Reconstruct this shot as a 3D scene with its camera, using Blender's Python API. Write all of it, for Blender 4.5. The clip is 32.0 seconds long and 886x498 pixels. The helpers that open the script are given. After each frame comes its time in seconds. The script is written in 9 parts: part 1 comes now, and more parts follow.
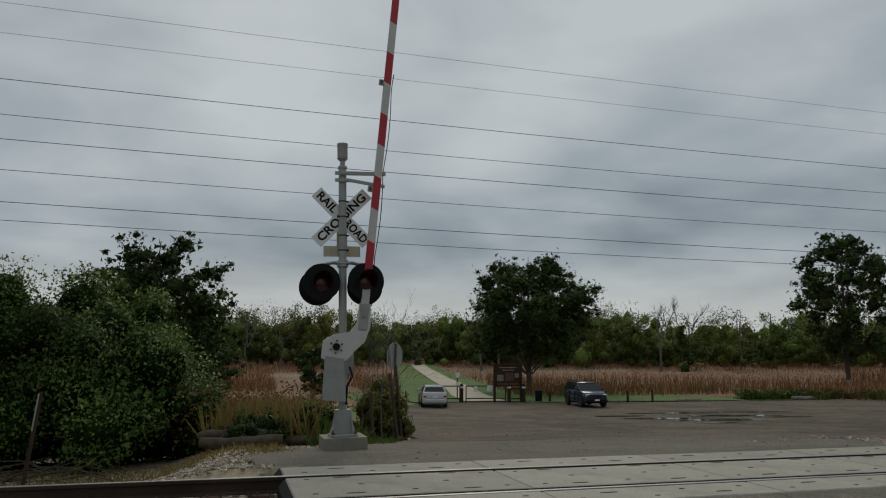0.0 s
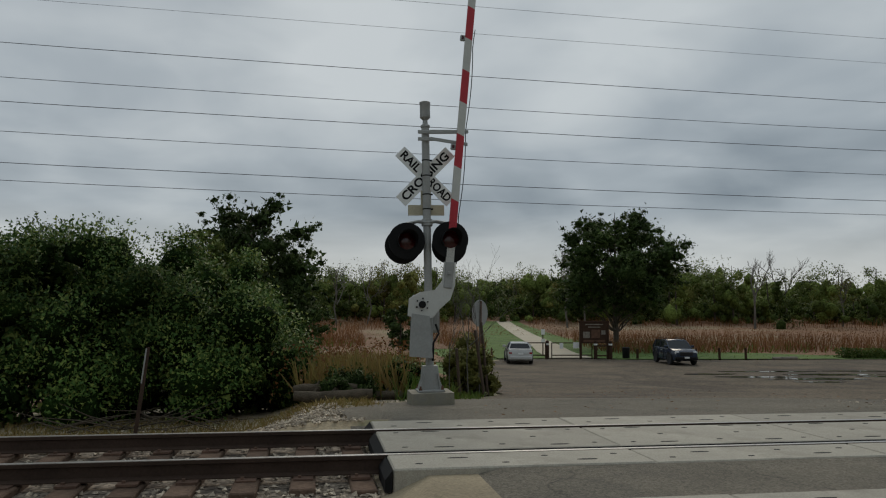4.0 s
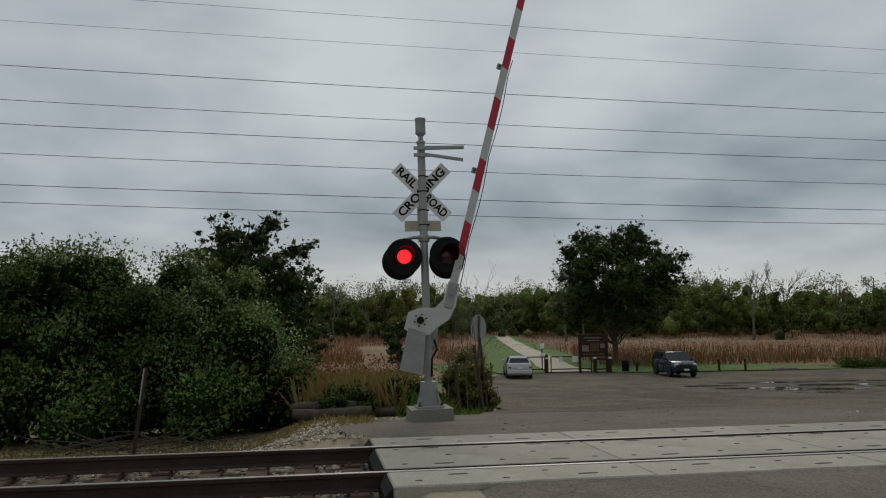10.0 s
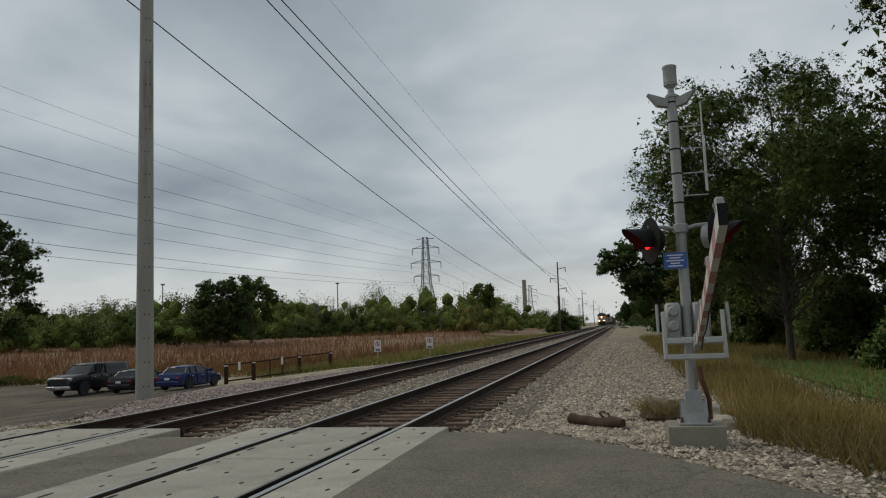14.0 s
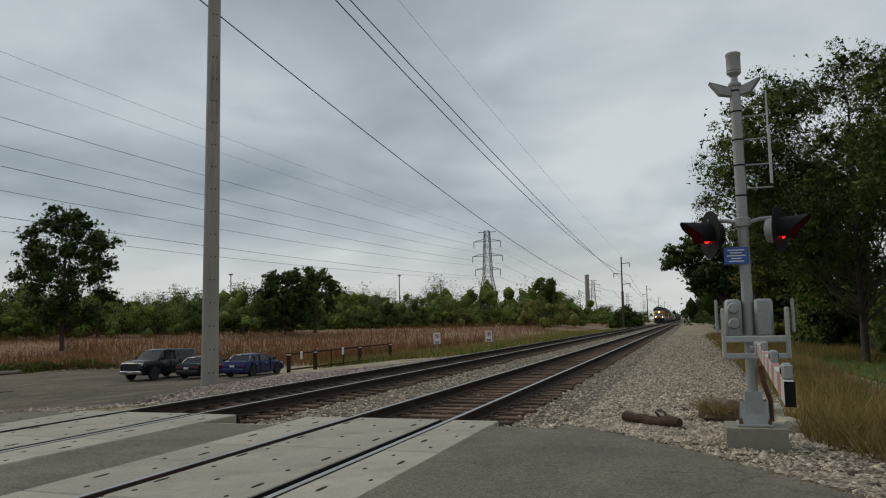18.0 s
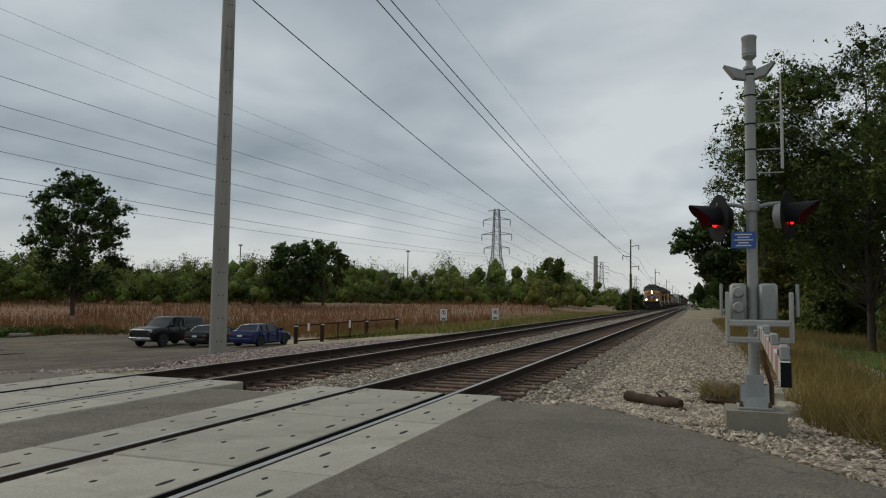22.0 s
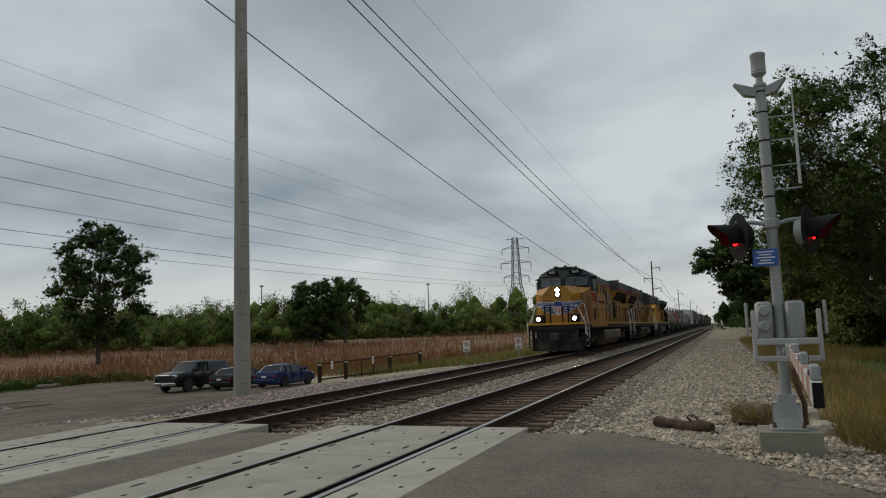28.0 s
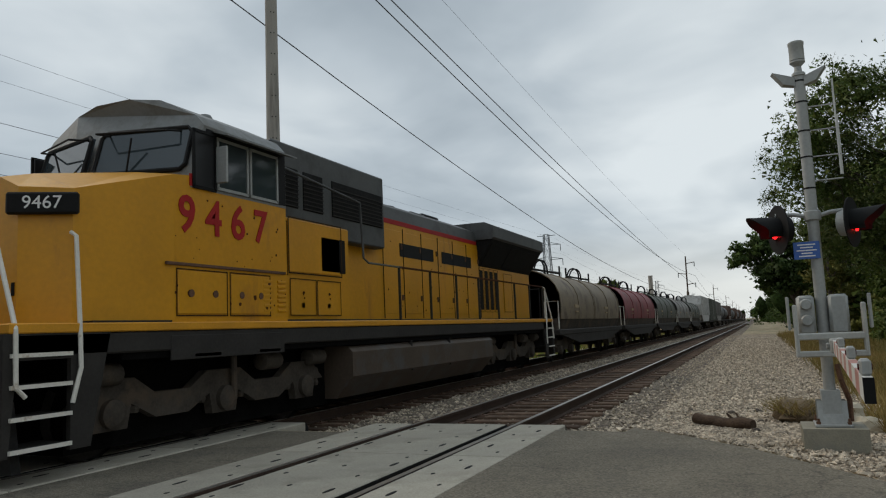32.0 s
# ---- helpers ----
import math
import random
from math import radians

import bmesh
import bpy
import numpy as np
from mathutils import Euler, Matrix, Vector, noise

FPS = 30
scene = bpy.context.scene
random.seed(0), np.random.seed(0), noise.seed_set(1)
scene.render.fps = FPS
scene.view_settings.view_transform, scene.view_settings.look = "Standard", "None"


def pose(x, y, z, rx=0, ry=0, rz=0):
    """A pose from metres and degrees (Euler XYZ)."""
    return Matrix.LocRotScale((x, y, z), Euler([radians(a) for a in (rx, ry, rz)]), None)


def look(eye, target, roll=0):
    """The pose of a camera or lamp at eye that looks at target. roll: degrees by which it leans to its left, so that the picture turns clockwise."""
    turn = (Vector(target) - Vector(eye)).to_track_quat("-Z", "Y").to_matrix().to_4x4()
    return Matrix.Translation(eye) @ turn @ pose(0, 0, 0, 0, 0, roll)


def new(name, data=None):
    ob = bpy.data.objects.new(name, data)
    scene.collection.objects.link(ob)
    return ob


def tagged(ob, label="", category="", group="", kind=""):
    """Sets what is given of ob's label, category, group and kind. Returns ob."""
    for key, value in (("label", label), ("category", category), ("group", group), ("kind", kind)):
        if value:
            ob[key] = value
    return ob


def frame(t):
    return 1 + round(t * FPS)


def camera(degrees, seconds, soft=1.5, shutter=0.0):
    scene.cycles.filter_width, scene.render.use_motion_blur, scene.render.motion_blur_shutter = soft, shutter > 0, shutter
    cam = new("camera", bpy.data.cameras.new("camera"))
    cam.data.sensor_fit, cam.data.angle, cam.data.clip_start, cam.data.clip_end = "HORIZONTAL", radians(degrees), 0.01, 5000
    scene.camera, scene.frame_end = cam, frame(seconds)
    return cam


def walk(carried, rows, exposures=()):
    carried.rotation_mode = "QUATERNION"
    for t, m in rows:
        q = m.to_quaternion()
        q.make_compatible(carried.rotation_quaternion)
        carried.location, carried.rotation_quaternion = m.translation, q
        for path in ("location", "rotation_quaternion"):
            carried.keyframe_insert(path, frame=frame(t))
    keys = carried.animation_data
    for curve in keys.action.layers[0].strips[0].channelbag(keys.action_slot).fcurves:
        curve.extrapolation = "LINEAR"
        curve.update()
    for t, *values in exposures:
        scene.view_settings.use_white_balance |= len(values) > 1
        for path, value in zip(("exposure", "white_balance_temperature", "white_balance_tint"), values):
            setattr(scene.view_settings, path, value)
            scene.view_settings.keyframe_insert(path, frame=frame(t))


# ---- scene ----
# camera and its way
cam = camera(62.03, 32.0, soft=1.15)
PATH = [  # seconds, x, y, z, yaw, pitch, roll
    (0, -0.003, -0.003, 1.371, -16.16, 8.16, 0.39),
    (0.5, -0.014, -0.000, 1.374, -15.78, 8.09, 0.32),
    (1, -0.012, -0.039, 1.360, -13.29, 6.68, -0.09),
    (1.5, -0.004, 0.004, 1.375, -12.07, 6.44, -0.18),
    (2, 0.001, -0.016, 1.366, -10.49, 6.47, 0.40),
    (2.5, 0.000, 0.006, 1.369, -10.69, 5.06, 0.25),
    (4.5, -0.001, 0.014, 1.388, -9.43, 4.80, 0.40),
    (5, -0.002, 0.022, 1.396, -10.51, 5.29, 0.63),
    (5.5, 0.009, 0.030, 1.408, -12.71, 5.42, 1.60),
    (6, -0.006, -0.010, 1.415, -13.62, 5.49, 1.71),
    (6.5, 0.007, 0.010, 1.397, -13.90, 6.18, -1.04),
    (7, -0.002, -0.033, 1.372, -13.46, 6.98, -0.44),
    (7.5, 0.006, -0.016, 1.379, -11.78, 7.46, -0.97),
    (8, -0.005, -0.024, 1.372, -10.31, 7.26, -1.00),
    (8.5, 0.004, 0.003, 1.374, -9.62, 7.00, -1.19),
    (9, -0.005, -0.018, 1.377, -9.48, 7.20, -0.53),
    (9.5, 0.002, 0.005, 1.384, -9.09, 6.44, -0.42),
    (10, 0.004, 0.001, 1.381, -9.81, 6.00, -0.49),
    (10.5, 0.002, -0.007, 1.376, -10.68, 5.75, -0.56),
    (11, 0.003, 0.008, 1.397, -11.33, 5.81, -0.22),
    (11.5, 0.011, -0.001, 1.395, -12.34, 6.20, -0.79),
    (12, 0.012, 0.016, 1.402, -13.49, 6.33, -1.15),
    (12.5, 0.003, 0.027, 1.390, -14.22, 6.31, -1.03),
    (12.8, 0.000, 0.100, 1.370, -22.89, 6.29, -2.06),
    (13, 0.006, 0.308, 1.367, -36.27, 5.99, -2.17),
    (13.2, 0.416, 0.288, 1.344, -50.86, 5.74, -1.28),
    (13.5, 0.558, 0.141, 1.315, -63.89, 5.60, -2.05),
    (14, 0.602, 0.091, 1.338, -76.55, 6.09, -2.13),
    (14.5, 0.643, 0.074, 1.327, -77.18, 4.73, -1.86),
    (16.5, 0.692, -0.005, 1.314, -74.98, 5.77, 0.61),
    (17, 0.602, 0.008, 1.316, -74.77, 5.23, -0.48),
    (17.5, 0.676, 0.011, 1.326, -72.79, 4.18, -1.62),
    (18, 0.718, -0.021, 1.328, -71.69, 5.70, -1.06),
    (18.5, 0.726, -0.002, 1.302, -70.26, 5.64, -0.60),
    (19, 0.710, -0.017, 1.300, -69.99, 4.08, 0.56),
    (19.5, 0.752, -0.052, 1.304, -68.54, 3.72, -0.04),
    (20, 0.664, -0.057, 1.275, -69.87, 3.84, 1.32),
    (20.5, 0.654, -0.038, 1.301, -71.23, 3.05, 0.41),
    (21, 0.674, -0.039, 1.298, -71.21, 3.35, 0.65),
    (21.5, 0.666, -0.044, 1.306, -70.75, 3.59, 0.66),
    (22, 0.657, -0.056, 1.300, -70.97, 3.92, 0.74),
    (22.5, 0.654, -0.055, 1.296, -71.23, 4.24, 0.67),
    (23, 0.660, -0.047, 1.303, -71.41, 4.28, 0.43),
    (23.5, 0.681, -0.047, 1.314, -71.25, 4.57, -0.24),
    (24, 0.742, -0.008, 1.337, -69.73, 5.77, -1.11),
    (24.5, 0.696, -0.019, 1.308, -67.14, 5.99, -0.23),
    (25, 0.636, -0.054, 1.315, -67.24, 6.02, -0.97),
    (25.5, 0.659, -0.049, 1.316, -68.84, 6.16, -0.48),
    (27.5, 0.660, -0.077, 1.314, -69.52, 6.75, -2.40),
    (28, 0.678, -0.063, 1.317, -69.51, 6.39, -1.95),
    (28.5, 0.672, -0.055, 1.316, -69.27, 6.22, -1.68),
    (29, 0.682, -0.043, 1.311, -69.09, 6.34, -2.04),
    (29.5, 0.676, -0.033, 1.309, -69.10, 6.35, -2.06),
    (30, 0.709, -0.039, 1.307, -68.58, 6.61, -2.53),
    (30.5, 0.711, -0.038, 1.307, -67.39, 6.95, -2.64),
    (31, 0.671, -0.049, 1.307, -67.23, 6.79, -3.03),
    (31.5, 0.676, -0.030, 1.312, -67.65, 6.84, -3.29),
    (32, 0.683, -0.022, 1.314, -67.09, 6.33, -2.47),
]
walk(cam, [(t, pose(x, y, z, 90 + pitch, 0, yaw) @ pose(0, 0, 0, 0, 0, roll)) for t, x, y, z, yaw, pitch, roll in PATH],
     [(0.0, -0.2), (2.5, -0.12), (9.0, -0.08), (12.5, -0.08), (13.0, -0.22), (13.5, -0.1), (14.0, 0.05), (19.0, 0.1), (25.5, 0.08), (29.3, 0.06), (29.8, 0.14), (30.4, 0.34), (32.0, 0.38)])


# overcast sky: a clear sky behind a thick uneven layer of cloud, and a weak wide sun
def make_world():
    world = bpy.data.worlds.new("overcast_sky")
    scene.world = world
    world.use_nodes = True
    nt = world.node_tree
    nt.nodes.clear()
    N = nt.nodes.new
    link = nt.links.new
    out, bg = N("ShaderNodeOutputWorld"), N("ShaderNodeBackground")
    sky = N("ShaderNodeTexSky")
    sky.sky_type, sky.sun_disc = "NISHITA", False
    sky.sun_elevation, sky.sun_rotation = radians(38), radians(-10)
    co, sep = N("ShaderNodeTexCoord"), N("ShaderNodeSeparateXYZ")
    link(co.outputs["Generated"], sep.inputs[0])
    # cloud layer: the direction laid onto a plane overhead
    up = N("ShaderNodeMath")
    up.operation, up.inputs[1].default_value = "MAXIMUM", 0.0
    link(sep.outputs[2], up.inputs[0])
    lift = N("ShaderNodeMath")
    lift.operation, lift.inputs[1].default_value = "ADD", 0.22
    link(up.outputs[0], lift.inputs[0])
    dv = N("ShaderNodeVectorMath")
    dv.operation = "DIVIDE"
    comb = N("ShaderNodeCombineXYZ")
    for i in range(3):
        link(lift.outputs[0], comb.inputs[i])
    link(co.outputs["Generated"], dv.inputs[0])
    link(comb.outputs[0], dv.inputs[1])
    big, small = N("ShaderNodeTexNoise"), N("ShaderNodeTexNoise")
    for n, sc, det, ro, dist in ((big, 0.75, 3.0, 0.5, 0.5), (small, 2.2, 4.0, 0.5, 0.3)):
        n.inputs["Scale"].default_value, n.inputs["Detail"].default_value = sc, det
        n.inputs["Roughness"].default_value, n.inputs["Distortion"].default_value = ro, dist
        link(dv.outputs[0], n.inputs["Vector"])
    mixf = N("ShaderNodeMix")
    mixf.inputs[0].default_value = 0.3
    link(big.outputs["Fac"], mixf.inputs[2])
    link(small.outputs["Fac"], mixf.inputs[3])
    ramp = N("ShaderNodeValToRGB")
    e = ramp.color_ramp.elements
    e[0].position, e[0].color = 0.34, (0.205, 0.248, 0.285, 1)
    e[1].position, e[1].color = 0.64, (0.57, 0.615, 0.635, 1)
    mid = e.new(0.5)
    mid.color = (0.375, 0.425, 0.462, 1)
    link(mixf.outputs[0], ramp.inputs[0])
    # a paler strip along the horizon
    hz = N("ShaderNodeMapRange")
    hz.inputs[1].default_value, hz.inputs[2].default_value, hz.inputs[3].default_value, hz.inputs[4].default_value = 0.04, 0.13, 0.7, 0.0
    link(sep.outputs[2], hz.inputs[0])
    pale = N("ShaderNodeMix")
    pale.data_type = "RGBA"
    pale.inputs[7].default_value = (0.63, 0.64, 0.61, 1)
    link(hz.outputs[0], pale.inputs[0])
    link(ramp.outputs[0], pale.inputs[6])
    veil = N("ShaderNodeMix")
    veil.data_type = "RGBA"
    veil.inputs[0].default_value = 0.96
    dim = N("ShaderNodeVectorMath")
    dim.operation = "SCALE"
    dim.inputs["Scale"].default_value = 0.1
    link(sky.outputs[0], dim.inputs[0])
    link(dim.outputs[0], veil.inputs[6])
    link(pale.outputs[2], veil.inputs[7])
    link(veil.outputs[2], bg.inputs[0])
    # the cloud is brighter overhead, as under any thick overcast
    zen = N("ShaderNodeMapRange")
    zen.inputs[1].default_value, zen.inputs[2].default_value, zen.inputs[3].default_value, zen.inputs[4].default_value = 0.5, 1.0, 1.0, 1.55
    link(sep.outputs[2], zen.inputs[0])
    link(zen.outputs[0], bg.inputs[1])
    link(bg.outputs[0], out.inputs[0])


make_world()
sun_data = bpy.data.lights.new("sun", "SUN")
sun_data.energy, sun_data.angle, sun_data.color = 0.85, radians(25), (1.0, 0.88, 0.72)
sun = new("sun", sun_data)
sun.matrix_world = look((0, 0, 30), (0 - 8, -30, 30 - 24))
scene.view_settings.exposure = 0.0


# ---- materials ----
def mat(name, color, rough=0.7, metal=0.0, var=0.25, scale=3.0, fine=40.0, bump=0.15, tint=None, tint_at=0.6, tint_scale=1.2, rand=0.0, emit=0.0,
        spec=0.5, island=False, streak=0.0, speck=0.0, speck_scale=70.0, crack=0.0):
    """A procedural surface: base colour varied at two scales, stains of a second colour, fine relief."""
    m = bpy.data.materials.new(name)
    m.use_nodes = True
    nt = m.node_tree
    b = nt.nodes["Principled BSDF"]
    N, link = nt.nodes.new, nt.links.new
    co = N("ShaderNodeTexCoord")
    b.inputs["Roughness"].default_value, b.inputs["Metallic"].default_value = rough, metal
    b.inputs["Specular IOR Level"].default_value = spec
    vec = co.outputs["Object"]
    if streak:
        mp = N("ShaderNodeMapping")
        mp.inputs["Scale"].default_value = (1, 1, streak)
        link(vec, mp.inputs[0])
        vec_s = mp.outputs[0]
    else:
        vec_s = vec
    n1, n2 = N("ShaderNodeTexNoise"), N("ShaderNodeTexNoise")
    for n, s, d, v in ((n1, scale, 4, vec_s), (n2, fine, 3, vec)):
        n.inputs["Scale"].default_value, n.inputs["Detail"].default_value = s, d
        link(v, n.inputs["Vector"])
    mix = N("ShaderNodeMix")
    mix.inputs[0].default_value = 0.4
    link(n1.outputs[0], mix.inputs[2])
    link(n2.outputs[0], mix.inputs[3])
    ramp = N("ShaderNodeValToRGB")
    lo, hi = [max(0.0, c * (1 - var)) for c in color], [min(1.0, c * (1 + var)) for c in color]
    e = ramp.color_ramp.elements
    e[0].position, e[0].color = 0.33, (*lo, 1)
    e[1].position, e[1].color = 0.67, (*hi, 1)
    link(mix.outputs[0], ramp.inputs[0])
    col = ramp.outputs[0]
    if tint:
        n3 = N("ShaderNodeTexNoise")
        n3.inputs["Scale"].default_value, n3.inputs["Detail"].default_value, n3.inputs["Roughness"].default_value = tint_scale, 6, 0.65
        link(vec_s, n3.inputs["Vector"])
        mr = N("ShaderNodeMapRange")
        mr.inputs[1].default_value, mr.inputs[2].default_value = tint_at - 0.06, tint_at + 0.06
        link(n3.outputs[0], mr.inputs[0])
        tm = N("ShaderNodeMix")
        tm.data_type = "RGBA"
        tm.inputs[7].default_value = (*tint, 1)
        link(mr.outputs[0], tm.inputs[0])
        link(col, tm.inputs[6])
        col = tm.outputs[2]
    if rand:
        if island:
            src = N("ShaderNodeNewGeometry").outputs["Random Per Island"]
        else:
            src = N("ShaderNodeObjectInfo").outputs["Random"]
        mr = N("ShaderNodeMapRange")
        mr.inputs[3].default_value, mr.inputs[4].default_value = 1 - rand, 1 + rand
        link(src, mr.inputs[0])
        sc = N("ShaderNodeVectorMath")
        sc.operation = "SCALE"
        link(col, sc.inputs[0])
        link(mr.outputs[0], sc.inputs["Scale"])
        col = sc.outputs[0]
    if speck:
        vo = N("ShaderNodeTexVoronoi")
        vo.inputs["Scale"].default_value = speck_scale
        link(vec, vo.inputs["Vector"])
        sp = N("ShaderNodeSeparateColor")
        link(vo.outputs["Color"], sp.inputs[0])
        mr = N("ShaderNodeMapRange")
        mr.inputs[3].default_value, mr.inputs[4].default_value = 1 - speck, 1 + speck
        link(sp.outputs[0], mr.inputs[0])
        sc = N("ShaderNodeVectorMath")
        sc.operation = "SCALE"
        link(col, sc.inputs[0])
        link(mr.outputs[0], sc.inputs["Scale"])
        col = sc.outputs[0]
    if crack:
        wob, add = N("ShaderNodeTexNoise"), N("ShaderNodeVectorMath")
        wob.inputs["Scale"].default_value, wob.inputs["Detail"].default_value = 2.5, 5
        link(vec, wob.inputs["Vector"])
        add.operation = "MULTIPLY_ADD"
        add.inputs[1].default_value = (0.5, 0.5, 0.5)
        link(wob.outputs["Color"], add.inputs[0])
        link(vec, add.inputs[2])
        vo = N("ShaderNodeTexVoronoi")
        vo.feature = "DISTANCE_TO_EDGE"
        vo.inputs["Scale"].default_value = crack
        link(add.outputs[0], vo.inputs["Vector"])
        mr = N("ShaderNodeMapRange")
        mr.inputs[1].default_value, mr.inputs[2].default_value, mr.inputs[3].default_value, mr.inputs[4].default_value = 0.002, 0.008, 0.72, 1.0
        link(vo.outputs["Distance"], mr.inputs[0])
        sc = N("ShaderNodeVectorMath")
        sc.operation = "SCALE"
        link(col, sc.inputs[0])
        link(mr.outputs[0], sc.inputs["Scale"])
        col = sc.outputs[0]
    link(col, b.inputs["Base Color"])
    if bump:
        bp = N("ShaderNodeBump")
        bp.inputs["Strength"].default_value, bp.inputs["Distance"].default_value = bump, 0.02
        link(n2.outputs[0], bp.inputs["Height"])
        link(bp.outputs[0], b.inputs["Normal"])
    if emit:
        b.inputs["Emission Color"].default_value, b.inputs["Emission Strength"].default_value = (*color, 1), emit
    return m


def leaf_mat(name, a, b_, c, rand=0.35):
    """Leaves: three colours spread over the single leaves, a little light through them."""
    m = bpy.data.materials.new(name)
    m.use_nodes = True
    nt = m.node_tree
    b = nt.nodes["Principled BSDF"]
    N, link = nt.nodes.new, nt.links.new
    geo = N("ShaderNodeNewGeometry")
    ramp = N("ShaderNodeValToRGB")
    e = ramp.color_ramp.elements
    e[0].position, e[0].color = 0.0, (*a, 1)
    e[1].position, e[1].color = 1.0, (*c, 1)
    k = e.new(0.55)
    k.color = (*b_, 1)
    link(geo.outputs["Random Per Island"], ramp.inputs[0])
    co, n1 = N("ShaderNodeTexCoord"), N("ShaderNodeTexNoise")
    n1.inputs["Scale"].default_value = 0.22
    link(co.outputs["Object"], n1.inputs["Vector"])
    mr = N("ShaderNodeMapRange")
    mr.inputs[1].default_value, mr.inputs[2].default_value, mr.inputs[3].default_value, mr.inputs[4].default_value = 0.3, 0.7, 1 - rand, 1 + rand
    link(n1.outputs[0], mr.inputs[0])
    sc = N("ShaderNodeVectorMath")
    sc.operation = "SCALE"
    link(ramp.outputs[0], sc.inputs[0])
    link(mr.outputs[0], sc.inputs["Scale"])
    link(sc.outputs[0], b.inputs["Base Color"])
    b.inputs["Roughness"].default_value = 0.55
    b.inputs["Specular IOR Level"].default_value = 0.14
    tr, ms = N("ShaderNodeBsdfTranslucent"), N("ShaderNodeMixShader")
    ms.inputs[0].default_value = 0.25
    link(sc.outputs[0], tr.inputs[0])
    link(b.outputs[0], ms.inputs[1])
    link(tr.outputs[0], ms.inputs[2])
    link(ms.outputs[0], nt.nodes["Material Output"].inputs[0])
    return m


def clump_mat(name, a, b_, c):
    """The thick inside of foliage: leaf colours darkened for inner shade, in small patches, deep relief."""
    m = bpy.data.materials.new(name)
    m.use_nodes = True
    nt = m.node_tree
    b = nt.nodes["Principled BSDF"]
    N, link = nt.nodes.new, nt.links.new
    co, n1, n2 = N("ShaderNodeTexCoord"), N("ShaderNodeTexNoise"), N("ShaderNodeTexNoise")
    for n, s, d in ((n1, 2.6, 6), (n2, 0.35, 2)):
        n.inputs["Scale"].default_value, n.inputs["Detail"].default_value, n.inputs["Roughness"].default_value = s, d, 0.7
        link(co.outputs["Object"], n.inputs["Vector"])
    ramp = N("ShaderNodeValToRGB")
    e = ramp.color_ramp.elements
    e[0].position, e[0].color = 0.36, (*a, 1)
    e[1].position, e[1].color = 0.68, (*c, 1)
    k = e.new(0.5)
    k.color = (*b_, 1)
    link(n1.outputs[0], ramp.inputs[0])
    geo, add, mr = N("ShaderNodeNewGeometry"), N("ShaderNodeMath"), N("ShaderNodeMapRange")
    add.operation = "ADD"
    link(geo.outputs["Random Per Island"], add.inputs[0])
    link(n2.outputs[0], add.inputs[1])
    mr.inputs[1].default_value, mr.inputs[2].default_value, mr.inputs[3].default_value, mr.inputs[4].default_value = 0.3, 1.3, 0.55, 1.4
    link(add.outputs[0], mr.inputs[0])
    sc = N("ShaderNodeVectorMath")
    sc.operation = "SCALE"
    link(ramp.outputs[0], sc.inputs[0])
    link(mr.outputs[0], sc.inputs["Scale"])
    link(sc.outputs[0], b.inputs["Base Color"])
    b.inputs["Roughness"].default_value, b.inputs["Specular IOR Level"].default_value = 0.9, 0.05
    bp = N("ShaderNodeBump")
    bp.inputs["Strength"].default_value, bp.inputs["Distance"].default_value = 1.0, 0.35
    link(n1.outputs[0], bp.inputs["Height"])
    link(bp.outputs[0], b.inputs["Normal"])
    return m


def glass_mat(name, color, rough=0.05):
    m = bpy.data.materials.new(name)
    m.use_nodes = True
    b = m.node_tree.nodes["Principled BSDF"]
    b.inputs["Base Color"].default_value = (*color, 1)
    b.inputs["Roughness"].default_value = rough
    b.inputs["Specular IOR Level"].default_value = 0.8
    return m


M = {}
M["asphalt"] = mat("asphalt", (0.162, 0.142, 0.108), 0.9, var=0.25, scale=0.9, fine=55, bump=0.9, tint=(0.13, 0.115, 0.09), tint_at=0.57, tint_scale=0.6, speck=0.3, speck_scale=55, crack=0.4, spec=0.3)
M["gravel_lot"] = mat("gravel_lot", (0.125, 0.098, 0.068), 0.9, var=0.3, scale=0.35, fine=40, bump=0.8, tint=(0.08, 0.064, 0.047), tint_at=0.53, tint_scale=0.25, speck=0.45, speck_scale=16, spec=0.25)
M["concrete"] = mat("concrete", (0.36, 0.33, 0.268), 0.8, var=0.2, scale=1.3, fine=70, bump=0.15, tint=(0.285, 0.26, 0.208), tint_at=0.55, tint_scale=1.1, rand=0.1, speck=0.12, speck_scale=90, spec=0.3)
M["concrete_base"] = mat("concrete_base", (0.24, 0.22, 0.165), 0.85, var=0.2, scale=3, fine=60, bump=0.25, tint=(0.2, 0.19, 0.16), tint_at=0.6)
M["pole_concrete"] = mat("pole_concrete", (0.31, 0.29, 0.255), 0.85, var=0.2, scale=1.2, fine=45, bump=0.2, tint=(0.2, 0.185, 0.16), tint_at=0.58, streak=0.12)
M["ballast"] = mat("ballast", (0.41, 0.34, 0.255), 0.9, var=0.45, scale=8, fine=26, bump=1.0, rand=0.5, island=True)
M["ballast_pink"] = mat("ballast_pink", (0.36, 0.275, 0.25), 0.9, var=0.4, scale=8, fine=26, bump=1.0, rand=0.35, island=True)
# bed toned darker than the loose stones, for the shade in their gaps
M["ballast_bed"] = mat("ballast_bed", (0.19, 0.155, 0.118), 0.95, var=0.5, scale=9, fine=22, bump=1.0, tint=(0.09, 0.072, 0.058), tint_at=0.55, tint_scale=3, speck=0.6, speck_scale=24, spec=0.2)
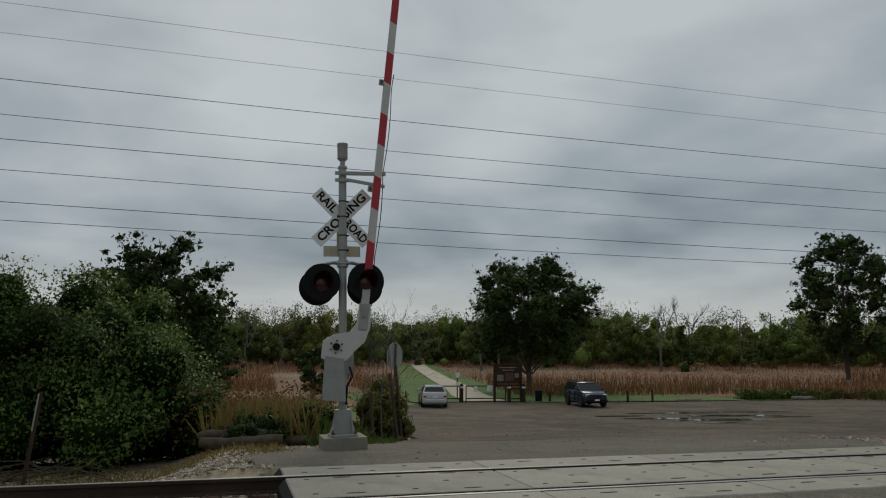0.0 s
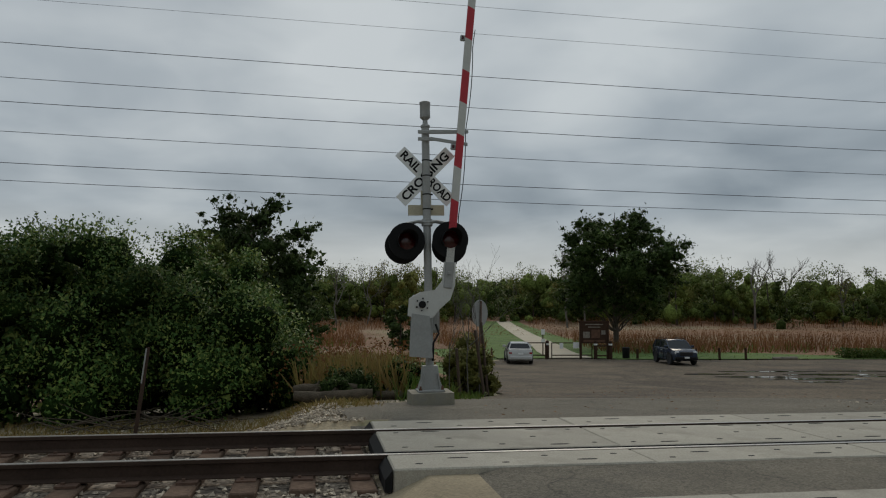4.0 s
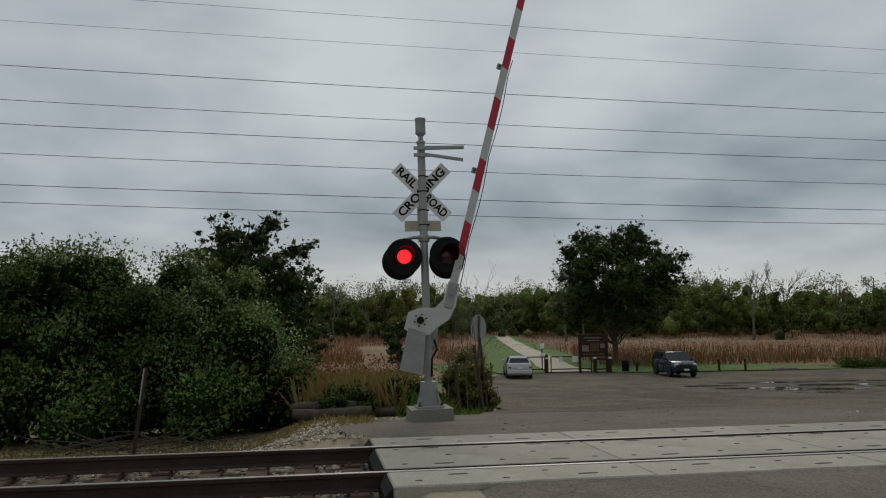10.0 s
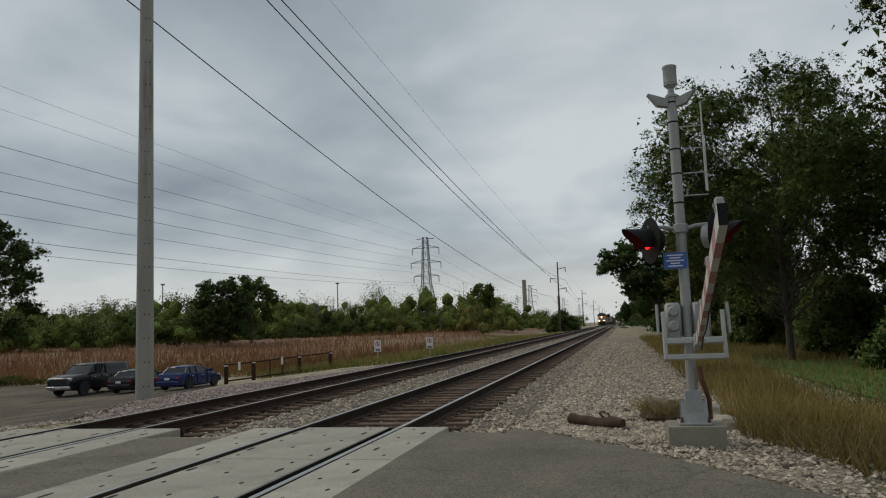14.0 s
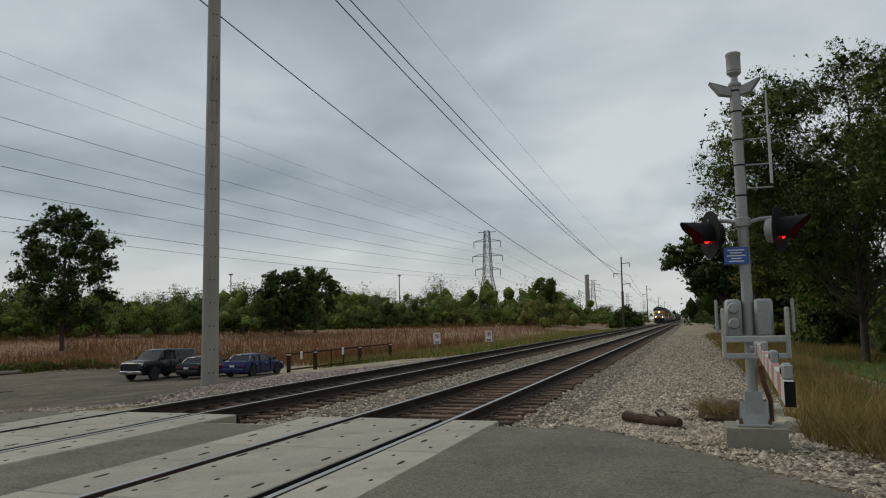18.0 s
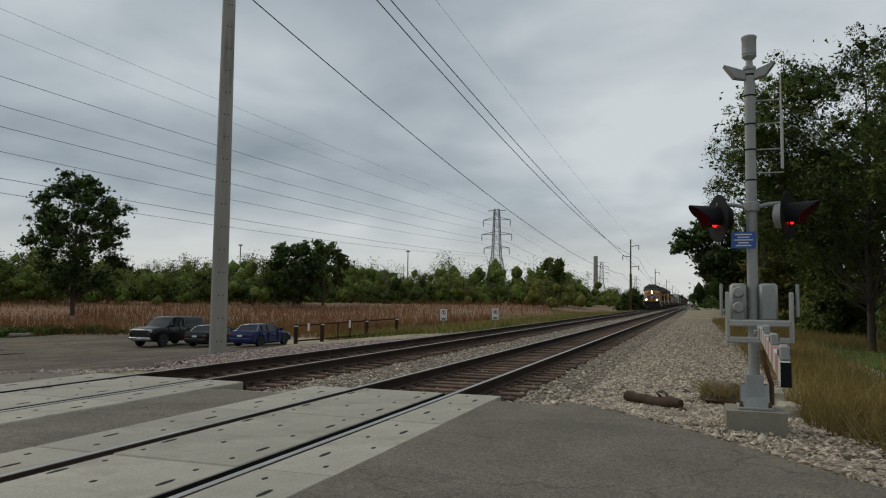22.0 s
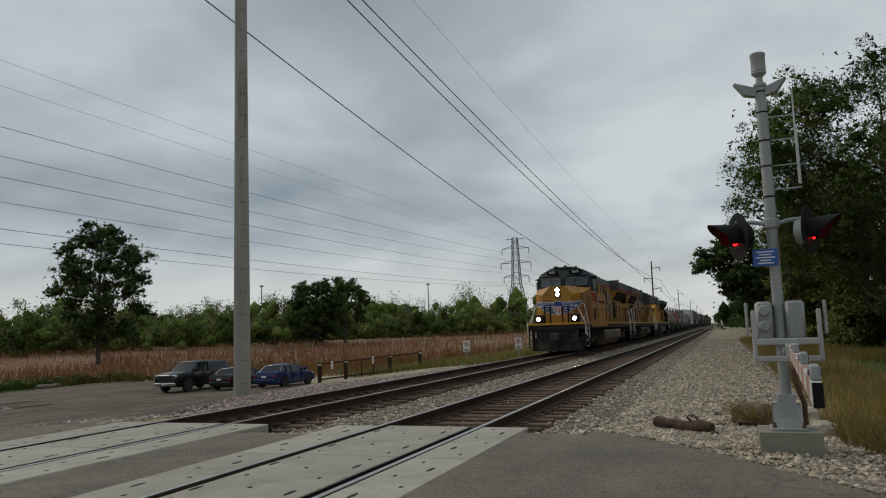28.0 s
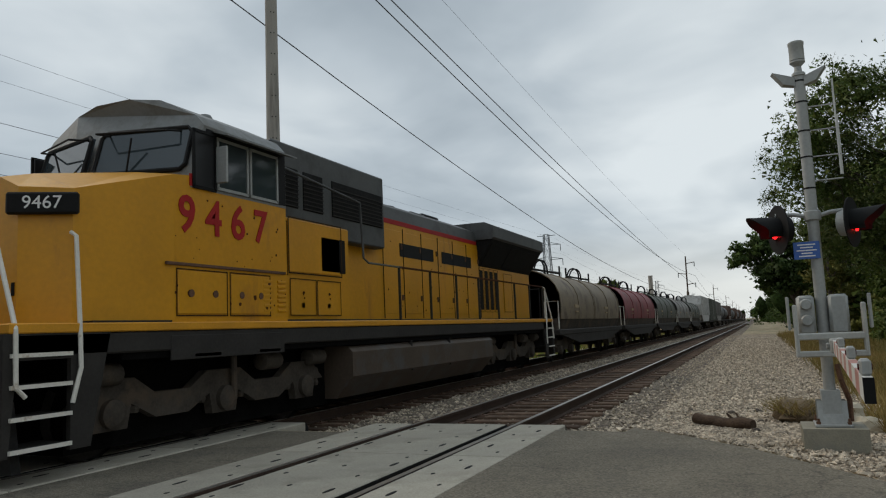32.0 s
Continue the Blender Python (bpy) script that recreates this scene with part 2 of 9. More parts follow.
M["ballast_fines"] = mat("ballast_fines", (0.27, 0.222, 0.165), 0.95, var=0.45, scale=6, fine=24, bump=1.0, tint=(0.15, 0.12, 0.09), tint_at=0.58, tint_scale=2.5, speck=0.6, speck_scale=26, spec=0.2)
M["rail"] = mat("rail", (0.05, 0.032, 0.023), 0.8, 0.0, spec=0.2, var=0.3, scale=2, fine=40, bump=0.2)
M["rail_head"] = mat("rail_head", (0.42, 0.4, 0.37), 0.33, 0.85, var=0.12, scale=2, fine=30, bump=0.05)
M["tie"] = mat("tie", (0.11, 0.072, 0.05), 0.9, spec=0.2, var=0.4, scale=4, fine=30, bump=0.6, rand=0.35)
M["tie_plate"] = mat("tie_plate", (0.13, 0.075, 0.05), 0.8, 0.2, var=0.3, scale=6)
M["black"] = mat("black", (0.008, 0.008, 0.008), 0.7, spec=0.2, var=0.3, scale=3, bump=0.05)
M["black_gloss"] = mat("black_gloss", (0.012, 0.012, 0.013), 0.35, var=0.2, scale=3, bump=0.02)
M["galv"] = mat("galv", (0.31, 0.315, 0.30), 0.6, 0.25, var=0.14, scale=4, fine=30, bump=0.06, tint=(0.30, 0.29, 0.27), tint_at=0.6, streak=0.3)
M["galv_pale"] = mat("galv_pale", (0.4, 0.4, 0.375), 0.6, 0.1, var=0.15, scale=5, fine=30, bump=0.06, tint=(0.3, 0.28, 0.24), tint_at=0.6, streak=0.3)
M["white_paint"] = mat("white_paint", (0.5, 0.5, 0.465), 0.6, var=0.1, scale=4, bump=0.05, tint=(0.42, 0.40, 0.35), tint_at=0.63, streak=0.3)
M["sign_white"] = mat("sign_white", (0.72, 0.72, 0.69), 0.5, var=0.06, scale=4, bump=0.02)
M["sign_back"] = mat("sign_back", (0.42, 0.38, 0.27), 0.5, 0.3, var=0.12, scale=5, bump=0.03)
M["red_band"] = mat("red_band", (0.42, 0.018, 0.03), 0.5, var=0.12, scale=5, bump=0.03)
M["red_lens"] = mat("red_lens", (0.05, 0.004, 0.004), 0.2, var=0.15, scale=20, bump=0.05)
M["red_glow"] = mat("red_glow", (1.0, 0.012, 0.014), 0.4, var=0.1, scale=20, fine=120, bump=0, emit=2.2)
M["red_faded"] = mat("red_faded", (0.36, 0.17, 0.14), 0.6, var=0.2, scale=5, bump=0.03)
M["blue_sign"] = mat("blue_sign", (0.03, 0.10, 0.36), 0.45, var=0.08, scale=5, bump=0.02)
M["wood_dark"] = mat("wood_dark", (0.075, 0.05, 0.035), 0.9, var=0.35, scale=6, fine=40, bump=0.4)
M["wood_grey"] = mat("wood_grey", (0.20, 0.175, 0.14), 0.9, var=0.4, scale=5, fine=40, bump=0.6)
M["twig"] = mat("twig", (0.12, 0.108, 0.09), 0.95, var=0.3, scale=2, fine=20, bump=0.3)
M["bark"] = mat("bark", (0.07, 0.055, 0.042), 0.95, var=0.4, scale=5, fine=30, bump=0.7)
M["steel_far"] = mat("steel_far", (0.22, 0.23, 0.24), 0.7, 0.2, var=0.15, scale=1)
M["wire"] = mat("wire", (0.035, 0.035, 0.04), 0.6, 0.2, var=0.2, scale=1, bump=0)
M["grass_green"] = mat("grass_green", (0.08, 0.14, 0.02), 0.95, var=0.35, scale=0.6, fine=30, bump=0.6, tint=(0.16, 0.15, 0.045), tint_at=0.64, tint_scale=0.5)
M["field"] = mat("field", (0.19, 0.095, 0.045), 0.95, var=0.35, scale=0.05, fine=3, bump=0.6, tint=(0.24, 0.18, 0.10), tint_at=0.56, tint_scale=0.03)
M["dry_soil"] = mat("dry_soil", (0.31, 0.25, 0.16), 0.95, var=0.35, scale=0.8, fine=30, bump=0.7, tint=(0.13, 0.13, 0.06), tint_at=0.55, tint_scale=0.6)
M["path_stone"] = mat("path_stone", (0.46, 0.40, 0.30), 0.9, var=0.12, scale=0.4, fine=30, bump=0.3)
M["blade_brown"] = leaf_mat("blade_brown", (0.155, 0.07, 0.027), (0.195, 0.09, 0.035), (0.225, 0.118, 0.052), 0.3)
M["blade_straw"] = leaf_mat("blade_straw", (0.21, 0.145, 0.05), (0.27, 0.195, 0.07), (0.16, 0.145, 0.042), 0.3)
M["blade_green"] = leaf_mat("blade_green", (0.06, 0.11, 0.016), (0.09, 0.15, 0.022), (0.15, 0.17, 0.04), 0.3)
M["leaf_dark"] = leaf_mat("leaf_dark", (0.035, 0.06, 0.016), (0.06, 0.095, 0.025), (0.1, 0.14, 0.038), 0.4)
M["leaf_bush"] = leaf_mat("leaf_bush", (0.04, 0.085, 0.02), (0.085, 0.15, 0.034), (0.2, 0.235, 0.055), 0.6)
M["leaf_wood"] = leaf_mat("leaf_wood", (0.05, 0.08, 0.018), (0.08, 0.118, 0.026), (0.13, 0.145, 0.038), 0.5)
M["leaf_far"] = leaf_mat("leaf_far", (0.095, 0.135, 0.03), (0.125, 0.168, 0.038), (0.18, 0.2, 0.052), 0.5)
M["leaf_yellow"] = leaf_mat("leaf_yellow", (0.10, 0.11, 0.03), (0.16, 0.16, 0.04), (0.24, 0.21, 0.06), 0.3)
# inner lumps toned darker than the leaves: painted shade inside the crowns
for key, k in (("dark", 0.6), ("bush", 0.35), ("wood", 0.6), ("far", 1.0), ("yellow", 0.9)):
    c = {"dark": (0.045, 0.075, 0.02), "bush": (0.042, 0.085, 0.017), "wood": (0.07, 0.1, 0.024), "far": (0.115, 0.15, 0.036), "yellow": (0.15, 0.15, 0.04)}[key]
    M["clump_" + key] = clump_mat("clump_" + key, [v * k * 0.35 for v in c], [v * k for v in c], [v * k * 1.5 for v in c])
M["rust"] = mat("rust", (0.12, 0.06, 0.035), 0.85, 0.2, var=0.35, scale=5, bump=0.4)
M["puddle"] = glass_mat("puddle", (0.05, 0.047, 0.042), 0.04)


# ---- mesh helpers ----
class Geo:
    """Gathers vertices and faces of one mesh."""

    def __init__(self):
        self.v, self.f, self.mi, self.cur = [], [], [], 0

    def convex(self, vs, fs):
        vs = [Vector(v) for v in vs]
        c = sum(vs, Vector()) / len(vs)
        base = len(self.v)
        for f in fs:
            p = [vs[i] for i in f]
            n = (p[1] - p[0]).cross(p[2] - p[0])
            if n.length < 1e-12 and len(p) > 3:
                n = (p[2] - p[1]).cross(p[3] - p[1])
            if n.dot(sum(p, Vector()) / len(p) - c) < 0:
                f = tuple(reversed(f))
            self.f.append([base + i for i in f])
            self.mi.append(self.cur)
        self.v += [tuple(v) for v in vs]
        return self

    def box(self, lo, hi, bev=0.0, m=None):
        c = [(a + b) / 2 for a, b in zip(lo, hi)]
        h = [abs(b - a) / 2 for a, b in zip(lo, hi)]
        bev = min(bev, min(h) * 0.6)
        m = m or Matrix()
        if bev <= 0:
            vs = [(c[0] + sx * h[0], c[1] + sy * h[1], c[2] + sz * h[2]) for sx in (-1, 1) for sy in (-1, 1) for sz in (-1, 1)]
            fs = [(0, 1, 3, 2), (4, 6, 7, 5), (0, 4, 5, 1), (2, 3, 7, 6), (0, 2, 6, 4), (1, 5, 7, 3)]
        else:
            vs, idx = [], {}
            for sx in (-1, 1):
                for sy in (-1, 1):
                    for sz in (-1, 1):
                        for a in range(3):
                            s = (sx, sy, sz)
                            idx[(sx, sy, sz, a)] = len(vs)
                            vs.append(tuple(c[k] + s[k] * (h[k] if k == a else h[k] - bev) for k in range(3)))
            fs = []
            for a in range(3):
                b, d = (a + 1) % 3, (a + 2) % 3
                for sa in (-1, 1):
                    q = []
                    for sb, sd in ((-1, -1), (1, -1), (1, 1), (-1, 1)):
                        s = [0, 0, 0]
                        s[a], s[b], s[d] = sa, sb, sd
                        q.append(idx[(*s, a)])
                    fs.append(tuple(q))
                    for sb in (-1, 1):
                        q = []
                        for sd, ax in ((-1, a), (1, a), (1, b), (-1, b)):
                            s = [0, 0, 0]
                            s[a], s[b], s[d] = sa, sb, sd
                            q.append(idx[(*s, ax)])
                        fs.append(tuple(q))
            for sx in (-1, 1):
                for sy in (-1, 1):
                    for sz in (-1, 1):
                        fs.append(tuple(idx[(sx, sy, sz, a)] for a in range(3)))
        return self.convex([m @ Vector(v) for v in vs], fs)

    def cyl(self, p0, p1, r0, r1=None, n=12, caps=True):
        r1 = r0 if r1 is None else r1
        p0, p1 = Vector(p0), Vector(p1)
        d = (p1 - p0).normalized()
        a = d.orthogonal().normalized()
        b = d.cross(a)
        ring = [(a * math.cos(2 * math.pi * i / n) + b * math.sin(2 * math.pi * i / n)) for i in range(n)]
        vs = [p0 + r0 * q for q in ring] + [p1 + r1 * q for q in ring]
        fs = [(i, (i + 1) % n, n + (i + 1) % n, n + i) for i in range(n)]
        if caps:
            fs += [tuple(range(n)), tuple(range(n, 2 * n))]
        return self.convex(vs, fs)

    def tube(self, pts, r, n=6):
        pts = [Vector(p) for p in pts]
        base = len(self.v)
        prev = None
        for k, p in enumerate(pts):
            d = (pts[min(k + 1, len(pts) - 1)] - pts[max(k - 1, 0)]).normalized()
            a = d.orthogonal().normalized() if prev is None else (prev - prev.dot(d) * d).normalized()
            prev = a
            b = d.cross(a)
            rr = float(r[k] if isinstance(r, (list, tuple)) else r)
            self.v += [tuple(p + rr * (a * math.cos(2 * math.pi * i / n) + b * math.sin(2 * math.pi * i / n))) for i in range(n)]
        for k in range(len(pts) - 1):
            for i in range(n):
                self.f.append([base + k * n + i, base + k * n + (i + 1) % n, base + (k + 1) * n + (i + 1) % n, base + (k + 1) * n + i])
                self.mi.append(self.cur)
        e = base + (len(pts) - 1) * n
        self.f += [[base + i for i in reversed(range(n))], [e + i for i in range(n)]]
        self.mi += [self.cur, self.cur]
        return self

    def prism(self, poly, a, b, axis="y", bev=0):
        """A polygon (pairs) drawn out along an axis from a to b. Axis y takes pairs as x, z; x as y, z; z as x, y."""
        put = {"y": lambda p, t: (p[0], t, p[1]), "x": lambda p, t: (t, p[0], p[1]), "z": lambda p, t: (p[0], p[1], t)}[axis]
        n, base = len(poly), len(self.v)
        area = sum(poly[i][0] * poly[(i + 1) % n][1] - poly[(i + 1) % n][0] * poly[i][1] for i in range(n))
        if (area > 0) == (axis == "y"):
            poly = poly[::-1]
        if b < a:
            a, b = b, a
        # counter-clockwise seen from the axis' tip
        self.v += [put(p, a) for p in poly] + [put(p, b) for p in poly]
        self.f.append([base + i for i in reversed(range(n))])
        self.f.append([base + n + i for i in range(n)])
        for i in range(n):
            j = (i + 1) % n
            self.f.append([base + i, base + j, base + n + j, base + n + i])
        self.mi += [self.cur] * (n + 2)
        return self

    def lathe(self, prof, c=(0, 0, 0), axis="z", n=16):
        """A profile of (radius, height) turned about an axis through c."""
        base = len(self.v)
        for r, h in prof:
            for i in range(n):
                u, w = r * math.cos(2 * math.pi * i / n), r * math.sin(2 * math.pi * i / n)
                p = {"z": (u, w, h), "y": (w, h, u), "x": (h, u, w)}[axis]
                self.v.append(tuple(a + b for a, b in zip(p, c)))
        for k in range(len(prof) - 1):
            for i in range(n):
                j = (i + 1) % n
                self.f.append([base + k * n + i, base + k * n + j, base + (k + 1) * n + j, base + (k + 1) * n + i])
                self.mi.append(self.cur)
        if prof[0][0] > 1e-4:
            self.f.append([base + i for i in reversed(range(n))])
            self.mi.append(self.cur)
        if prof[-1][0] > 1e-4:
            e = base + (len(prof) - 1) * n
            self.f.append([e + i for i in range(n)])
            self.mi.append(self.cur)
        return self

    def sections(self, secs, close=True):
        """Rings of equal length joined one to the next, ends capped."""
        base, n = len(self.v), len(secs[0])
        for s in secs:
            self.v += [tuple(p) for p in s]
        for k in range(len(secs) - 1):
            for i in range(n if close else n - 1):
                j = (i + 1) % n
                self.f.append([base + k * n + i, base + k * n + j, base + (k + 1) * n + j, base + (k + 1) * n + i])
                self.mi.append(self.cur)
        if close:
            e = base + (len(secs) - 1) * n
            self.f += [[base + i for i in reversed(range(n))], [e + i for i in range(n)]]
            self.mi += [self.cur, self.cur]
        return self

    def mesh(self, name, mats, smooth=False, fix=False):
        me = bpy.data.meshes.new(name)
        me.from_pydata(self.v, [], self.f)
        for m in mats if isinstance(mats, (list, tuple)) else [mats]:
            me.materials.append(m)
        if any(self.mi):
            me.polygons.foreach_set("material_index", self.mi)
        if fix:
            bm = bmesh.new()
            bm.from_mesh(me)
            bmesh.ops.recalc_face_normals(bm, faces=bm.faces)
            bm.to_mesh(me)
            bm.free()
        if smooth:
            me.shade_smooth()
            me.set_sharp_from_angle(angle=radians(40))
        me.update()
        return me


def part(name, g, material, parent=None, label="", smooth=False, fix=False, at=None):
    """Links one mesh under a thing or a part."""
    ob = new(name, g.mesh(name, material, smooth, fix))
    if parent:
        ob.parent = parent
    if at is not None:
        ob.matrix_basis = at
    if label:
        ob["label"] = label
    return ob


def thing(name, label, category, at=None, group="", kind=""):
    ob = tagged(new(name), label, category, group, kind)
    ob.empty_display_size = 0.2
    if at is not None:
        ob.matrix_basis = at
    return ob


def solid(name, g, material, label, category, at=None, group="", kind="", smooth=False, fix=False):
    ob = part(name, g, material, None, label, smooth, fix, at)
    return tagged(ob, label, category, group, kind)


def quads(name, pts, material, nrm=None):
    """One mesh of many loose small faces, from an array of shape (n, corners, 3); nrm: a normal for each, from the round of its clump."""
    n, k = len(pts), pts.shape[1]
    if nrm is not None:
        nrm = nrm / (np.linalg.norm(nrm, axis=1)[:, None] + 1e-9)
        face = np.cross(pts[:, 1] - pts[:, 0], pts[:, 2] - pts[:, 0])
        back = (face * nrm).sum(1) < 0
        pts = pts.copy()
        pts[back] = pts[back][:, ::-1]
    me = bpy.data.meshes.new(name)
    me.vertices.add(k * n)
    me.vertices.foreach_set("co", np.ascontiguousarray(pts, dtype=np.float32).ravel())
    me.loops.add(k * n)
    me.loops.foreach_set("vertex_index", np.arange(k * n, dtype=np.int32))
    me.polygons.add(n)
    me.polygons.foreach_set("loop_start", np.arange(0, k * n, k, dtype=np.int32))
    me.polygons.foreach_set("loop_total", np.full(n, k, dtype=np.int32))
    me.materials.append(material)
    me.update(calc_edges=True)
    if nrm is not None:
        me.attributes.new("custom_normal", "FLOAT_VECTOR", "POINT").data.foreach_set("vector", np.repeat(nrm, k, axis=0).astype(np.float32).ravel())
        me.update()
    return me


def letters(name, text, size, material, parent, at, depth=0.004, align="CENTER", label="", bold=0.0):
    """Raised lettering with the built-in font, as a mesh."""
    cu = bpy.data.curves.new(name, "FONT")
    cu.body, cu.size, cu.extrude, cu.align_x, cu.align_y = text, size, depth, align, "CENTER"
    cu.resolution_u, cu.offset = 3, bold
    tmp = new("tmp_text", cu)
    me = bpy.data.meshes.new_from_object(tmp.evaluated_get(bpy.context.evaluated_depsgraph_get()))
    bpy.data.objects.remove(tmp)
    me.materials.clear()
    me.materials.append(material)
    ob = new(name, me)
    ob.parent = parent
    ob.matrix_basis = at
    if label:
        ob["label"] = label
    return ob


# ---- ground ----
def smooth_step(a, b, x):
    t = np.clip((x - a) / (b - a), 0, 1)
    return t * t * (3 - 2 * t)


ROAD_Y, ROAD_Z = [-60, -4, 2.3, 9.7, 12.4, 20, 30, 40, 60, 400], [-0.5, -0.12, -0.03, -0.03, -0.17, -0.85, -1.5, -1.85, -2.05, -2.0]
BANK_Y, BANK_Z = [-60, -8, -2, 0, 1.4, 10.2, 11.6, 14, 18, 24, 30, 60, 400], [-0.9, -0.62, -0.30, -0.24, -0.24, -0.26, -0.55, -0.8, -1.0, -1.6, -1.85, -2.05, -2.0]


def ground_z(x, y):
    """Height of the land: a raised railway, a road ramp over it, a low car park beyond."""
    x, y = np.asarray(x, float), np.asarray(y, float)
    a, b = np.interp(y, ROAD_Y, ROAD_Z), np.interp(y, BANK_Y, BANK_Z)
    # the road's edge runs slantwise before the tracks
    edge = np.interp(y, [-22, -4, -2, -1.18, -0.41, 0.11, 0.85, 1.55, 2.3], [5.0, 5.4, 6.4, 7.4, 8.45, 9.15, 9.95, 10.5, 10.6])
    right = np.where(y > 9.9, smooth_step(10.8, 15.0, x), np.where(y > 1.8, smooth_step(10.1, 10.5, x), smooth_step(edge, edge + 0.9, x)))
    left = np.where((y > 1.8) & (y < 9.9), smooth_step(0.0, 0.4, 1.0 - x), smooth_step(0.2, 1.8, 0.5 - x))
    k = right + left - right * left
    d = np.hypot(x, y)
    rise = np.interp(d, [62, 75, 90, 110, 120, 132, 150], [0, 0.15, 0.45, 0.95, 1.2, 1.75, 2.1]) * smooth_step(16, 40, y)
    far = smooth_step(200, 460, d)
    return (a * (1 - k) + b * k + rise) * (1 - far) + far * -0.8


def gz(x, y):
    return float(ground_z(x, y))


def sheet(name, xs, ys, material, lift=0.0, keep=None, label="", kind="structure", rough=0.0):
    X, Y = np.meshgrid(xs, ys)
    Z = ground_z(X, Y) + lift
    if rough:
        Z = Z + np.random.uniform(-rough, rough, Z.shape)
    nx, ny = len(xs), len(ys)
    vs = np.stack([X, Y, Z], -1).reshape(-1, 3)
    i = (np.arange(ny - 1)[:, None] * nx + np.arange(nx - 1)).ravel()
    fs = np.stack([i, i + 1, i + nx + 1, i + nx], 1)
    if keep is not None:
        c = vs[fs].mean(1)
        fs = fs[keep(c[:, 0], c[:, 1])]
    me = bpy.data.meshes.new(name)
    me.from_pydata(vs.tolist(), [], fs.tolist())
    me.materials.append(material)
    me.shade_smooth()
    ob = new(name, me)
    return tagged(ob, label, name.replace("_", " "), kind=kind)


def spread(a, b, fine_a, fine_b, fine, grow=1.25):
    """Steps that are fine between two places and widen beyond."""
    mid = list(np.arange(fine_a, fine_b, fine))
    out, s, p = [], fine, fine_b
    while p < b:
        out.append(p)
        s = min(s * grow, 3.0) if p < 170 else s * grow
        p += s
    out.append(b)
    lo, s, p = [], fine, fine_a
    while p > a:
        s = min(s * grow, 3.0) if p > -60 else s * grow
        p -= s
        lo.append(max(p, a))
    return np.array(lo[::-1] + mid + out)


def inside(poly):
    px, py = np.array([p[0] for p in poly], float), np.array([p[1] for p in poly], float)

    def test(x, y):
        r = np.zeros(np.shape(x), bool)
        j = len(px) - 1
        for i in range(len(px)):
            hit = ((py[i] > y) != (py[j] > y)) & (x < (px[j] - px[i]) * (y - py[i]) / (py[j] - py[i] + 1e-12) + px[i])
            r ^= hit
            j = i
        return r

    return test


def patch(name, poly, step, material, lift, label, category=""):
    """A sheet with an outline of its own, laid on the land."""
    bm = bmesh.new()
    bm.faces.new([bm.verts.new((x, y, 0)) for x, y in poly])
    xs, ys = [p[0] for p in poly], [p[1] for p in poly]
    for axis, lo, hi in ((0, min(xs), max(xs)), (1, min(ys), max(ys))):
        for t in np.arange(lo + step, hi, step):
            co = (t, 0, 0) if axis == 0 else (0, t, 0)
            no = (1, 0, 0) if axis == 0 else (0, 1, 0)
            bmesh.ops.bisect_plane(bm, geom=bm.verts[:] + bm.edges[:] + bm.faces[:], plane_co=co, plane_no=no)
    for v in bm.verts:
        v.co.z = gz(v.co.x, v.co.y) + lift
    bmesh.ops.recalc_face_normals(bm, faces=bm.faces)
    me = bpy.data.meshes.new(name)
    bm.to_mesh(me)
    bm.free()
    me.materials.append(material)
    me.shade_smooth()
    if me.polygons and me.polygons[0].normal.z < 0:
        me.flip_normals()
    return tagged(new(name, me), label, category or name.replace("_", " "), kind="structure")


TRACK_N, TRACK_F = 3.91, 8.0       # middles of the two tracks
XL, XR = 0.68, 10.52               # ends of the crossing panels
HALF = 0.7525                      # middle of track to middle of rail
sheet("ground", spread(-2500, 3500, -14, 34, 0.5), spread(-2500, 3500, -8, 40, 0.5), M["dry_soil"], -0.03, label="dry grassy soil under the whole place")
for v in bpy.data.objects["ground"].data.vertices:
    if -4 < v.co.x < 4.8 and -3 < v.co.y < 2.2:
        v.co.z -= 0.2          # dug out under the road's bed
near_road = [(-14, 2.27), (-14, -14), (-3, -22), (4.5, -22), (5.2, -4), (6.2, -2.0), (7.2, -1.18), (8.28, -0.41), (9.0, 0.11), (9.8, 0.85), (10.4, 1.55), (10.62, 2.466), (XL, 2.466), (XL - 0.04, 2.27)]
patch("road", near_road, 0.5, M["asphalt"], 0.032, "worn grey asphalt road before the crossing")
patch("road_strip", [(XL - 0.02, 5.33), (XR + 0.55, 5.33), (XR + 0.3, 6.57), (XL, 6.57)], 1.0, M["asphalt"], 0.015, "asphalt strip between the two tracks", "road")
patch("road_apron", [(0.5, 9.44), (10.9, 9.44), (10.6, 11.1), (7.0, 12.9), (4.2, 13.96), (2.9, 14.1), (1.6, 13.0), (0.3, 11.3)], 0.8, M["asphalt"], 0.02,
      "patched asphalt apron behind the crossing", "road")
lot = [(2.9, 13.6), (4.2, 13.4), (10.6, 10.6), (13, 12.2), (17, 14.8), (24, 17.6), (29, 20.0), (34, 21.5), (41, 24), (47, 29), (50, 38), (48, 47), (38, 48.6), (30, 48.5), (22, 49.3),
       (16.8, 52), (13, 50.5), (11.2, 47.5), (8.2, 38), (6.0, 27), (4.6, 18)]
patch("car_park", lot, 2.0, M["gravel_lot"], 0.012, "packed gravel car park with damp patches")
patch("footpath", [(16.4, 51.0), (19.6, 51.0), (21.2, 60), (23.4, 70), (26.4, 88), (33.2, 126), (30.8, 126), (23.8, 88), (20.6, 70), (18.2, 60)], 3.0, M["path_stone"], 0.09, "pale crushed stone footpath")
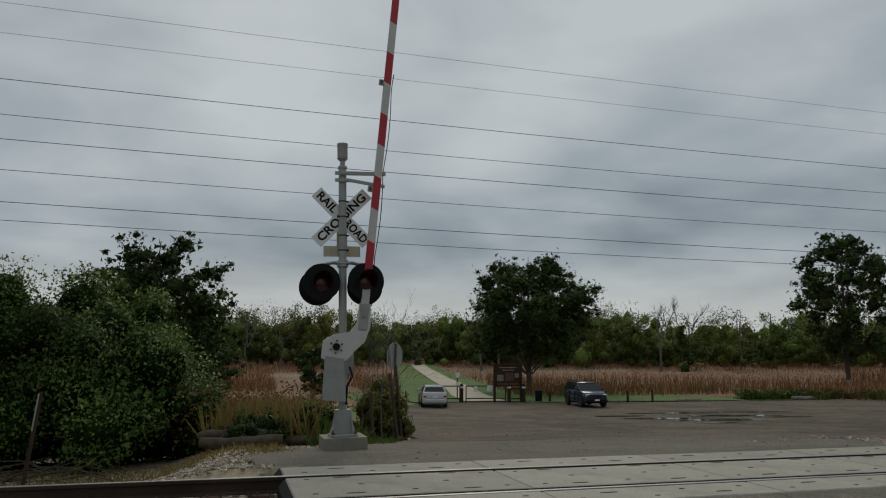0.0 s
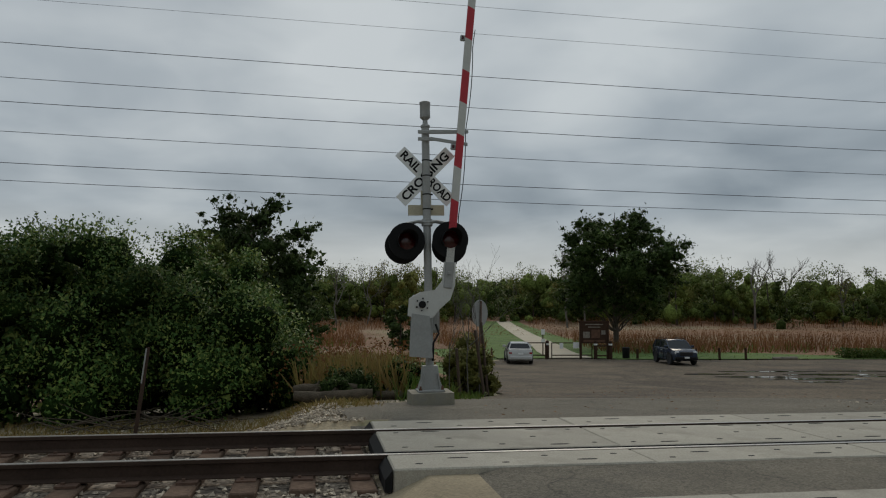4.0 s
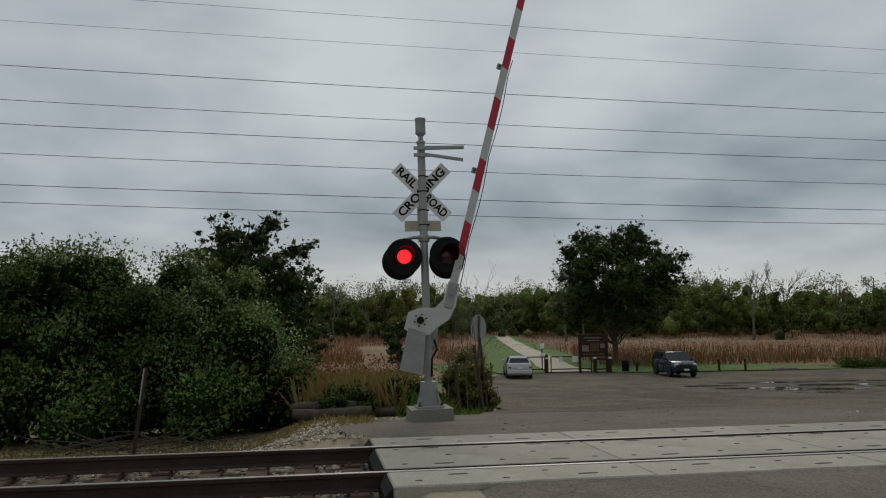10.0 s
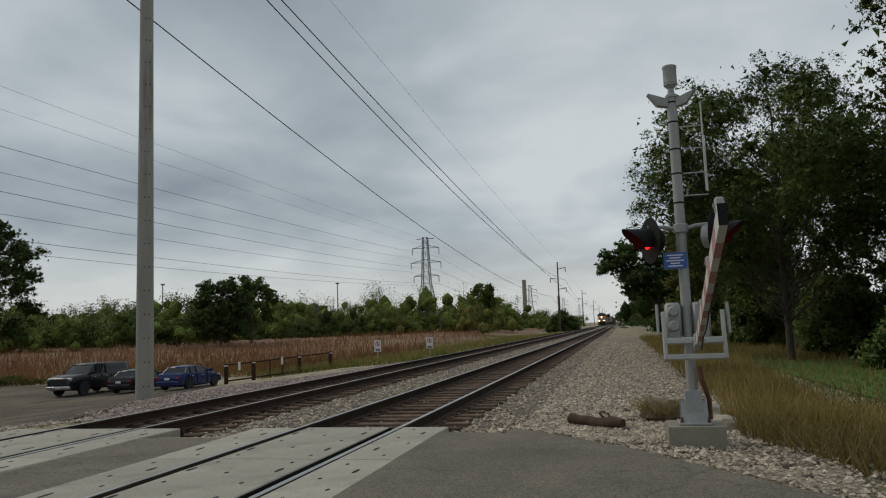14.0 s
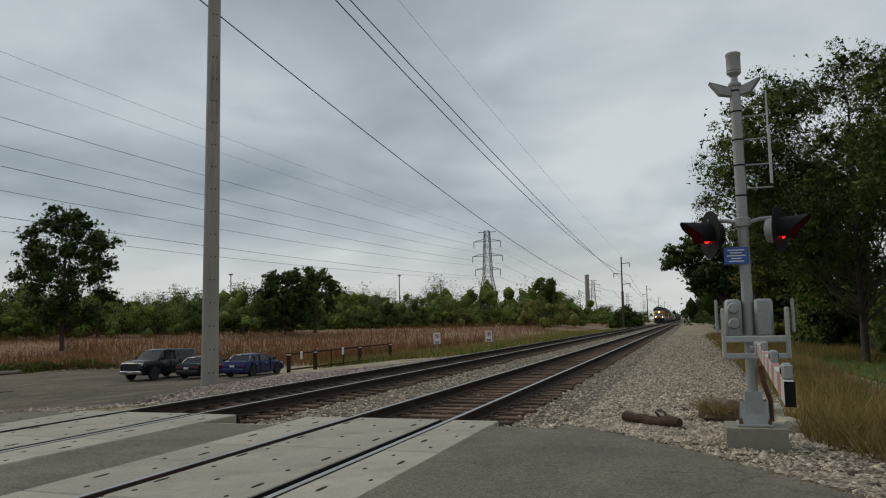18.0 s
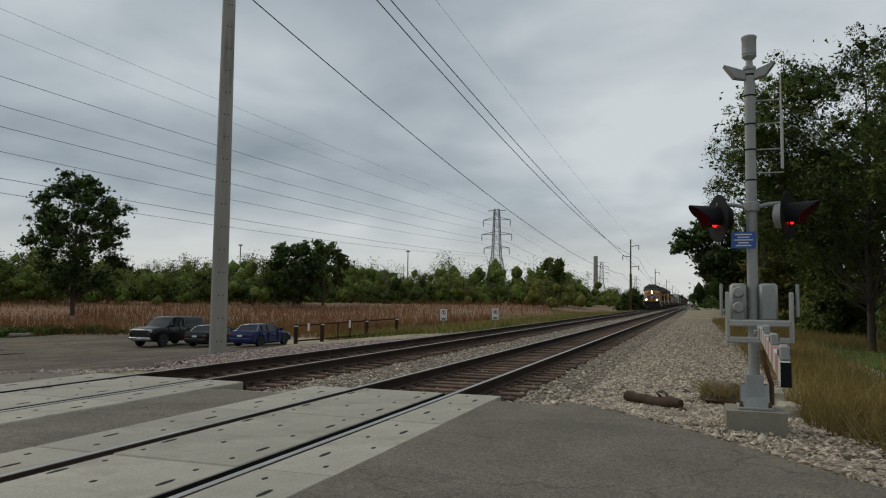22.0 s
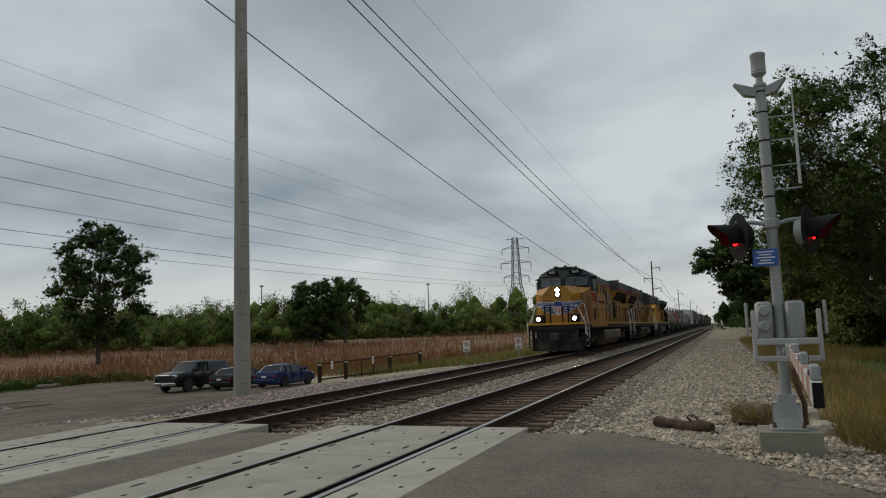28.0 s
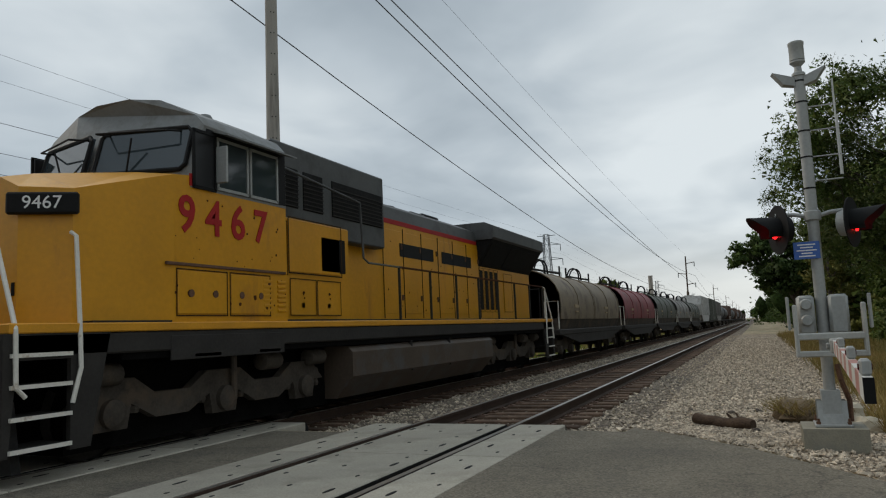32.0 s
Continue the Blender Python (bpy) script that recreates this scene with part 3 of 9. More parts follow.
patch("lawn_strip", [(12.6, 50.8), (16.4, 51.0), (18.2, 60), (20.6, 70), (23.8, 88), (30.8, 126), (28.4, 126), (19.4, 88), (15.8, 70), (13.4, 60)], 3.0, M["grass_green"], 0.06, "green mown grass beside the footpath", "lawn")
patch("lawn", [(3.4, 18), (6, 30), (9.5, 46), (12.6, 51), (12.6, 62), (12.4, 90), (9, 110), (5, 90), (2.5, 60), (2.0, 30)], 3.0, M["grass_green"], 0.0, "green mown grass beside the footpath", "lawn")
patch("lawn_verge", [(19.6, 51.4), (22, 49.5), (38, 48.8), (39, 53), (34, 58), (29, 64), (27.6, 75), (29, 88), (34.6, 126), (33.2, 126), (26.4, 88), (23.4, 70), (21.2, 60)], 3.0, M["grass_green"], 0.055, "green mown grass round the notice board", "lawn")


# ---- railway ----
RAIL_SHAPE = [(-0.07, -0.172), (0.07, -0.172), (0.07, -0.16), (0.012, -0.14), (0.01, -0.045), (0.036, -0.036), (0.036, -0.006), (0.028, 0.0), (-0.028, 0.0), (-0.036, -0.006), (-0.036, -0.036),
              (-0.01, -0.045), (-0.012, -0.14), (-0.07, -0.16)]
X0, X1 = -90.0, 900.0
tracks = {}
for tname, yc in (("near", TRACK_N), ("far", TRACK_F)):
    tr = thing("railway_track", f"{'near' if tname == 'near' else 'far'} railway track of rusty rails on wooden sleepers", "railway track", kind="structure")
    tracks[tname] = tr
    for s in (-1, 1):
        g = Geo()
        g.prism([(yc + s * HALF + a, b) for a, b in RAIL_SHAPE], X0, X1, "x")
        part("rail", g, M["rail"], tr, "rusty brown steel rail")
        g = Geo()
        g.box((X0, yc + s * HALF - 0.03, -0.004), (X1, yc + s * HALF + 0.03, 0.0025))
        part("rail_head", g, M["rail_head"], tr, "bright worn running surface")

# ballast bed under both tracks
g = Geo()
bed = [(1.1, -0.42), (1.75, -0.245), (10.15, -0.245), (11.4, -0.62), (11.4, -0.9), (1.1, -0.9)]
g.prism(bed, X0, XL - 0.02, "x")
g.prism(bed, XR + 0.02, X1, "x")
solid("ballast_bed", g, M["ballast_bed"], "dark bed of crushed stone under the tracks", "ballast bed", kind="structure")

# sleepers
g = Geo()
g.box((-0.115, -1.3, -0.36), (0.115, 1.3, -0.187), 0.012)
tie_mesh = g.mesh("tie", M["tie"])
rest = Geo()
plates = Geo()
rng = random.Random(5)
for tname, yc in (("near", TRACK_N), ("far", TRACK_F)):
    x = XR + 0.25
    spots = []
    while x < 190:
        spots.append(x)
        x += 0.53 + rng.uniform(-0.025, 0.025)
    x = XL - 0.25
    while x > -16:
        spots.append(x)
        x -= 0.53 + rng.uniform(-0.025, 0.025)
    for x in spots:
        dy, rz, dz = rng.uniform(-0.05, 0.05), rng.uniform(-1.5, 1.5), rng.uniform(-0.012, 0.008)
        if x < 68 and (tname == "far" or x > 0):
            ob = new("tie", tie_mesh)
            ob.parent = tracks[tname]
            ob.matrix_basis = pose(x, yc + dy, dz, 0, 0, rz)
        else:
            rest.box((x - 0.11, yc + dy - 1.3, -0.3), (x + 0.11, yc + dy + 1.3, -0.187 + dz))
        if x < 60:
            for s in (-1, 1):
                plates.box((x - 0.09, yc + s * HALF - 0.19, -0.19), (x + 0.09, yc + s * HALF + 0.19, -0.168))
                for q in (-0.13, 0.13):
                    plates.box((x - 0.05, yc + s * HALF + q - 0.015, -0.17), (x - 0.02, yc + s * HALF + q + 0.015, -0.145))
solid("sleepers_beyond", rest, M["tie"], "weathered wooden sleepers running into the distance", "sleepers", kind="stuff")
solid("tie_plates", plates, M["tie_plate"], "rusty tie plates and spikes under the rails", "tie plates", kind="stuff")


patch("ballast_shoulder", [(8.55, -0.75), (9.35, -0.1), (10.1, 0.65), (10.75, 1.75), (75, 1.75), (75, -1.3), (30, -1.5), (14, -1.75), (11.5, -2.2), (9.2, -2.2), (7.8, -1.9)], 1.5, M["ballast_fines"], 0.004,
      "dirt and small stones under the loose ballast", "ballast bed")


def stones(name, spots, size, material, label, flat=0.7, seed=1):
    """Loose angular stones as one mesh: squashed six-cornered lumps, each turned its own way."""
    r = np.random.RandomState(seed)
    spots = np.asarray(spots, float)
    n = len(spots)
    base = np.array([(1, 0, 0), (-1, 0, 0), (0, 1, 0), (0, -1, 0), (0, 0, 1), (0, 0, -1)], float)
    tri = np.array([(0, 2, 4), (2, 1, 4), (1, 3, 4), (3, 0, 4), (2, 0, 5), (1, 2, 5), (3, 1, 5), (0, 3, 5)])
    v = base[None] * r.uniform(0.55, 1.25, (n, 6, 1)) + r.uniform(-0.25, 0.25, (n, 6, 3))
    v *= r.uniform(size[0], size[1], (n, 1, 1))
    a = r.uniform(0, 2 * np.pi, n)
    b = r.uniform(-0.9, 0.9, n)
    ca, sa, cb, sb = np.cos(a)[:, None], np.sin(a)[:, None], np.cos(b)[:, None], np.sin(b)[:, None]
    x, y, z = v[..., 0], v[..., 1], v[..., 2]
    y, z = y * cb - z * sb, y * sb + z * cb
    x, y = x * ca - y * sa, x * sa + y * ca
    v = np.stack([x, y, z * flat], -1) + spots[:, None]
    me = bpy.data.meshes.new(name)
    f = (tri[None] + 6 * np.arange(n)[:, None, None]).reshape(-1)
    me.vertices.add(6 * n)
    me.vertices.foreach_set("co", v.astype(np.float32).ravel())
    me.loops.add(24 * n)
    me.loops.foreach_set("vertex_index", f.astype(np.int32))
    me.polygons.add(8 * n)
    me.polygons.foreach_set("loop_start", np.arange(0, 24 * n, 3, dtype=np.int32))
    me.polygons.foreach_set("loop_total", np.full(8 * n, 3, dtype=np.int32))
    me.materials.append(material)
    me.update(calc_edges=True)
    me.shade_flat()
    return tagged(new(name, me), label, "ballast stones", kind="stuff")


def bed_z(x, y):
    """Top of the ballast bed, or of the land where that is higher."""
    prof = np.interp(y, [1.1, 1.75, 10.15, 11.4], [-0.42, -0.245, -0.245, -0.62], left=-9, right=-9)
    return np.maximum(prof, ground_z(x, y) - 0.03)


rs = np.random.RandomState(3)


def scatter(n, x0, x1, y0, y1, power=1.6, seed=0):
    """Places that thin out with distance along the track."""
    r = np.random.RandomState(seed)
    x = x0 + (x1 - x0) * r.rand(n) ** power
    y = r.uniform(y0, y1, n)
    return x, y


sp = []
x, y = scatter(26000, XR + 0.05, 75, 1.0, 11.2, 2.0, 1)
k = np.ones(len(x), bool)
for yc in (TRACK_N, TRACK_F):
    k &= ~((abs(y - yc) < 1.25) & (rs.rand(len(x)) < 0.45))
    for s in (-1, 1):
        k &= abs(y - yc - s * HALF) > 0.11
sp.append(np.stack([x, y, bed_z(x, y) + 0.01], 1)[k])
x, y = scatter(33000, 10.75, 60, -1.6, 1.7, 2.0, 2)
k = (rs.rand(len(x)) < np.interp(y, [-1.6, -0.4, 1.6], [0.35, 0.85, 1])) & ~inside(near_road)(x - 0.1, y + 0.05)
sp.append(np.stack([x, y, np.maximum(bed_z(x, y), ground_z(x, y)) + 0.018], 1)[k])
x, y = rs.uniform(7.4, 12.6, 7200), rs.uniform(-3.2, 2.0, 7200)
k = ~inside(near_road)(x, y) & ~inside(near_road)(x - 0.15, y + 0.1)
k &= rs.rand(len(x)) < np.interp(y, [-3.2, -1.6, -0.6], [0.1, 0.6, 1.0])
sp.append(np.stack([x, y, ground_z(x, y) + 0.016], 1)[k])
stones("ballast_stones", np.concatenate(sp), (0.018, 0.05), M["ballast"], "pale grey crushed stone ballast", seed=4)
sp = []
x = XL - 0.05 - 13 * rs.rand(11000) ** 1.3
y = rs.uniform(5.2, 12.6, 11000)
k = np.ones(len(x), bool)
k &= ~((abs(y - TRACK_F) < 1.25) & (rs.rand(len(x)) < 0.4))
for s in (-1, 1):
    k &= abs(y - TRACK_F - s * HALF) > 0.11
k &= (y < 11.3) | (rs.rand(len(x)) < 0.45)
sp.append(np.stack([x, y, bed_z(x, y) + 0.01], 1)[k])
x, y = rs.uniform(-11, 0.4, 4200), rs.uniform(10.4, 12.9, 4200)
k = rs.rand(len(x)) < np.interp(y, [10.4, 11.8, 12.9], [1.0, 0.85, 0.25])
sp.append(np.stack([x, y, ground_z(x, y) + 0.012], 1)[k])
x, y = rs.uniform(-4.5, 2.2, 2600), rs.uniform(11.2, 15, 2600)
k = (rs.rand(len(x)) < 0.6) & ~((x > 0.2) & (y < 13.4))
sp.append(np.stack([x, y, ground_z(x, y) - 0.02], 1)[k])
stones("ballast_stones", np.concatenate(sp), (0.018, 0.042), M["ballast"], "grey crushed stone beside the far track", seed=5)
# reddish stones on the bank round the concrete pole
x, y = rs.uniform(11.2, 60, 15000), rs.uniform(10.3, 21, 15000)
edge = np.interp(x, [11, 16, 22, 30, 38, 60], [11.9, 14.4, 17.2, 19.9, 15.5, 13.5])
k = (y < edge + rs.uniform(-0.7, 0.3, len(x)))
stones("ballast_stones", np.stack([x, y, ground_z(x, y)], 1)[k], (0.04, 0.085), M["ballast_pink"], "reddish broken stone on the bank by the pole", seed=6)
x, y = rs.uniform(8.5, 16, 900), rs.uniform(9.5, 15, 900)
edge = np.interp(x, [8, 11, 16], [10.6, 11.9, 14.8])
k = abs(y - edge) < rs.rand(len(x)) * 0.7
stones("loose_stones", np.stack([x, y, ground_z(x, y) + 0.01], 1)[k], (0.015, 0.045), M["ballast"], "loose stones along the edge of the car park", seed=7)

# concrete crossing panels with their lifting slots
def panel(length, width, slots):
    g = Geo()
    g.box((0, 0, -0.22), (length, width, 0.0), 0.014)
    # raised black plates that paint the shade inside the lifting holes
    s = Geo()
    for u, v, a, b in slots:
        n = 10
        pts = [(u + a * math.cos(2 * math.pi * i / n), v + b * math.sin(2 * math.pi * i / n)) for i in range(n)]
        s.prism(pts, -0.01, 0.003, "z")
    return g.mesh("panel", M["concrete"]), s.mesh("slot_pattern", M["black"])


PL = (XR - XL) / 4
wide = [(0.22, 0.2, 0.03, 0.018), (0.62, 0.17, 0.105, 0.022), (1.25, 0.25, 0.035, 0.02), (1.85, 0.17, 0.105, 0.022), (2.25, 0.22, 0.03, 0.018), (0.22, 1.08, 0.03, 0.018), (0.62, 1.14, 0.105, 0.022),
        (1.25, 1.05, 0.035, 0.02), (1.85, 1.14, 0.105, 0.022), (2.25, 1.08, 0.03, 0.018), (0.75, 0.66, 0.035, 0.02), (1.7, 0.66, 0.035, 0.02)]
slim = [(0.25, 0.2, 0.035, 0.018), (0.65, 0.42, 0.1, 0.022), (1.05, 0.16, 0.035, 0.018), (1.5, 0.42, 0.035, 0.018), (1.85, 0.2, 0.1, 0.022), (2.2, 0.42, 0.035, 0.018)]
inner_w, outer_w = 2 * HALF - 0.29, 0.64
meshes = {"in": panel(PL - 0.012, inner_w, wide), "out": panel(PL - 0.012, outer_w, slim)}
for tname, yc in (("near", TRACK_N), ("far", TRACK_F)):
    for i in range(4):
        for kind, y0 in (("in", yc - inner_w / 2), ("out", yc + HALF + 0.045), ("out", yc - HALF - 0.045 - outer_w)):
            ob = new("panel", meshes[kind][0])
            ob.parent = tracks[tname]
            ob["label"] = "pale concrete crossing panel with dark lifting slots"
            ob.matrix_basis = pose(XL + i * PL + 0.006, y0, rng.uniform(-0.004, 0.002), rng.uniform(-0.15, 0.15))
            sl = new("slot_pattern", meshes[kind][1])
            sl.parent = ob
    g = Geo()
    for s in (-1, 1):
        y = yc + s * HALF
        g.box((XL, y - 0.1, -0.24), (XR, y + 0.1, -0.19))
        g.box((XL, y + s * 0.042 - 0.004, -0.19), (XR, y + s * 0.042 + 0.004, -0.006))
        e = yc + s * (inner_w / 2 + 0.006)
        g.box((XL, e - 0.005, -0.19), (XR, e + 0.005, -0.006))
    part("flangeway", g, M["black"], tracks[tname], "black rubber flangeway filler beside the rails")
    g = Geo()
    for a, b in ((XL - 0.07, XL - 0.004), (XR + 0.004, XR + 0.07)):
        for y0, w in ((yc - inner_w / 2, inner_w), (yc + HALF + 0.045, outer_w), (yc - HALF - 0.045 - outer_w, outer_w)):
            g.prism([(a, -0.2), (b, -0.2), (b, -0.01 if b < 5 else -0.09), (a, -0.09 if b < 5 else -0.01)], y0, y0 + w, "y")
    part("end_ramp", g, M["black"], tracks[tname], "dark steel end ramp of the crossing panels")


# ---- crossing signals ----
def lamp_unit(parent, x, y, z, face, tilt=0.0):
    """Round black target with a hood and a red lens; face is the side to which it shines (+1: +y, -1: -y in the mast's own space)."""
    top = new("signal_lamp")
    top.parent = parent
    top.matrix_basis = pose(x, y, z, 0, 0, 0 if face < 0 else 180) @ pose(0, 0, 0, 0, 0, tilt)
    g = Geo()
    g.lathe([(0.305, -0.004), (0.305, 0.008), (0.13, 0.012)], axis="y", n=28)
    part("target_disc", g, M["black"], top, "round black target disc", smooth=True)
    g = Geo()
    n = 18
    # hood: an open half tube, longer above
    outer = []
    for i in range(n + 1):
        a = radians(-38 + 256 * i / n)
        l = 0.17 + 0.2 * max(0, math.sin(a)) ** 0.7
        outer.append((a, l))
    for a, l in outer:
        g.v += [(0.155 * math.cos(a), 0, 0.155 * math.sin(a)), (0.165 * math.cos(a), -l, 0.165 * math.sin(a)), (0.147 * math.cos(a), 0, 0.147 * math.sin(a)), (0.157 * math.cos(a), -l, 0.157 * math.sin(a))]
    for i in range(n):
        b = 4 * i
        for q in ((b, b + 4, b + 5, b + 1), (b + 2, b + 3, b + 7, b + 6), (b + 1, b + 5, b + 7, b + 3)):
            g.f.append(list(q))
            g.mi.append(0)
    part("hood", g, M["black"], top, "black visor hood", smooth=True)
    g = Geo()
    g.lathe([(0.0, -0.006), (0.142, -0.006), (0.15, 0.0), (0.15, 0.004)], axis="y", n=24)
    part("lens", g, M["red_lens"], top, "dark red lens", smooth=True)
    g = Geo()
    g.lathe([(0.10, 0.16), (0.15, 0.14), (0.17, 0.02), (0.17, 0.008)], axis="y", n=20)
    part("housing", g, M["galv"] if tilt < 0 else M["black"], top, "round lamp housing", smooth=True)
    # lamp element: lit before the lens, unlit drawn back into the housing
    g = Geo()
    g.lathe([(0.0, -0.0015), (0.115, -0.0015), (0.115, 0.0015), (0.0, 0.0015)], axis="y", n=24)
    el = part("lamp_element", g, M["red_glow"], top, "glowing red lamp element", at=pose(0, 0.06, 0))
    return top, el


def crossbuck(parent, y, z, face):
    holder = new("crossbuck")
    holder.parent = parent
    holder["label"] = "white crossbuck sign with black lettering"
    holder.matrix_basis = pose(0, y, z, 0, 0, 0 if face < 0 else 180)
    for k, (ang, words) in enumerate(((-45, "RAIL   ROAD"), (45, "CROSSING"))):
        g = Geo()
        off = -0.006 * k
        g.box((-0.61, off - 0.003, -0.1143), (0.61, off + 0.003, 0.1143))
        m = Matrix.Rotation(radians(-ang), 4, "Y")
        blade = part("blade", g, M["sign_white"], holder, at=m)
        for word, x, wide in ((words, 0, 1.08),) if k else (("RAIL", -0.36, 0.4), ("ROAD", 0.33, 0.46)):
            t = letters("lettering", word, 0.2, M["black"], blade, pose(0, off - 0.0045, 0, 90, 0, 0), 0.001, bold=0.006)
            w = t.dimensions.x if t.dimensions.x > 0.1 else 1.0
            t.matrix_basis = pose(x, off - 0.0045, -0.0, 90, 0, 0) @ Matrix.Diagonal((wide / w, 1.0, 1.0, 1.0))


def gate_arm(parent, length, seg, label, end_black):
    """Striped arm along +x from its pivot, with lamps and a cable on top."""
    arm = new("gate_arm")
    arm.parent = parent
    arm["label"] = label
    x = 0.62
    i = 0
    while x < length:
        x2 = min(x + seg, length)
        h0, h1 = np.interp([x, x2], [0.6, length], [0.066, 0.062])
        g = Geo()
        sl = 0.05
        a0 = x + (sl if i else 0)
        a1 = x2 + (sl if x2 < length else 0)
        vs = [(x, y, -h0) for y in (-0.024, 0.024)] + [(a0, y, h0) for y in (-0.024, 0.024)] + [(x2, y, -h1) for y in (-0.024, 0.024)] + [(a1, y, h1) for y in (-0.024, 0.024)]
        g.convex(vs, [(0, 1, 3, 2), (4, 5, 7, 6), (0, 2, 6, 4), (1, 3, 7, 5), (0, 1, 5, 4), (2, 3, 7, 6)])
        part("stripe", g, M["white_paint"] if i % 2 == 0 else M["red_faded" if end_black else "red_band"], arm)
        x, i = x2, i + 1
    g = Geo()
    g.box((0.28, -0.05, -0.075), (0.72, 0.05, 0.075), 0.015)
    g.box((0.5, -0.09, -0.03), (0.56, 0.09, 0.03), 0.01)
    part("arm_clamp", g, M["galv"], arm, "galvanised clamp that holds the arm")
    for u in (length * 0.42, length * 0.72, length - 0.16):
        h = float(np.interp(u, [0.6, length], [0.066, 0.062]))
        g = Geo()
        g.box((u - 0.05, -0.028, h), (u + 0.05, 0.028, h + 0.085), 0.012)
        ob = part("arm_lamp", g, M["galv"], arm, "small lamp on the arm")
        g = Geo()
        g.box((u - 0.035, -0.034, h + 0.02), (u + 0.035, 0.034, h + 0.07), 0.01)
        part("arm_lens", g, M["red_lens"], ob)
    g = Geo()
    pts = [(u, 0.022, -float(np.interp(u, [0.6, length], [0.066, 0.062])) - 0.02 - 0.035 * abs(math.sin(u * 2.1))) for u in np.linspace(0.7, length * 0.75, 26)]
    g.tube(pts, 0.008, 5)
    part("cable", g, M["black"], arm, "thin cable hanging along the arm")
    if end_black:
        g = Geo()
        g.box((length, -0.026, -0.064), (length + 0.012, 0.026, 0.064))
        part("end_cap", g, M["black"], arm)
    return arm


def mast_base(top, height):
    g = Geo()
    g.prism([(-0.36, -0.5), (0.36, -0.5), (0.34, 0.0), (-0.34, 0.0)], -0.34, 0.34, "y")
    part("foundation", g, M["concrete_base"], top, "weathered concrete foundation block")
    g = Geo()
    g.prism([(-0.17, 0.03), (0.17, 0.03), (0.12, 0.42), (-0.12, 0.42)], -0.1, 0.1, "y")
    g.prism([(-0.2, 0.03), (-0.14, 0.03), (-0.1, 0.3)], -0.16, 0.16, "y")
    g.prism([(0.14, 0.03), (0.2, 0.03), (0.1, 0.3)], -0.16, 0.16, "y")
    g.box((-0.22, -0.2, 0.0), (0.22, 0.2, 0.035), 0.008)
    part("mast_foot", g, M["galv"], top, "cast grey mast foot")
    for sx in (-1, 1):
        for sy in (-1, 1):
            g = Geo()
            g.cyl((sx * 0.18, sy * 0.16, 0.0), (sx * 0.18, sy * 0.16, 0.1), 0.016, n=8)
            g.cyl((sx * 0.18, sy * 0.16, 0.035), (sx * 0.18, sy * 0.16, 0.065), 0.028, n=6)
            part("anchor_bolt", g, M["rust"], top)
    g = Geo()
    g.cyl((0, 0, 0.3), (0, 0, height), 0.066, n=20)
    part("mast", g, M["galv"], top, "grey galvanised steel mast", smooth=True)
    # bell on top
    g = Geo()
    g.lathe([(0.066, height), (0.08, height + 0.01), (0.08, height + 0.04), (0.045, height + 0.07), (0.04, height + 0.13), (0.09, height + 0.18), (0.09, height + 0.2)], n=16)
    part("bell_stem", g, M["galv"], top, smooth=True)
    g = Geo()
    g.lathe([(0.075, height + 0.2), (0.088, height + 0.21), (0.088, height + 0.40), (0.094, height + 0.41), (0.094, height + 0.44), (0.08, height + 0.45)], n=18)
    part("bell", g, M["galv"], top, "grey electronic crossing bell", smooth=True)


def band(top, z, r=0.072):
    g = Geo()
    g.lathe([(r - 0.01, z - 0.011), (r, z - 0.009), (r, z + 0.009), (r - 0.01, z + 0.011)], n=16)
    g.box((r - 0.02, -0.012, z - 0.014), (r + 0.035, 0.012, z + 0.014), 0.004)
    part("clamp_band", g, M["black"], top)


# signal beyond the tracks: seen from behind, its arm points along +x
MX, MY, MZ = 1.865, 12.2, 0.06
sig1 = thing("crossing_signal", "grey mast with crossbuck, black round lamps and a striped gate arm", "crossing signal", pose(MX, MY, MZ, 0, -1.55, 0), "crossing signals")
mast_base(sig1, 4.42)
crossbuck(sig1, 0.08, 3.60, -1)
for z in (3.28, 3.6, 3.86):
    band(sig1, z)
g = Geo()
g.box((-0.31, 0.07, 2.93), (0.31, 0.076, 3.11), 0.003)
g.box((-0.09, 0.072, 3.11), (0.09, 0.077, 3.36), 0.002)
part("track_count_sign", g, M["sign_back"], sig1, "tan back of a small sign plate")
band(sig1, 3.03)
g = Geo()
g.lathe([(0.085, 2.74), (0.095, 2.75), (0.095, 2.85), (0.085, 2.86)], n=16)
part("bracket_collar", g, M["galv"], sig1, smooth=True)
for sx in (-1, 1):
    for sy in (-1, 1):
        g = Geo()
        g.tube([(sx * 0.36, sy * 0.05, 2.78), (sx * 0.15, sy * 0.06, 2.82), (0, sy * 0.08, 2.80)], 0.022, 8)
        part("lamp_bracket", g, M["galv"], sig1, "curved bracket that carries a lamp", smooth=True)
lamp1_l, el1_l = lamp_unit(sig1, -0.365, -0.16, 2.48, -1)
lamp1_r, el1_r = lamp_unit(sig1, 0.365, -0.16, 2.50, -1)
lamp_unit(sig1, -0.40, 0.16, 2.42, 1)
lamp_unit(sig1, 0.40, 0.16, 2.42, 1)
g = Geo()
g.box((-0.14, -0.10, 4.30), (0.14, -0.075, 4.36), 0.006)
g.box((-0.14, -0.10, 4.18), (0.14, -0.075, 4.24), 0.006)
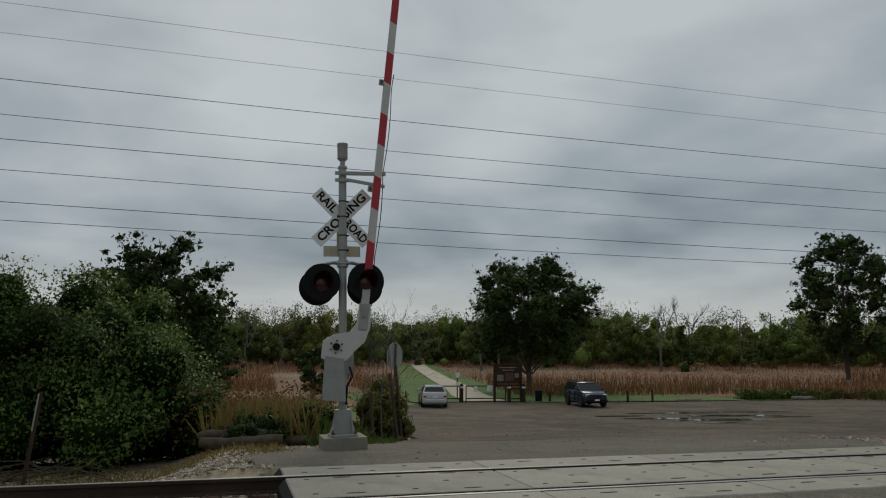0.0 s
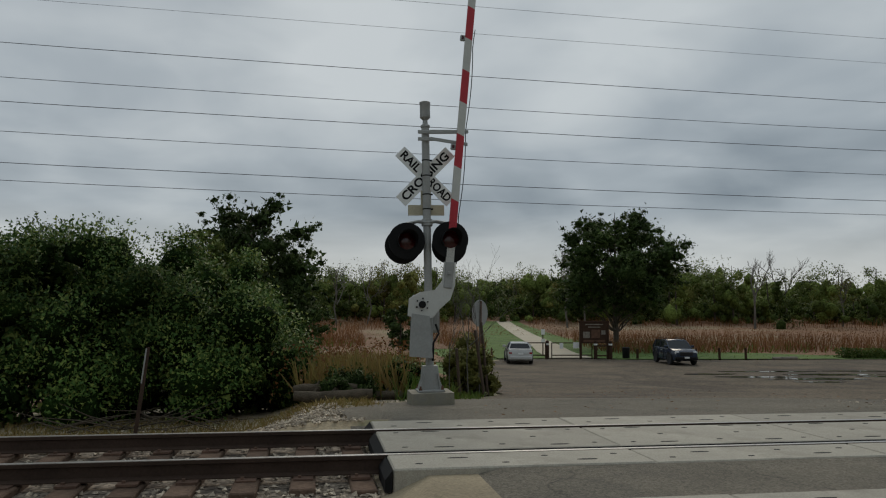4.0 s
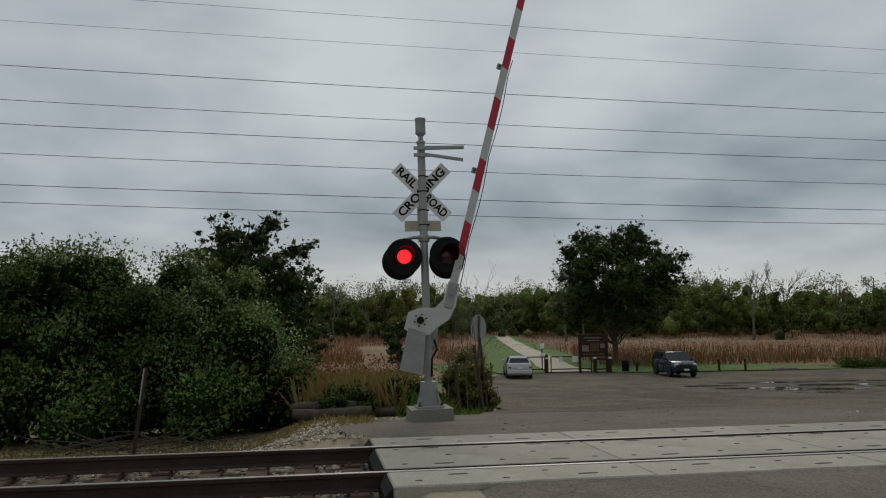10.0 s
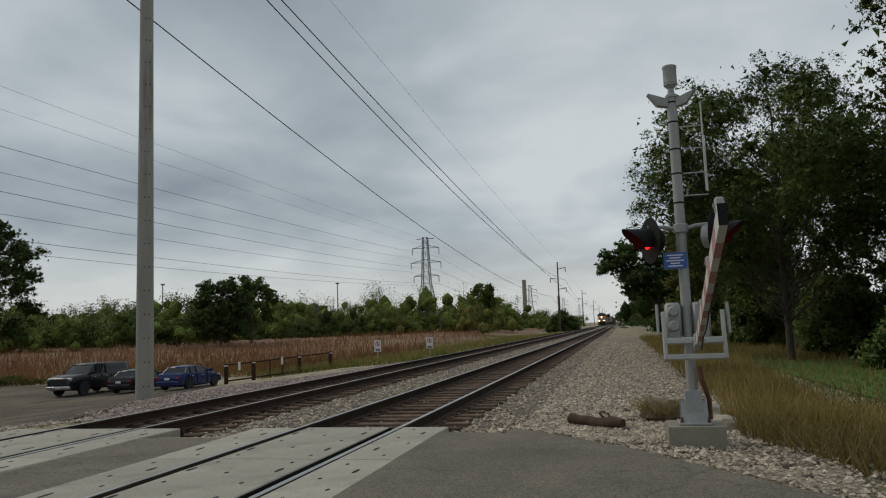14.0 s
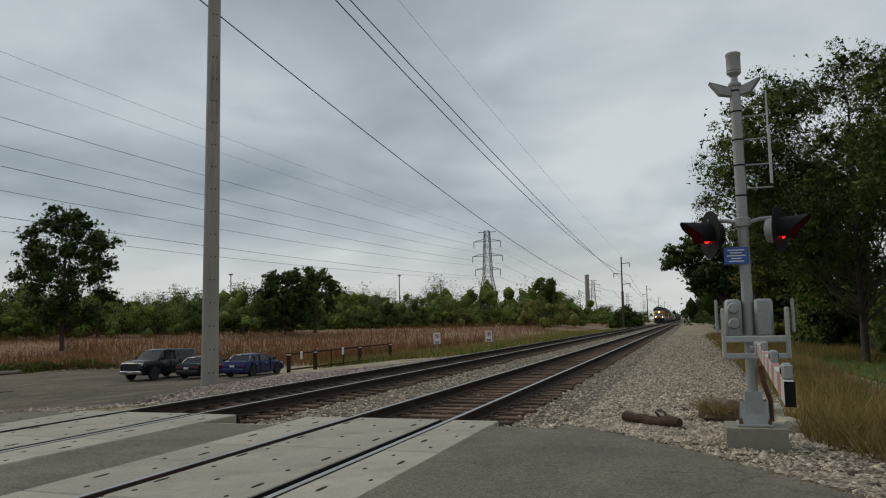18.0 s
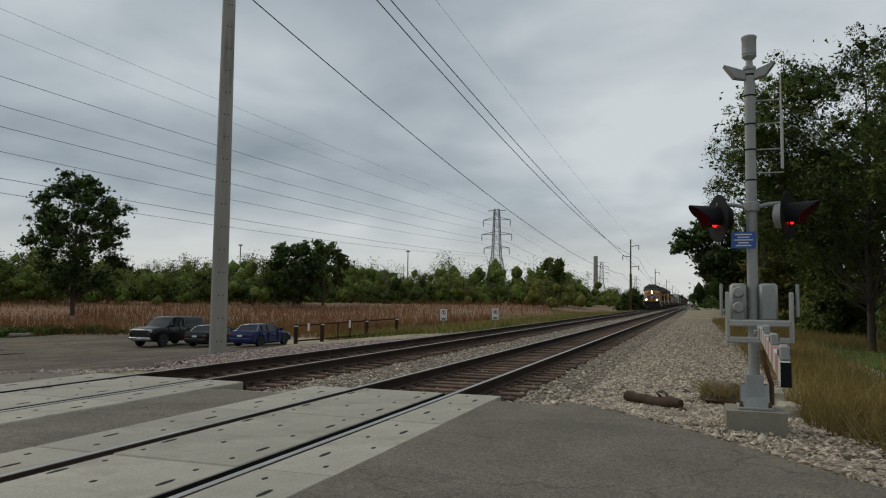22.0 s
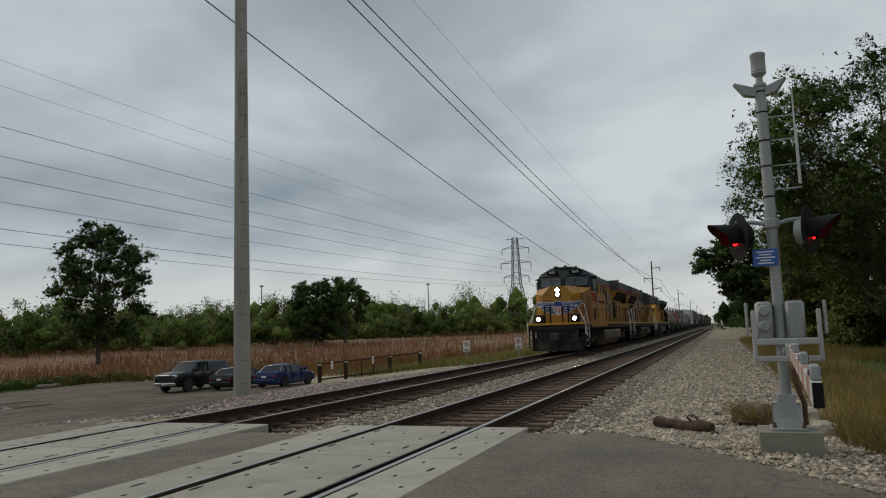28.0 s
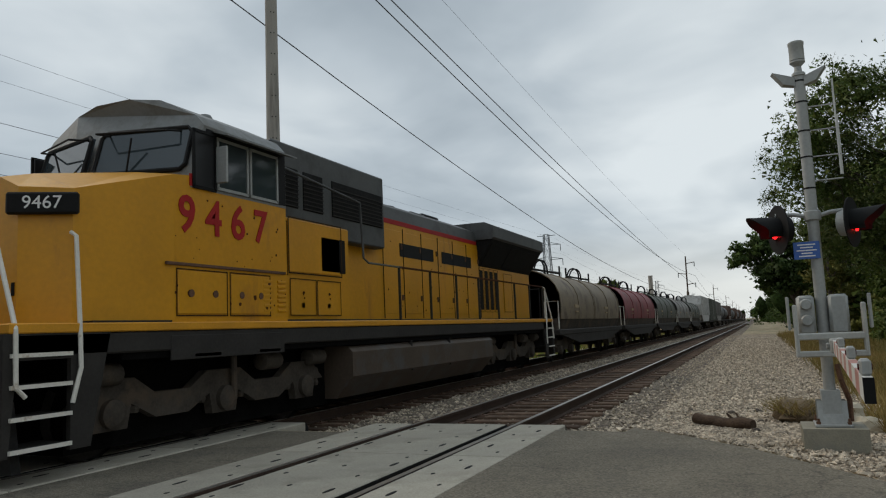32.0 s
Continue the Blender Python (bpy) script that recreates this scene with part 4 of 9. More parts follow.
g.convex([(0.06, -0.13, 4.30), (0.06, -0.07, 4.30), (0.72, -0.13, 4.32), (0.72, -0.07, 4.32), (0.06, -0.13, 4.36), (0.06, -0.07, 4.36), (0.72, -0.13, 4.37), (0.72, -0.07, 4.37)],
         [(0, 1, 3, 2), (4, 5, 7, 6), (0, 2, 6, 4), (1, 3, 7, 5), (0, 1, 5, 4), (2, 3, 7, 6)])
g.convex([(0.06, -0.13, 4.19), (0.06, -0.09, 4.19), (0.70, -0.13, 4.10), (0.70, -0.09, 4.10), (0.06, -0.13, 4.24), (0.06, -0.09, 4.24), (0.70, -0.13, 4.15), (0.70, -0.09, 4.15)],
         [(0, 1, 3, 2), (4, 5, 7, 6), (0, 2, 6, 4), (1, 3, 7, 5), (0, 1, 5, 4), (2, 3, 7, 6)])
part("arm_rest", g, M["galv"], sig1, "forked steel bracket that catches the raised arm")
g = Geo()
g.box((-0.25, 0.07, 0.95), (0.2, 0.42, 1.6), 0.05)
part("gate_machine", g, M["galv"], sig1, "grey gate machine housing", smooth=True)
# the moving yoke: counterweight side and arm side turn together about the pivot
PIV = (-0.13, -0.14, 1.43)
yoke1 = new("gate_yoke")
yoke1.parent = sig1
yoke1["label"] = "white cast yoke with counterweight and striped arm"
g = Geo()
g.prism([(-0.2, 0.22), (-0.26, 0.05), (-0.2, -0.2), (-0.05, -0.3), (0.12, -0.46), (0.36, -0.52), (0.74, -0.50), (0.74, -0.31), (0.42, -0.30), (0.26, -0.2), (0.2, 0.05), (0.08, 0.22)], -0.03, 0.03, "y")
part("yoke_plate", g, M["white_paint"], yoke1, "curved white yoke casting")
g = Geo()
g.prism([(-0.18, -0.14), (-0.16, 0.16), (-0.86, 0.13), (-0.86, -0.25)][::-1], -0.045, 0.045, "y")
part("counterweight", g, M["galv"], yoke1, "flat grey counterweight plate")
g = Geo()
g.lathe([(0.055, -0.075), (0.06, -0.06), (0.06, -0.03)], axis="y", n=14)
for i in range(6):
    a = 2 * math.pi * i / 6
    g.cyl((0.1 * math.cos(a), -0.05, 0.1 * math.sin(a)), (0.1 * math.cos(a), -0.03, 0.1 * math.sin(a)), 0.014, n=6)
part("pivot_hub", g, M["black"], yoke1)
arm1 = gate_arm(yoke1, 6.35, 0.56, "red and white striped gate arm", False)
arm1.matrix_basis = pose(0.02, -0.0, -0.40)
g = Geo()
g.tube([(0.1, -0.08, 1.1), (0.14, -0.14, 0.95), (0.05, -0.14, 0.8), (0.04, -0.09, 0.5)], 0.018, 6)
part("conduit", g, M["black"], sig1, "black hanging conduit")

# signal before the tracks: its arm points along -x, towards the road
NX, NY, NZ = 10.7, -0.72, 0.0
sig2 = thing("crossing_signal", "grey mast with black hooded lamps and a lowered gate arm", "crossing signal", pose(NX, NY, NZ), "crossing signals")
mast_base(sig2, 4.28)
for z in (2.52, 2.86, 3.25, 3.58, 3.95, 4.22):
    band(sig2, z)
for s in (-1, 1):
    g = Geo()
    g.convex([(-0.05, s * 0.05, 4.16), (0.06, s * 0.05, 4.16), (-0.05, s * 0.18, 4.20), (0.08, s * 0.20, 4.20), (-0.05, s * 0.05, 4.27), (0.06, s * 0.05, 4.27), (-0.05, s * 0.30, 4.37), (0.08, s * 0.32, 4.37)],
             [(0, 1, 3, 2), (4, 5, 7, 6), (0, 2, 6, 4), (1, 3, 7, 5), (0, 1, 5, 4), (2, 3, 7, 6)])
    part("wing_bracket", g, M["galv"], sig2, "small grey wing bracket")
    g = Geo()
    g.tube([(0, s * 0.42, 2.56), (0, s * 0.2, 2.55), (0, s * 0.08, 2.52)], 0.026, 8)
    part("lamp_bracket", g, M["galv"], sig2, "curved bracket that carries a lamp", smooth=True)
g = Geo()
g.lathe([(0.085, 2.46), (0.095, 2.47), (0.095, 2.57), (0.085, 2.58)], n=16)
part("bracket_collar", g, M["galv"], sig2, smooth=True)
lamp2_l, el2_l = lamp_unit(sig2, -0.02, 0.40, 2.38, 1, 22)
lamp2_r, el2_r = lamp_unit(sig2, -0.02, -0.42, 2.40, -1, -22)
g = Geo()
g.box((-0.086, -0.04, 1.99), (-0.078, 0.25, 2.20), 0.003)
blue = part("notice_plate", g, M["blue_sign"], sig2, "small blue notice plate with white lines of writing")
for k, (w, z) in enumerate(((0.2, 2.165), (0.14, 2.13), (0.22, 2.095), (0.12, 2.06), (0.18, 2.025))):
    g = Geo()
    g.box((-0.09, 0.105 - w / 2, z - 0.007), (-0.0865, 0.105 + w / 2, z + 0.007))
    part("writing_bar", g, M["sign_white"], blue)
# antenna on stand-off arms
g = Geo()
g.cyl((0, -0.36, 3.0), (0, -0.36, 4.2), 0.011, n=8)
part("antenna", g, M["white_paint"], sig2, "slim white whip antenna")
g = Geo()
g.cyl((0.03, -0.38, 3.0), (0.03, -0.38, 3.75), 0.009, n=8)
part("antenna", g, M["white_paint"], sig2, "slim white whip antenna")
for z in (3.25, 3.58, 3.88, 2.95):
    g = Geo()
    g.cyl((0, -0.07, z), (0, -0.38, z), 0.009, n=6)
    part("antenna_bracket", g, M["galv"], sig2)
# gate machine boxes and guard frame
for s, w in ((1, 0.02), (-1, 0.0)):
    g = Geo()
    g.box((-0.12, 0.08 if s > 0 else -0.28, 1.08), (0.2, 0.27 if s > 0 else -0.07, 1.55), 0.03)
    box = part("gate_machine", g, M["galv"], sig2, "grey gate machine housing with round covers", smooth=True)
    if s > 0:
        for z in (1.44, 1.25):
            g = Geo()
            g.lathe([(0.0, -0.20), (0.055, -0.20), (0.07, -0.17), (0.07, -0.13)], c=(0.02, 0.175, z), axis="x", n=16)
            part("round_cover", g, M["galv"], box, smooth=True)
yoke2 = new("gate_yoke")
yoke2.parent = sig2
yoke2["label"] = "pale grey yoke with a striped gate arm"
P2 = (-0.26, -0.05, 1.02)
for s in (-1, 1):
    g = Geo()
    g.box((-0.04, s * 0.36 - 0.025, -0.2), (0.04, s * 0.36 + 0.025, 0.42), 0.012)
    part("yoke_side", g, M["galv_pale"], yoke2, "pale grey side arm of the yoke")
    g = Geo()
    g.box((-0.02, s * 0.43 - 0.018, 0.12), (0.05, s * 0.43 + 0.018, 0.52), 0.01)
    part("counterweight", g, M["galv"], yoke2)
for z0, z1 in ((-0.0, 0.08), (-0.2, -0.13)):
    g = Geo()
    g.box((-0.04, -0.37, z0), (0.04, 0.37, z1), 0.012)
    part("yoke_bar", g, M["galv_pale"], yoke2, "pale grey cross bar of the yoke")
arm2 = gate_arm(yoke2, 5.55, 0.3795, "red and white striped gate arm with a black tip", True)
arm2.matrix_basis = pose(0.0, -0.02, -0.05, 0, 0, 176.9)
g = Geo()
g.tube([(-0.06, -0.1, 0.72), (-0.1, -0.12, 0.55), (-0.06, -0.16, 0.42), (0.0, -0.2, 0.3), (0.02, -0.2, 0.05)], 0.03, 8)
part("conduit", g, M["rust"], sig2, "brown flexible conduit")


# ---- poles, wires, pylons ----
PX, PY = 27.6, 19.4
g = Geo()
secs = []
for z, r in ((-1.4, 0.37), (0, 0.36), (6, 0.325), (12, 0.29), (27.6, 0.22)):
    secs.append([(PX + r * math.cos(radians(30 * i + 15)), PY + r * math.sin(radians(30 * i + 15)), z) for i in range(12)])
g.sections(secs)
pole = solid("power_pole", g, M["pole_concrete"], "tall tapered grey concrete power pole with bolt holes", "power pole")
g = Geo()
g.cyl((-0.03, 0, 0), (0.008, 0, 0), 0.028, n=8)
hole = g.mesh("bolt_hole", M["black"])
for k in range(28):
    z = -0.6 + k * 0.98
    r = float(np.interp(z, [-1.4, 27.6], [0.37, 0.22])) * 0.97
    for a in (210, 240):
        a += 3 * (k % 2)
        ob = new("bolt_hole", hole)
        ob.parent = pole
        ob.matrix_basis = pose(PX + r * math.cos(radians(a)), PY + r * math.sin(radians(a)), z, 0, 0, a)


def wire_run(label, pts, r, sag=0.0, n=18):
    g = Geo()
    path = []
    for (a, b) in zip(pts[:-1], pts[1:]):
        for i in range(n):
            t = i / n
            p = Vector(a).lerp(Vector(b), t)
            p.z -= 4 * sag * t * (1 - t)
            path.append(p)
    path.append(Vector(pts[-1]))
    g.tube(path, r, 5)
    return solid("power_line", g, M["wire"], label, "power line", group="power lines")


def line_pole(x, y, h, lean=0.0, arms=True):
    z0 = gz(x, y) - 0.3
    top = thing("line_pole", "dark wooden line pole with side arms", "utility pole", pose(x, y, z0, 0, lean), "line poles")
    g = Geo()
    g.cyl((0, 0, 0), (0, 0, h), 0.24, 0.16, n=10)
    part("pole", g, M["wood_dark"], top)
    if arms:
        for k, (z, s) in enumerate(((h - 1.8, -1), (h - 4.4, 1), (h - 7.0, -1))):
            g = Geo()
            g.cyl((0, 0, z), (0, s * 2.0, z + 0.3), 0.09, n=6)
            part("side_arm", g, M["wood_dark"], top)
            g = Geo()
            g.cyl((0, s * 1.95, z + 0.3), (0, s * 1.95, z - 0.8), 0.1, n=6)
            part("insulator", g, M["steel_far"], top)
    return top


line_pole(190, 15.6, 18.2, 3)
for k, x in enumerate((372, 545, 715, 880, 1050)):
    line_pole(x, 19 + k * 1.2, 18.5, 1.0 * (-1) ** k)
WIRES = ((21.6, 17.6, 17.2, 8.3, 2.9, 0.032), (17.4, 13.6, 19.55, 12.1, 2.7, 0.034), (17.4, 13.6, 20.35, 9.7, 1.3, 0.034), (19.4, 15.6, 26.3, 17.5, 1.0, 0.011))
for y0, y1, z0, z1, sag, rad in WIRES:
    wire_run("dark power line beside the railway", [(-140, y0, z0), (PX, y0, z0), (190, y1, z1), (372, y1 + 3, z1), (545, y1 + 4.4, z1), (880, y1 + 7, z1)], rad, sag)
    if rad > 0.015:
        g = Geo()
        g.cyl((PX, PY, z0 + 1.2), (PX, y0, z0 + 1.1), 0.07, 0.05, n=8)
        part("side_arm", g, M["galv"], pole, "grey side arm for the wires")
        g = Geo()
        g.lathe([(0.03, z0 + 1.1)] + [(0.11 if i % 2 else 0.05, z0 + 1.05 - 0.11 * i) for i in range(9)] + [(0.03, z0)], c=(PX, y0, 0), n=8)
        part("insulator", g, M["black"], pole, "dark ribbed insulator")


def pylon(x, y, h):
    top = thing("pylon", "grey lattice steel transmission tower", "pylon", pose(x, y, -2.2), "pylons")

    def half(z):
        return float(np.interp(z, [0, h * 0.55, h], [4.3, 1.3, 0.75]))

    levels = [0, h * 0.16, h * 0.3, h * 0.43, h * 0.55, h * 0.66, h * 0.78, h * 0.9, h]
    for sx in (-1, 1):
        for sy in (-1, 1):
            g = Geo()
            g.tube([(sx * half(z), sy * half(z), z) for z in levels], 0.14, 4)
            part("tower_leg", g, M["steel_far"], top)
    g = Geo()
    for z0, z1 in zip(levels[:-1], levels[1:]):
        a, b = half(z0), half(z1)
        for s in (-1, 1):
            for p, q in (((-a, s * a, z0), (b, s * b, z1)), ((a, s * a, z0), (-b, s * b, z1)), ((s * a, -a, z0), (s * b, b, z1)), ((s * a, a, z0), (s * b, -b, z1)), ((-b, s * b, z1), (b, s * b, z1)), ((s * b, -b, z1), (s * b, b, z1))):
                g.cyl(p, q, 0.075, n=4, caps=False)
    part("lattice", g, M["steel_far"], top, "crossed lattice bracing")
    for z, w in ((h - 0.4, 2.9), (h * 0.895, 4.4), (h * 0.752, 4.9), (h * 0.618, 4.1)):
        for s in (-1, 1):
            g = Geo()
            g.cyl((0, s * 0.6, z + (0.0 if w < 4 else 0.9)), (0, s * w, z), 0.12, n=4)
            g.cyl((0, s * 0.6, z), (0, s * w, z), 0.12, n=4)
            part("cross_arm", g, M["steel_far"], top)
            if w > 4:
                g = Geo()
                g.cyl((0, s * w, z), (0, s * w, z - 2.0), 0.12, n=6)
                part("insulator", g, M["steel_far"], top)
    return top


PYL = 60.0
for x in (-140, 227, 500, 790, 1080):
    pylon(x, PYL, 32.4 if x < 400 else 30)
for s in (-1, 1):
    for z, w, r in ((28.6, 2.9, 0.014), (23.8, 4.4, 0.024), (19.4, 4.9, 0.024), (15.2, 4.1, 0.024)):
        pts = [(x, PYL + s * w, z) for x in (-500, -140, 227, 500, 790, 1080)]
        wire_run("thin high-voltage line between lattice towers", pts, r, 2.5 if r < 0.02 else 4.1)
for x, y, h, r0, lab in ((397, 50.7, 27.5, 1.3, "pale concrete chimney in the distance"), (560, 46, 24, 1.1, "pale concrete chimney far away")):
    g = Geo()
    g.lathe([(r0, 0), (r0 * 0.85, h - 0.6), (r0 * 0.92, h - 0.5), (r0 * 0.92, h)], n=16)
    solid("chimney", g, M["pole_concrete"], lab, "chimney", pose(x, y, -2.2), smooth=True)
for x, y, h in ((232.9, 92.6, 19.4), (205, 140, 20.0), (260, 250, 26)):
    g = Geo()
    g.cyl((0, 0, 0), (0, 0, h), 0.28, 0.16, n=8)
    lp = solid("light_mast", g, M["steel_far"], "thin far grey light mast", "light mast", pose(x, y, -2.2), "light masts")
    g = Geo()
    g.box((-0.5, -0.5, h), (0.5, 0.5, h + 0.5), 0.1)
    part("lamp_head", g, M["steel_far"], lp)


# ---- plants ----
def leaf_quads(c, size, r, droop=0.0, slim=0.5):
    """Three-cornered leaves round given places, each turned its own way."""
    n = len(c)
    u = r.normal(size=(n, 3))
    u /= np.linalg.norm(u, axis=1)[:, None]
    w = r.normal(size=(n, 3))
    w[:, 2] -= droop
    v = w - (w * u).sum(1)[:, None] * u
    v /= np.linalg.norm(v, axis=1)[:, None] + 1e-9
    s = size * r.uniform(0.6, 1.4, (n, 1))
    return np.stack([c - v * s, c + v * s * 0.6 + u * s * slim * 1.2, c + v * s * 0.6 - u * s * slim * 1.2], 1)


def limb(g, a, b, r0, r1, r, n=5, wob=0.12, sides=6):
    a, b = np.array(a, float), np.array(b, float)
    d = np.linalg.norm(b - a)
    pts = [a + (b - a) * t + (r.normal(size=3) * wob * d * 0.35 if 0 < t < 1 else 0) for t in np.linspace(0, 1, n)]
    g.tube([tuple(p) for p in pts], [r0 + (r1 - r0) * t for t in np.linspace(0, 1, n)], sides)
    return pts


def ball_shape(level):
    bm = bmesh.new()
    bmesh.ops.create_icosphere(bm, subdivisions=level, radius=1.0)
    v, f = np.array([tuple(p.co) for p in bm.verts]), np.array([[p.index for p in q.verts] for q in bm.faces])
    bm.free()
    return v, f


BALLS = {1: ball_shape(1), 2: ball_shape(2)}


def clumps(name, c, radii, material, r, level=2, rough=0.3):
    """Uneven lumps of thick foliage as one mesh."""
    v, f = BALLS[level]
    c, radii = np.asarray(c, float), np.asarray(radii, float)
    n, nv, nf = len(c), len(v), len(f)
    p = v[None] * r.uniform(1 - rough, 1 + rough, (n, nv, 1)) * radii[:, None] + c[:, None]
    idx = (f[None] + nv * np.arange(n)[:, None, None]).reshape(-1)
    me = bpy.data.meshes.new(name)
    me.vertices.add(nv * n)
    me.vertices.foreach_set("co", p.astype(np.float32).ravel())
    me.loops.add(3 * nf * n)
    me.loops.foreach_set("vertex_index", idx.astype(np.int32))
    me.polygons.add(nf * n)
    me.polygons.foreach_set("loop_start", np.arange(0, 3 * nf * n, 3, dtype=np.int32))
    me.polygons.foreach_set("loop_total", np.full(nf * n, 3, dtype=np.int32))
    me.materials.append(material)
    me.update(calc_edges=True)
    me.shade_smooth()
    return me


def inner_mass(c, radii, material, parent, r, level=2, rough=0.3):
    # lumps in the darkened clump colours, so crowns look shaded within
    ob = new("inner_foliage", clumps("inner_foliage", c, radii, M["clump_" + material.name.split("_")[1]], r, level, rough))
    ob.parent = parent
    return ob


def tree(name, label, x, y, h, spread_r, base, material, n_leaf, leaf, seed, trunk_r=None, tuft=0.42, droop=0.0, lean=(0, 0), narrow=0.6, group="", lobes=26, slim=0.5, inner=0.42):
    """A tapered trunk, limbs with twigs, and a crown of leaves gathered in tufts on many uneven lobes."""
    r = np.random.RandomState(seed)
    z0 = gz(x, y) - 0.1
    top = thing(name, label, "tree", pose(x, y, z0), group)
    tr = trunk_r or h * 0.02
    lx, ly = lean[0] * h, lean[1] * h
    g = Geo()
    limb(g, (0, 0, 0), (lx * 0.7, ly * 0.7, h * 0.62), tr, tr * 0.45, r, 6, 0.03, 9)
    limb(g, (lx * 0.7, ly * 0.7, h * 0.62), (lx, ly, h * 0.95), tr * 0.45, tr * 0.08, r, 5, 0.05, 6)
    c_all, w_all, t_all, r_all, n_all = [], [], [], [], []
    for i in range(lobes):
        t = (i + 0.5) / lobes
        prof = math.sin(math.pi * (0.16 + 0.76 * t ** 1.1)) ** narrow
        R = spread_r * r.uniform(0.2, 0.36) * (0.6 + 0.4 * prof)
        zc = base + R * 0.6 + (h - base - R * 1.5) * t
        a = i * 2.4 + r.uniform(-0.6, 0.6)
        out = max(0.0, spread_r * prof - R * 0.8) * r.uniform(0.35, 1.05) ** 0.6
        k = zc / h
        cen = np.array((lx * k + out * math.cos(a), ly * k + out * math.sin(a), zc))
        k2 = max(0.12, k - 0.75 * out / h - 0.08)
        pts = limb(g, (lx * k2, ly * k2, h * k2), cen, tr * 0.3 * (1.15 - 0.8 * t), tr * 0.06, r, 6, 0.1, 5)
        dirs = r.normal(size=(18, 3))
        dirs /= np.linalg.norm(dirs, axis=1)[:, None]
        tufts = cen + dirs * R * r.uniform(0.3, 1.15, (18, 1)) * np.array([1, 1, 0.75])
        puff = r.uniform(0.35, 1.0, 18)
        t_all += [tufts, cen[None]]
        r_all += [R * tuft * puff * inner, np.array([R * inner])]
        for q in range(5):
            limb(g, pts[3 + q % 3], tufts[q], tr * 0.05, tr * 0.015, r, 3, 0.1, 4)
        m = max(40, int(n_leaf * (R / spread_r) ** 2 * 9 / lobes))
        ball = r.normal(size=(m, 3))
        ball *= (r.rand(m) ** 0.5 / np.linalg.norm(ball, axis=1))[:, None]
        pick = r.randint(0, 18, m)
        n_all.append(ball * 0.8 + dirs[pick] * 0.7 + np.array([0, 0, 0.5]))
        c_all.append(tufts[pick] + (ball + r.normal(size=(m, 3)) * 0.07) * R * tuft * puff[pick][:, None] * np.array([1, 1, 0.62]))
        w_all.append(np.full(m, 0.85))
        m = m // 7
        off = r.normal(size=(m, 3))
        n_all.append(off + np.array([0, 0, 0.5]))
        c_all.append(cen + off * R * np.array([0.42, 0.42, 0.3]))
        w_all.append(np.full(m, 1.9))
    part("trunk", g, M["bark"], top, "dark bark trunk and limbs")
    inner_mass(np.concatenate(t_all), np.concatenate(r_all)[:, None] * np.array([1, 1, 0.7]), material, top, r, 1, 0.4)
    c = np.concatenate(c_all)
    if droop:
        c[:, 2] -= r.rand(len(c)) ** 2 * droop
    size = leaf * np.concatenate(w_all)[:, None]
    keep = c[:, 2] > base * 0.5
    c, size, nrm = c[keep], size[keep], np.concatenate(n_all)[keep]
    nrm = nrm + r.normal(size=nrm.shape) * 0.3
    cr = new("crown", quads("crown", leaf_quads(c, size, r, 0.3, slim), material, nrm))
    cr.parent = top
    cr["label"] = "uneven leafy crown with gaps"
    return top


def shrub(x, y, w, d, h, material, n_leaf, leaf, seed, label, group="shrubs"):
    """A thick shrub: many stems, leaves gathered in lumps over its outside."""
    r = np.random.RandomState(seed)
    z0 = gz(x, y) - 0.1
    top = thing("shrub", label, "shrub", pose(x, y, z0), group)
    g = Geo()
    lumps = []
    for i in range(70):
        a, el = r.uniform(0, 2 * math.pi), math.asin(r.uniform(0.02, 1)) * 0.98
        s = r.uniform(0.72, 1.02)
        p = np.array((w * math.cos(a) * math.cos(el) * s, d * math.sin(a) * math.cos(el) * s, h * (0.08 + 0.92 * math.sin(el)) * s))
        lumps.append(p)
        if i % 3 == 0:
            limb(g, (r.uniform(-0.3, 0.3) * w, r.uniform(-0.3, 0.3) * d, 0), p, 0.03, 0.008, r, 5, 0.1, 5)
    part("woody_base", g, M["bark"], top)
    lumps = np.array(lumps)
    pick = r.randint(0, len(lumps), n_leaf)
    size_l = r.uniform(0.1, 0.2, len(lumps)) * min(w, h) * 1.1
    sz = size_l[pick][:, None]
    ball = r.normal(size=(n_leaf, 3))
    ball *= (r.rand(n_leaf) ** 0.4 / np.linalg.norm(ball, axis=1))[:, None]
    c = lumps[pick] + r.normal(size=(n_leaf, 3)) * sz * 0.3 + ball * sz * np.array([1.25, 1.25, 1.0])
    deep = r.rand(n_leaf) < 0.1
    c[deep] *= r.uniform(0.45, 0.9, (n_leaf, 1))[deep]
    # leaves also low down, to the ground
    c[:, 2] = np.abs(c[:, 2]) + 0.03
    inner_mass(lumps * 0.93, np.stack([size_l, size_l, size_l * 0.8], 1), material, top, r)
    cr = new("foliage", quads("foliage", leaf_quads(c, leaf * np.where(deep, 2.4, 1.0)[:, None], r, 0.2, 0.45), material, ball * 0.8 + lumps[pick] / np.array([w, d, h]) * 0.8 + r.normal(size=(n_leaf, 3)) * 0.3 + np.array([0, 0, 0.4])))
    cr.parent = top
    return top


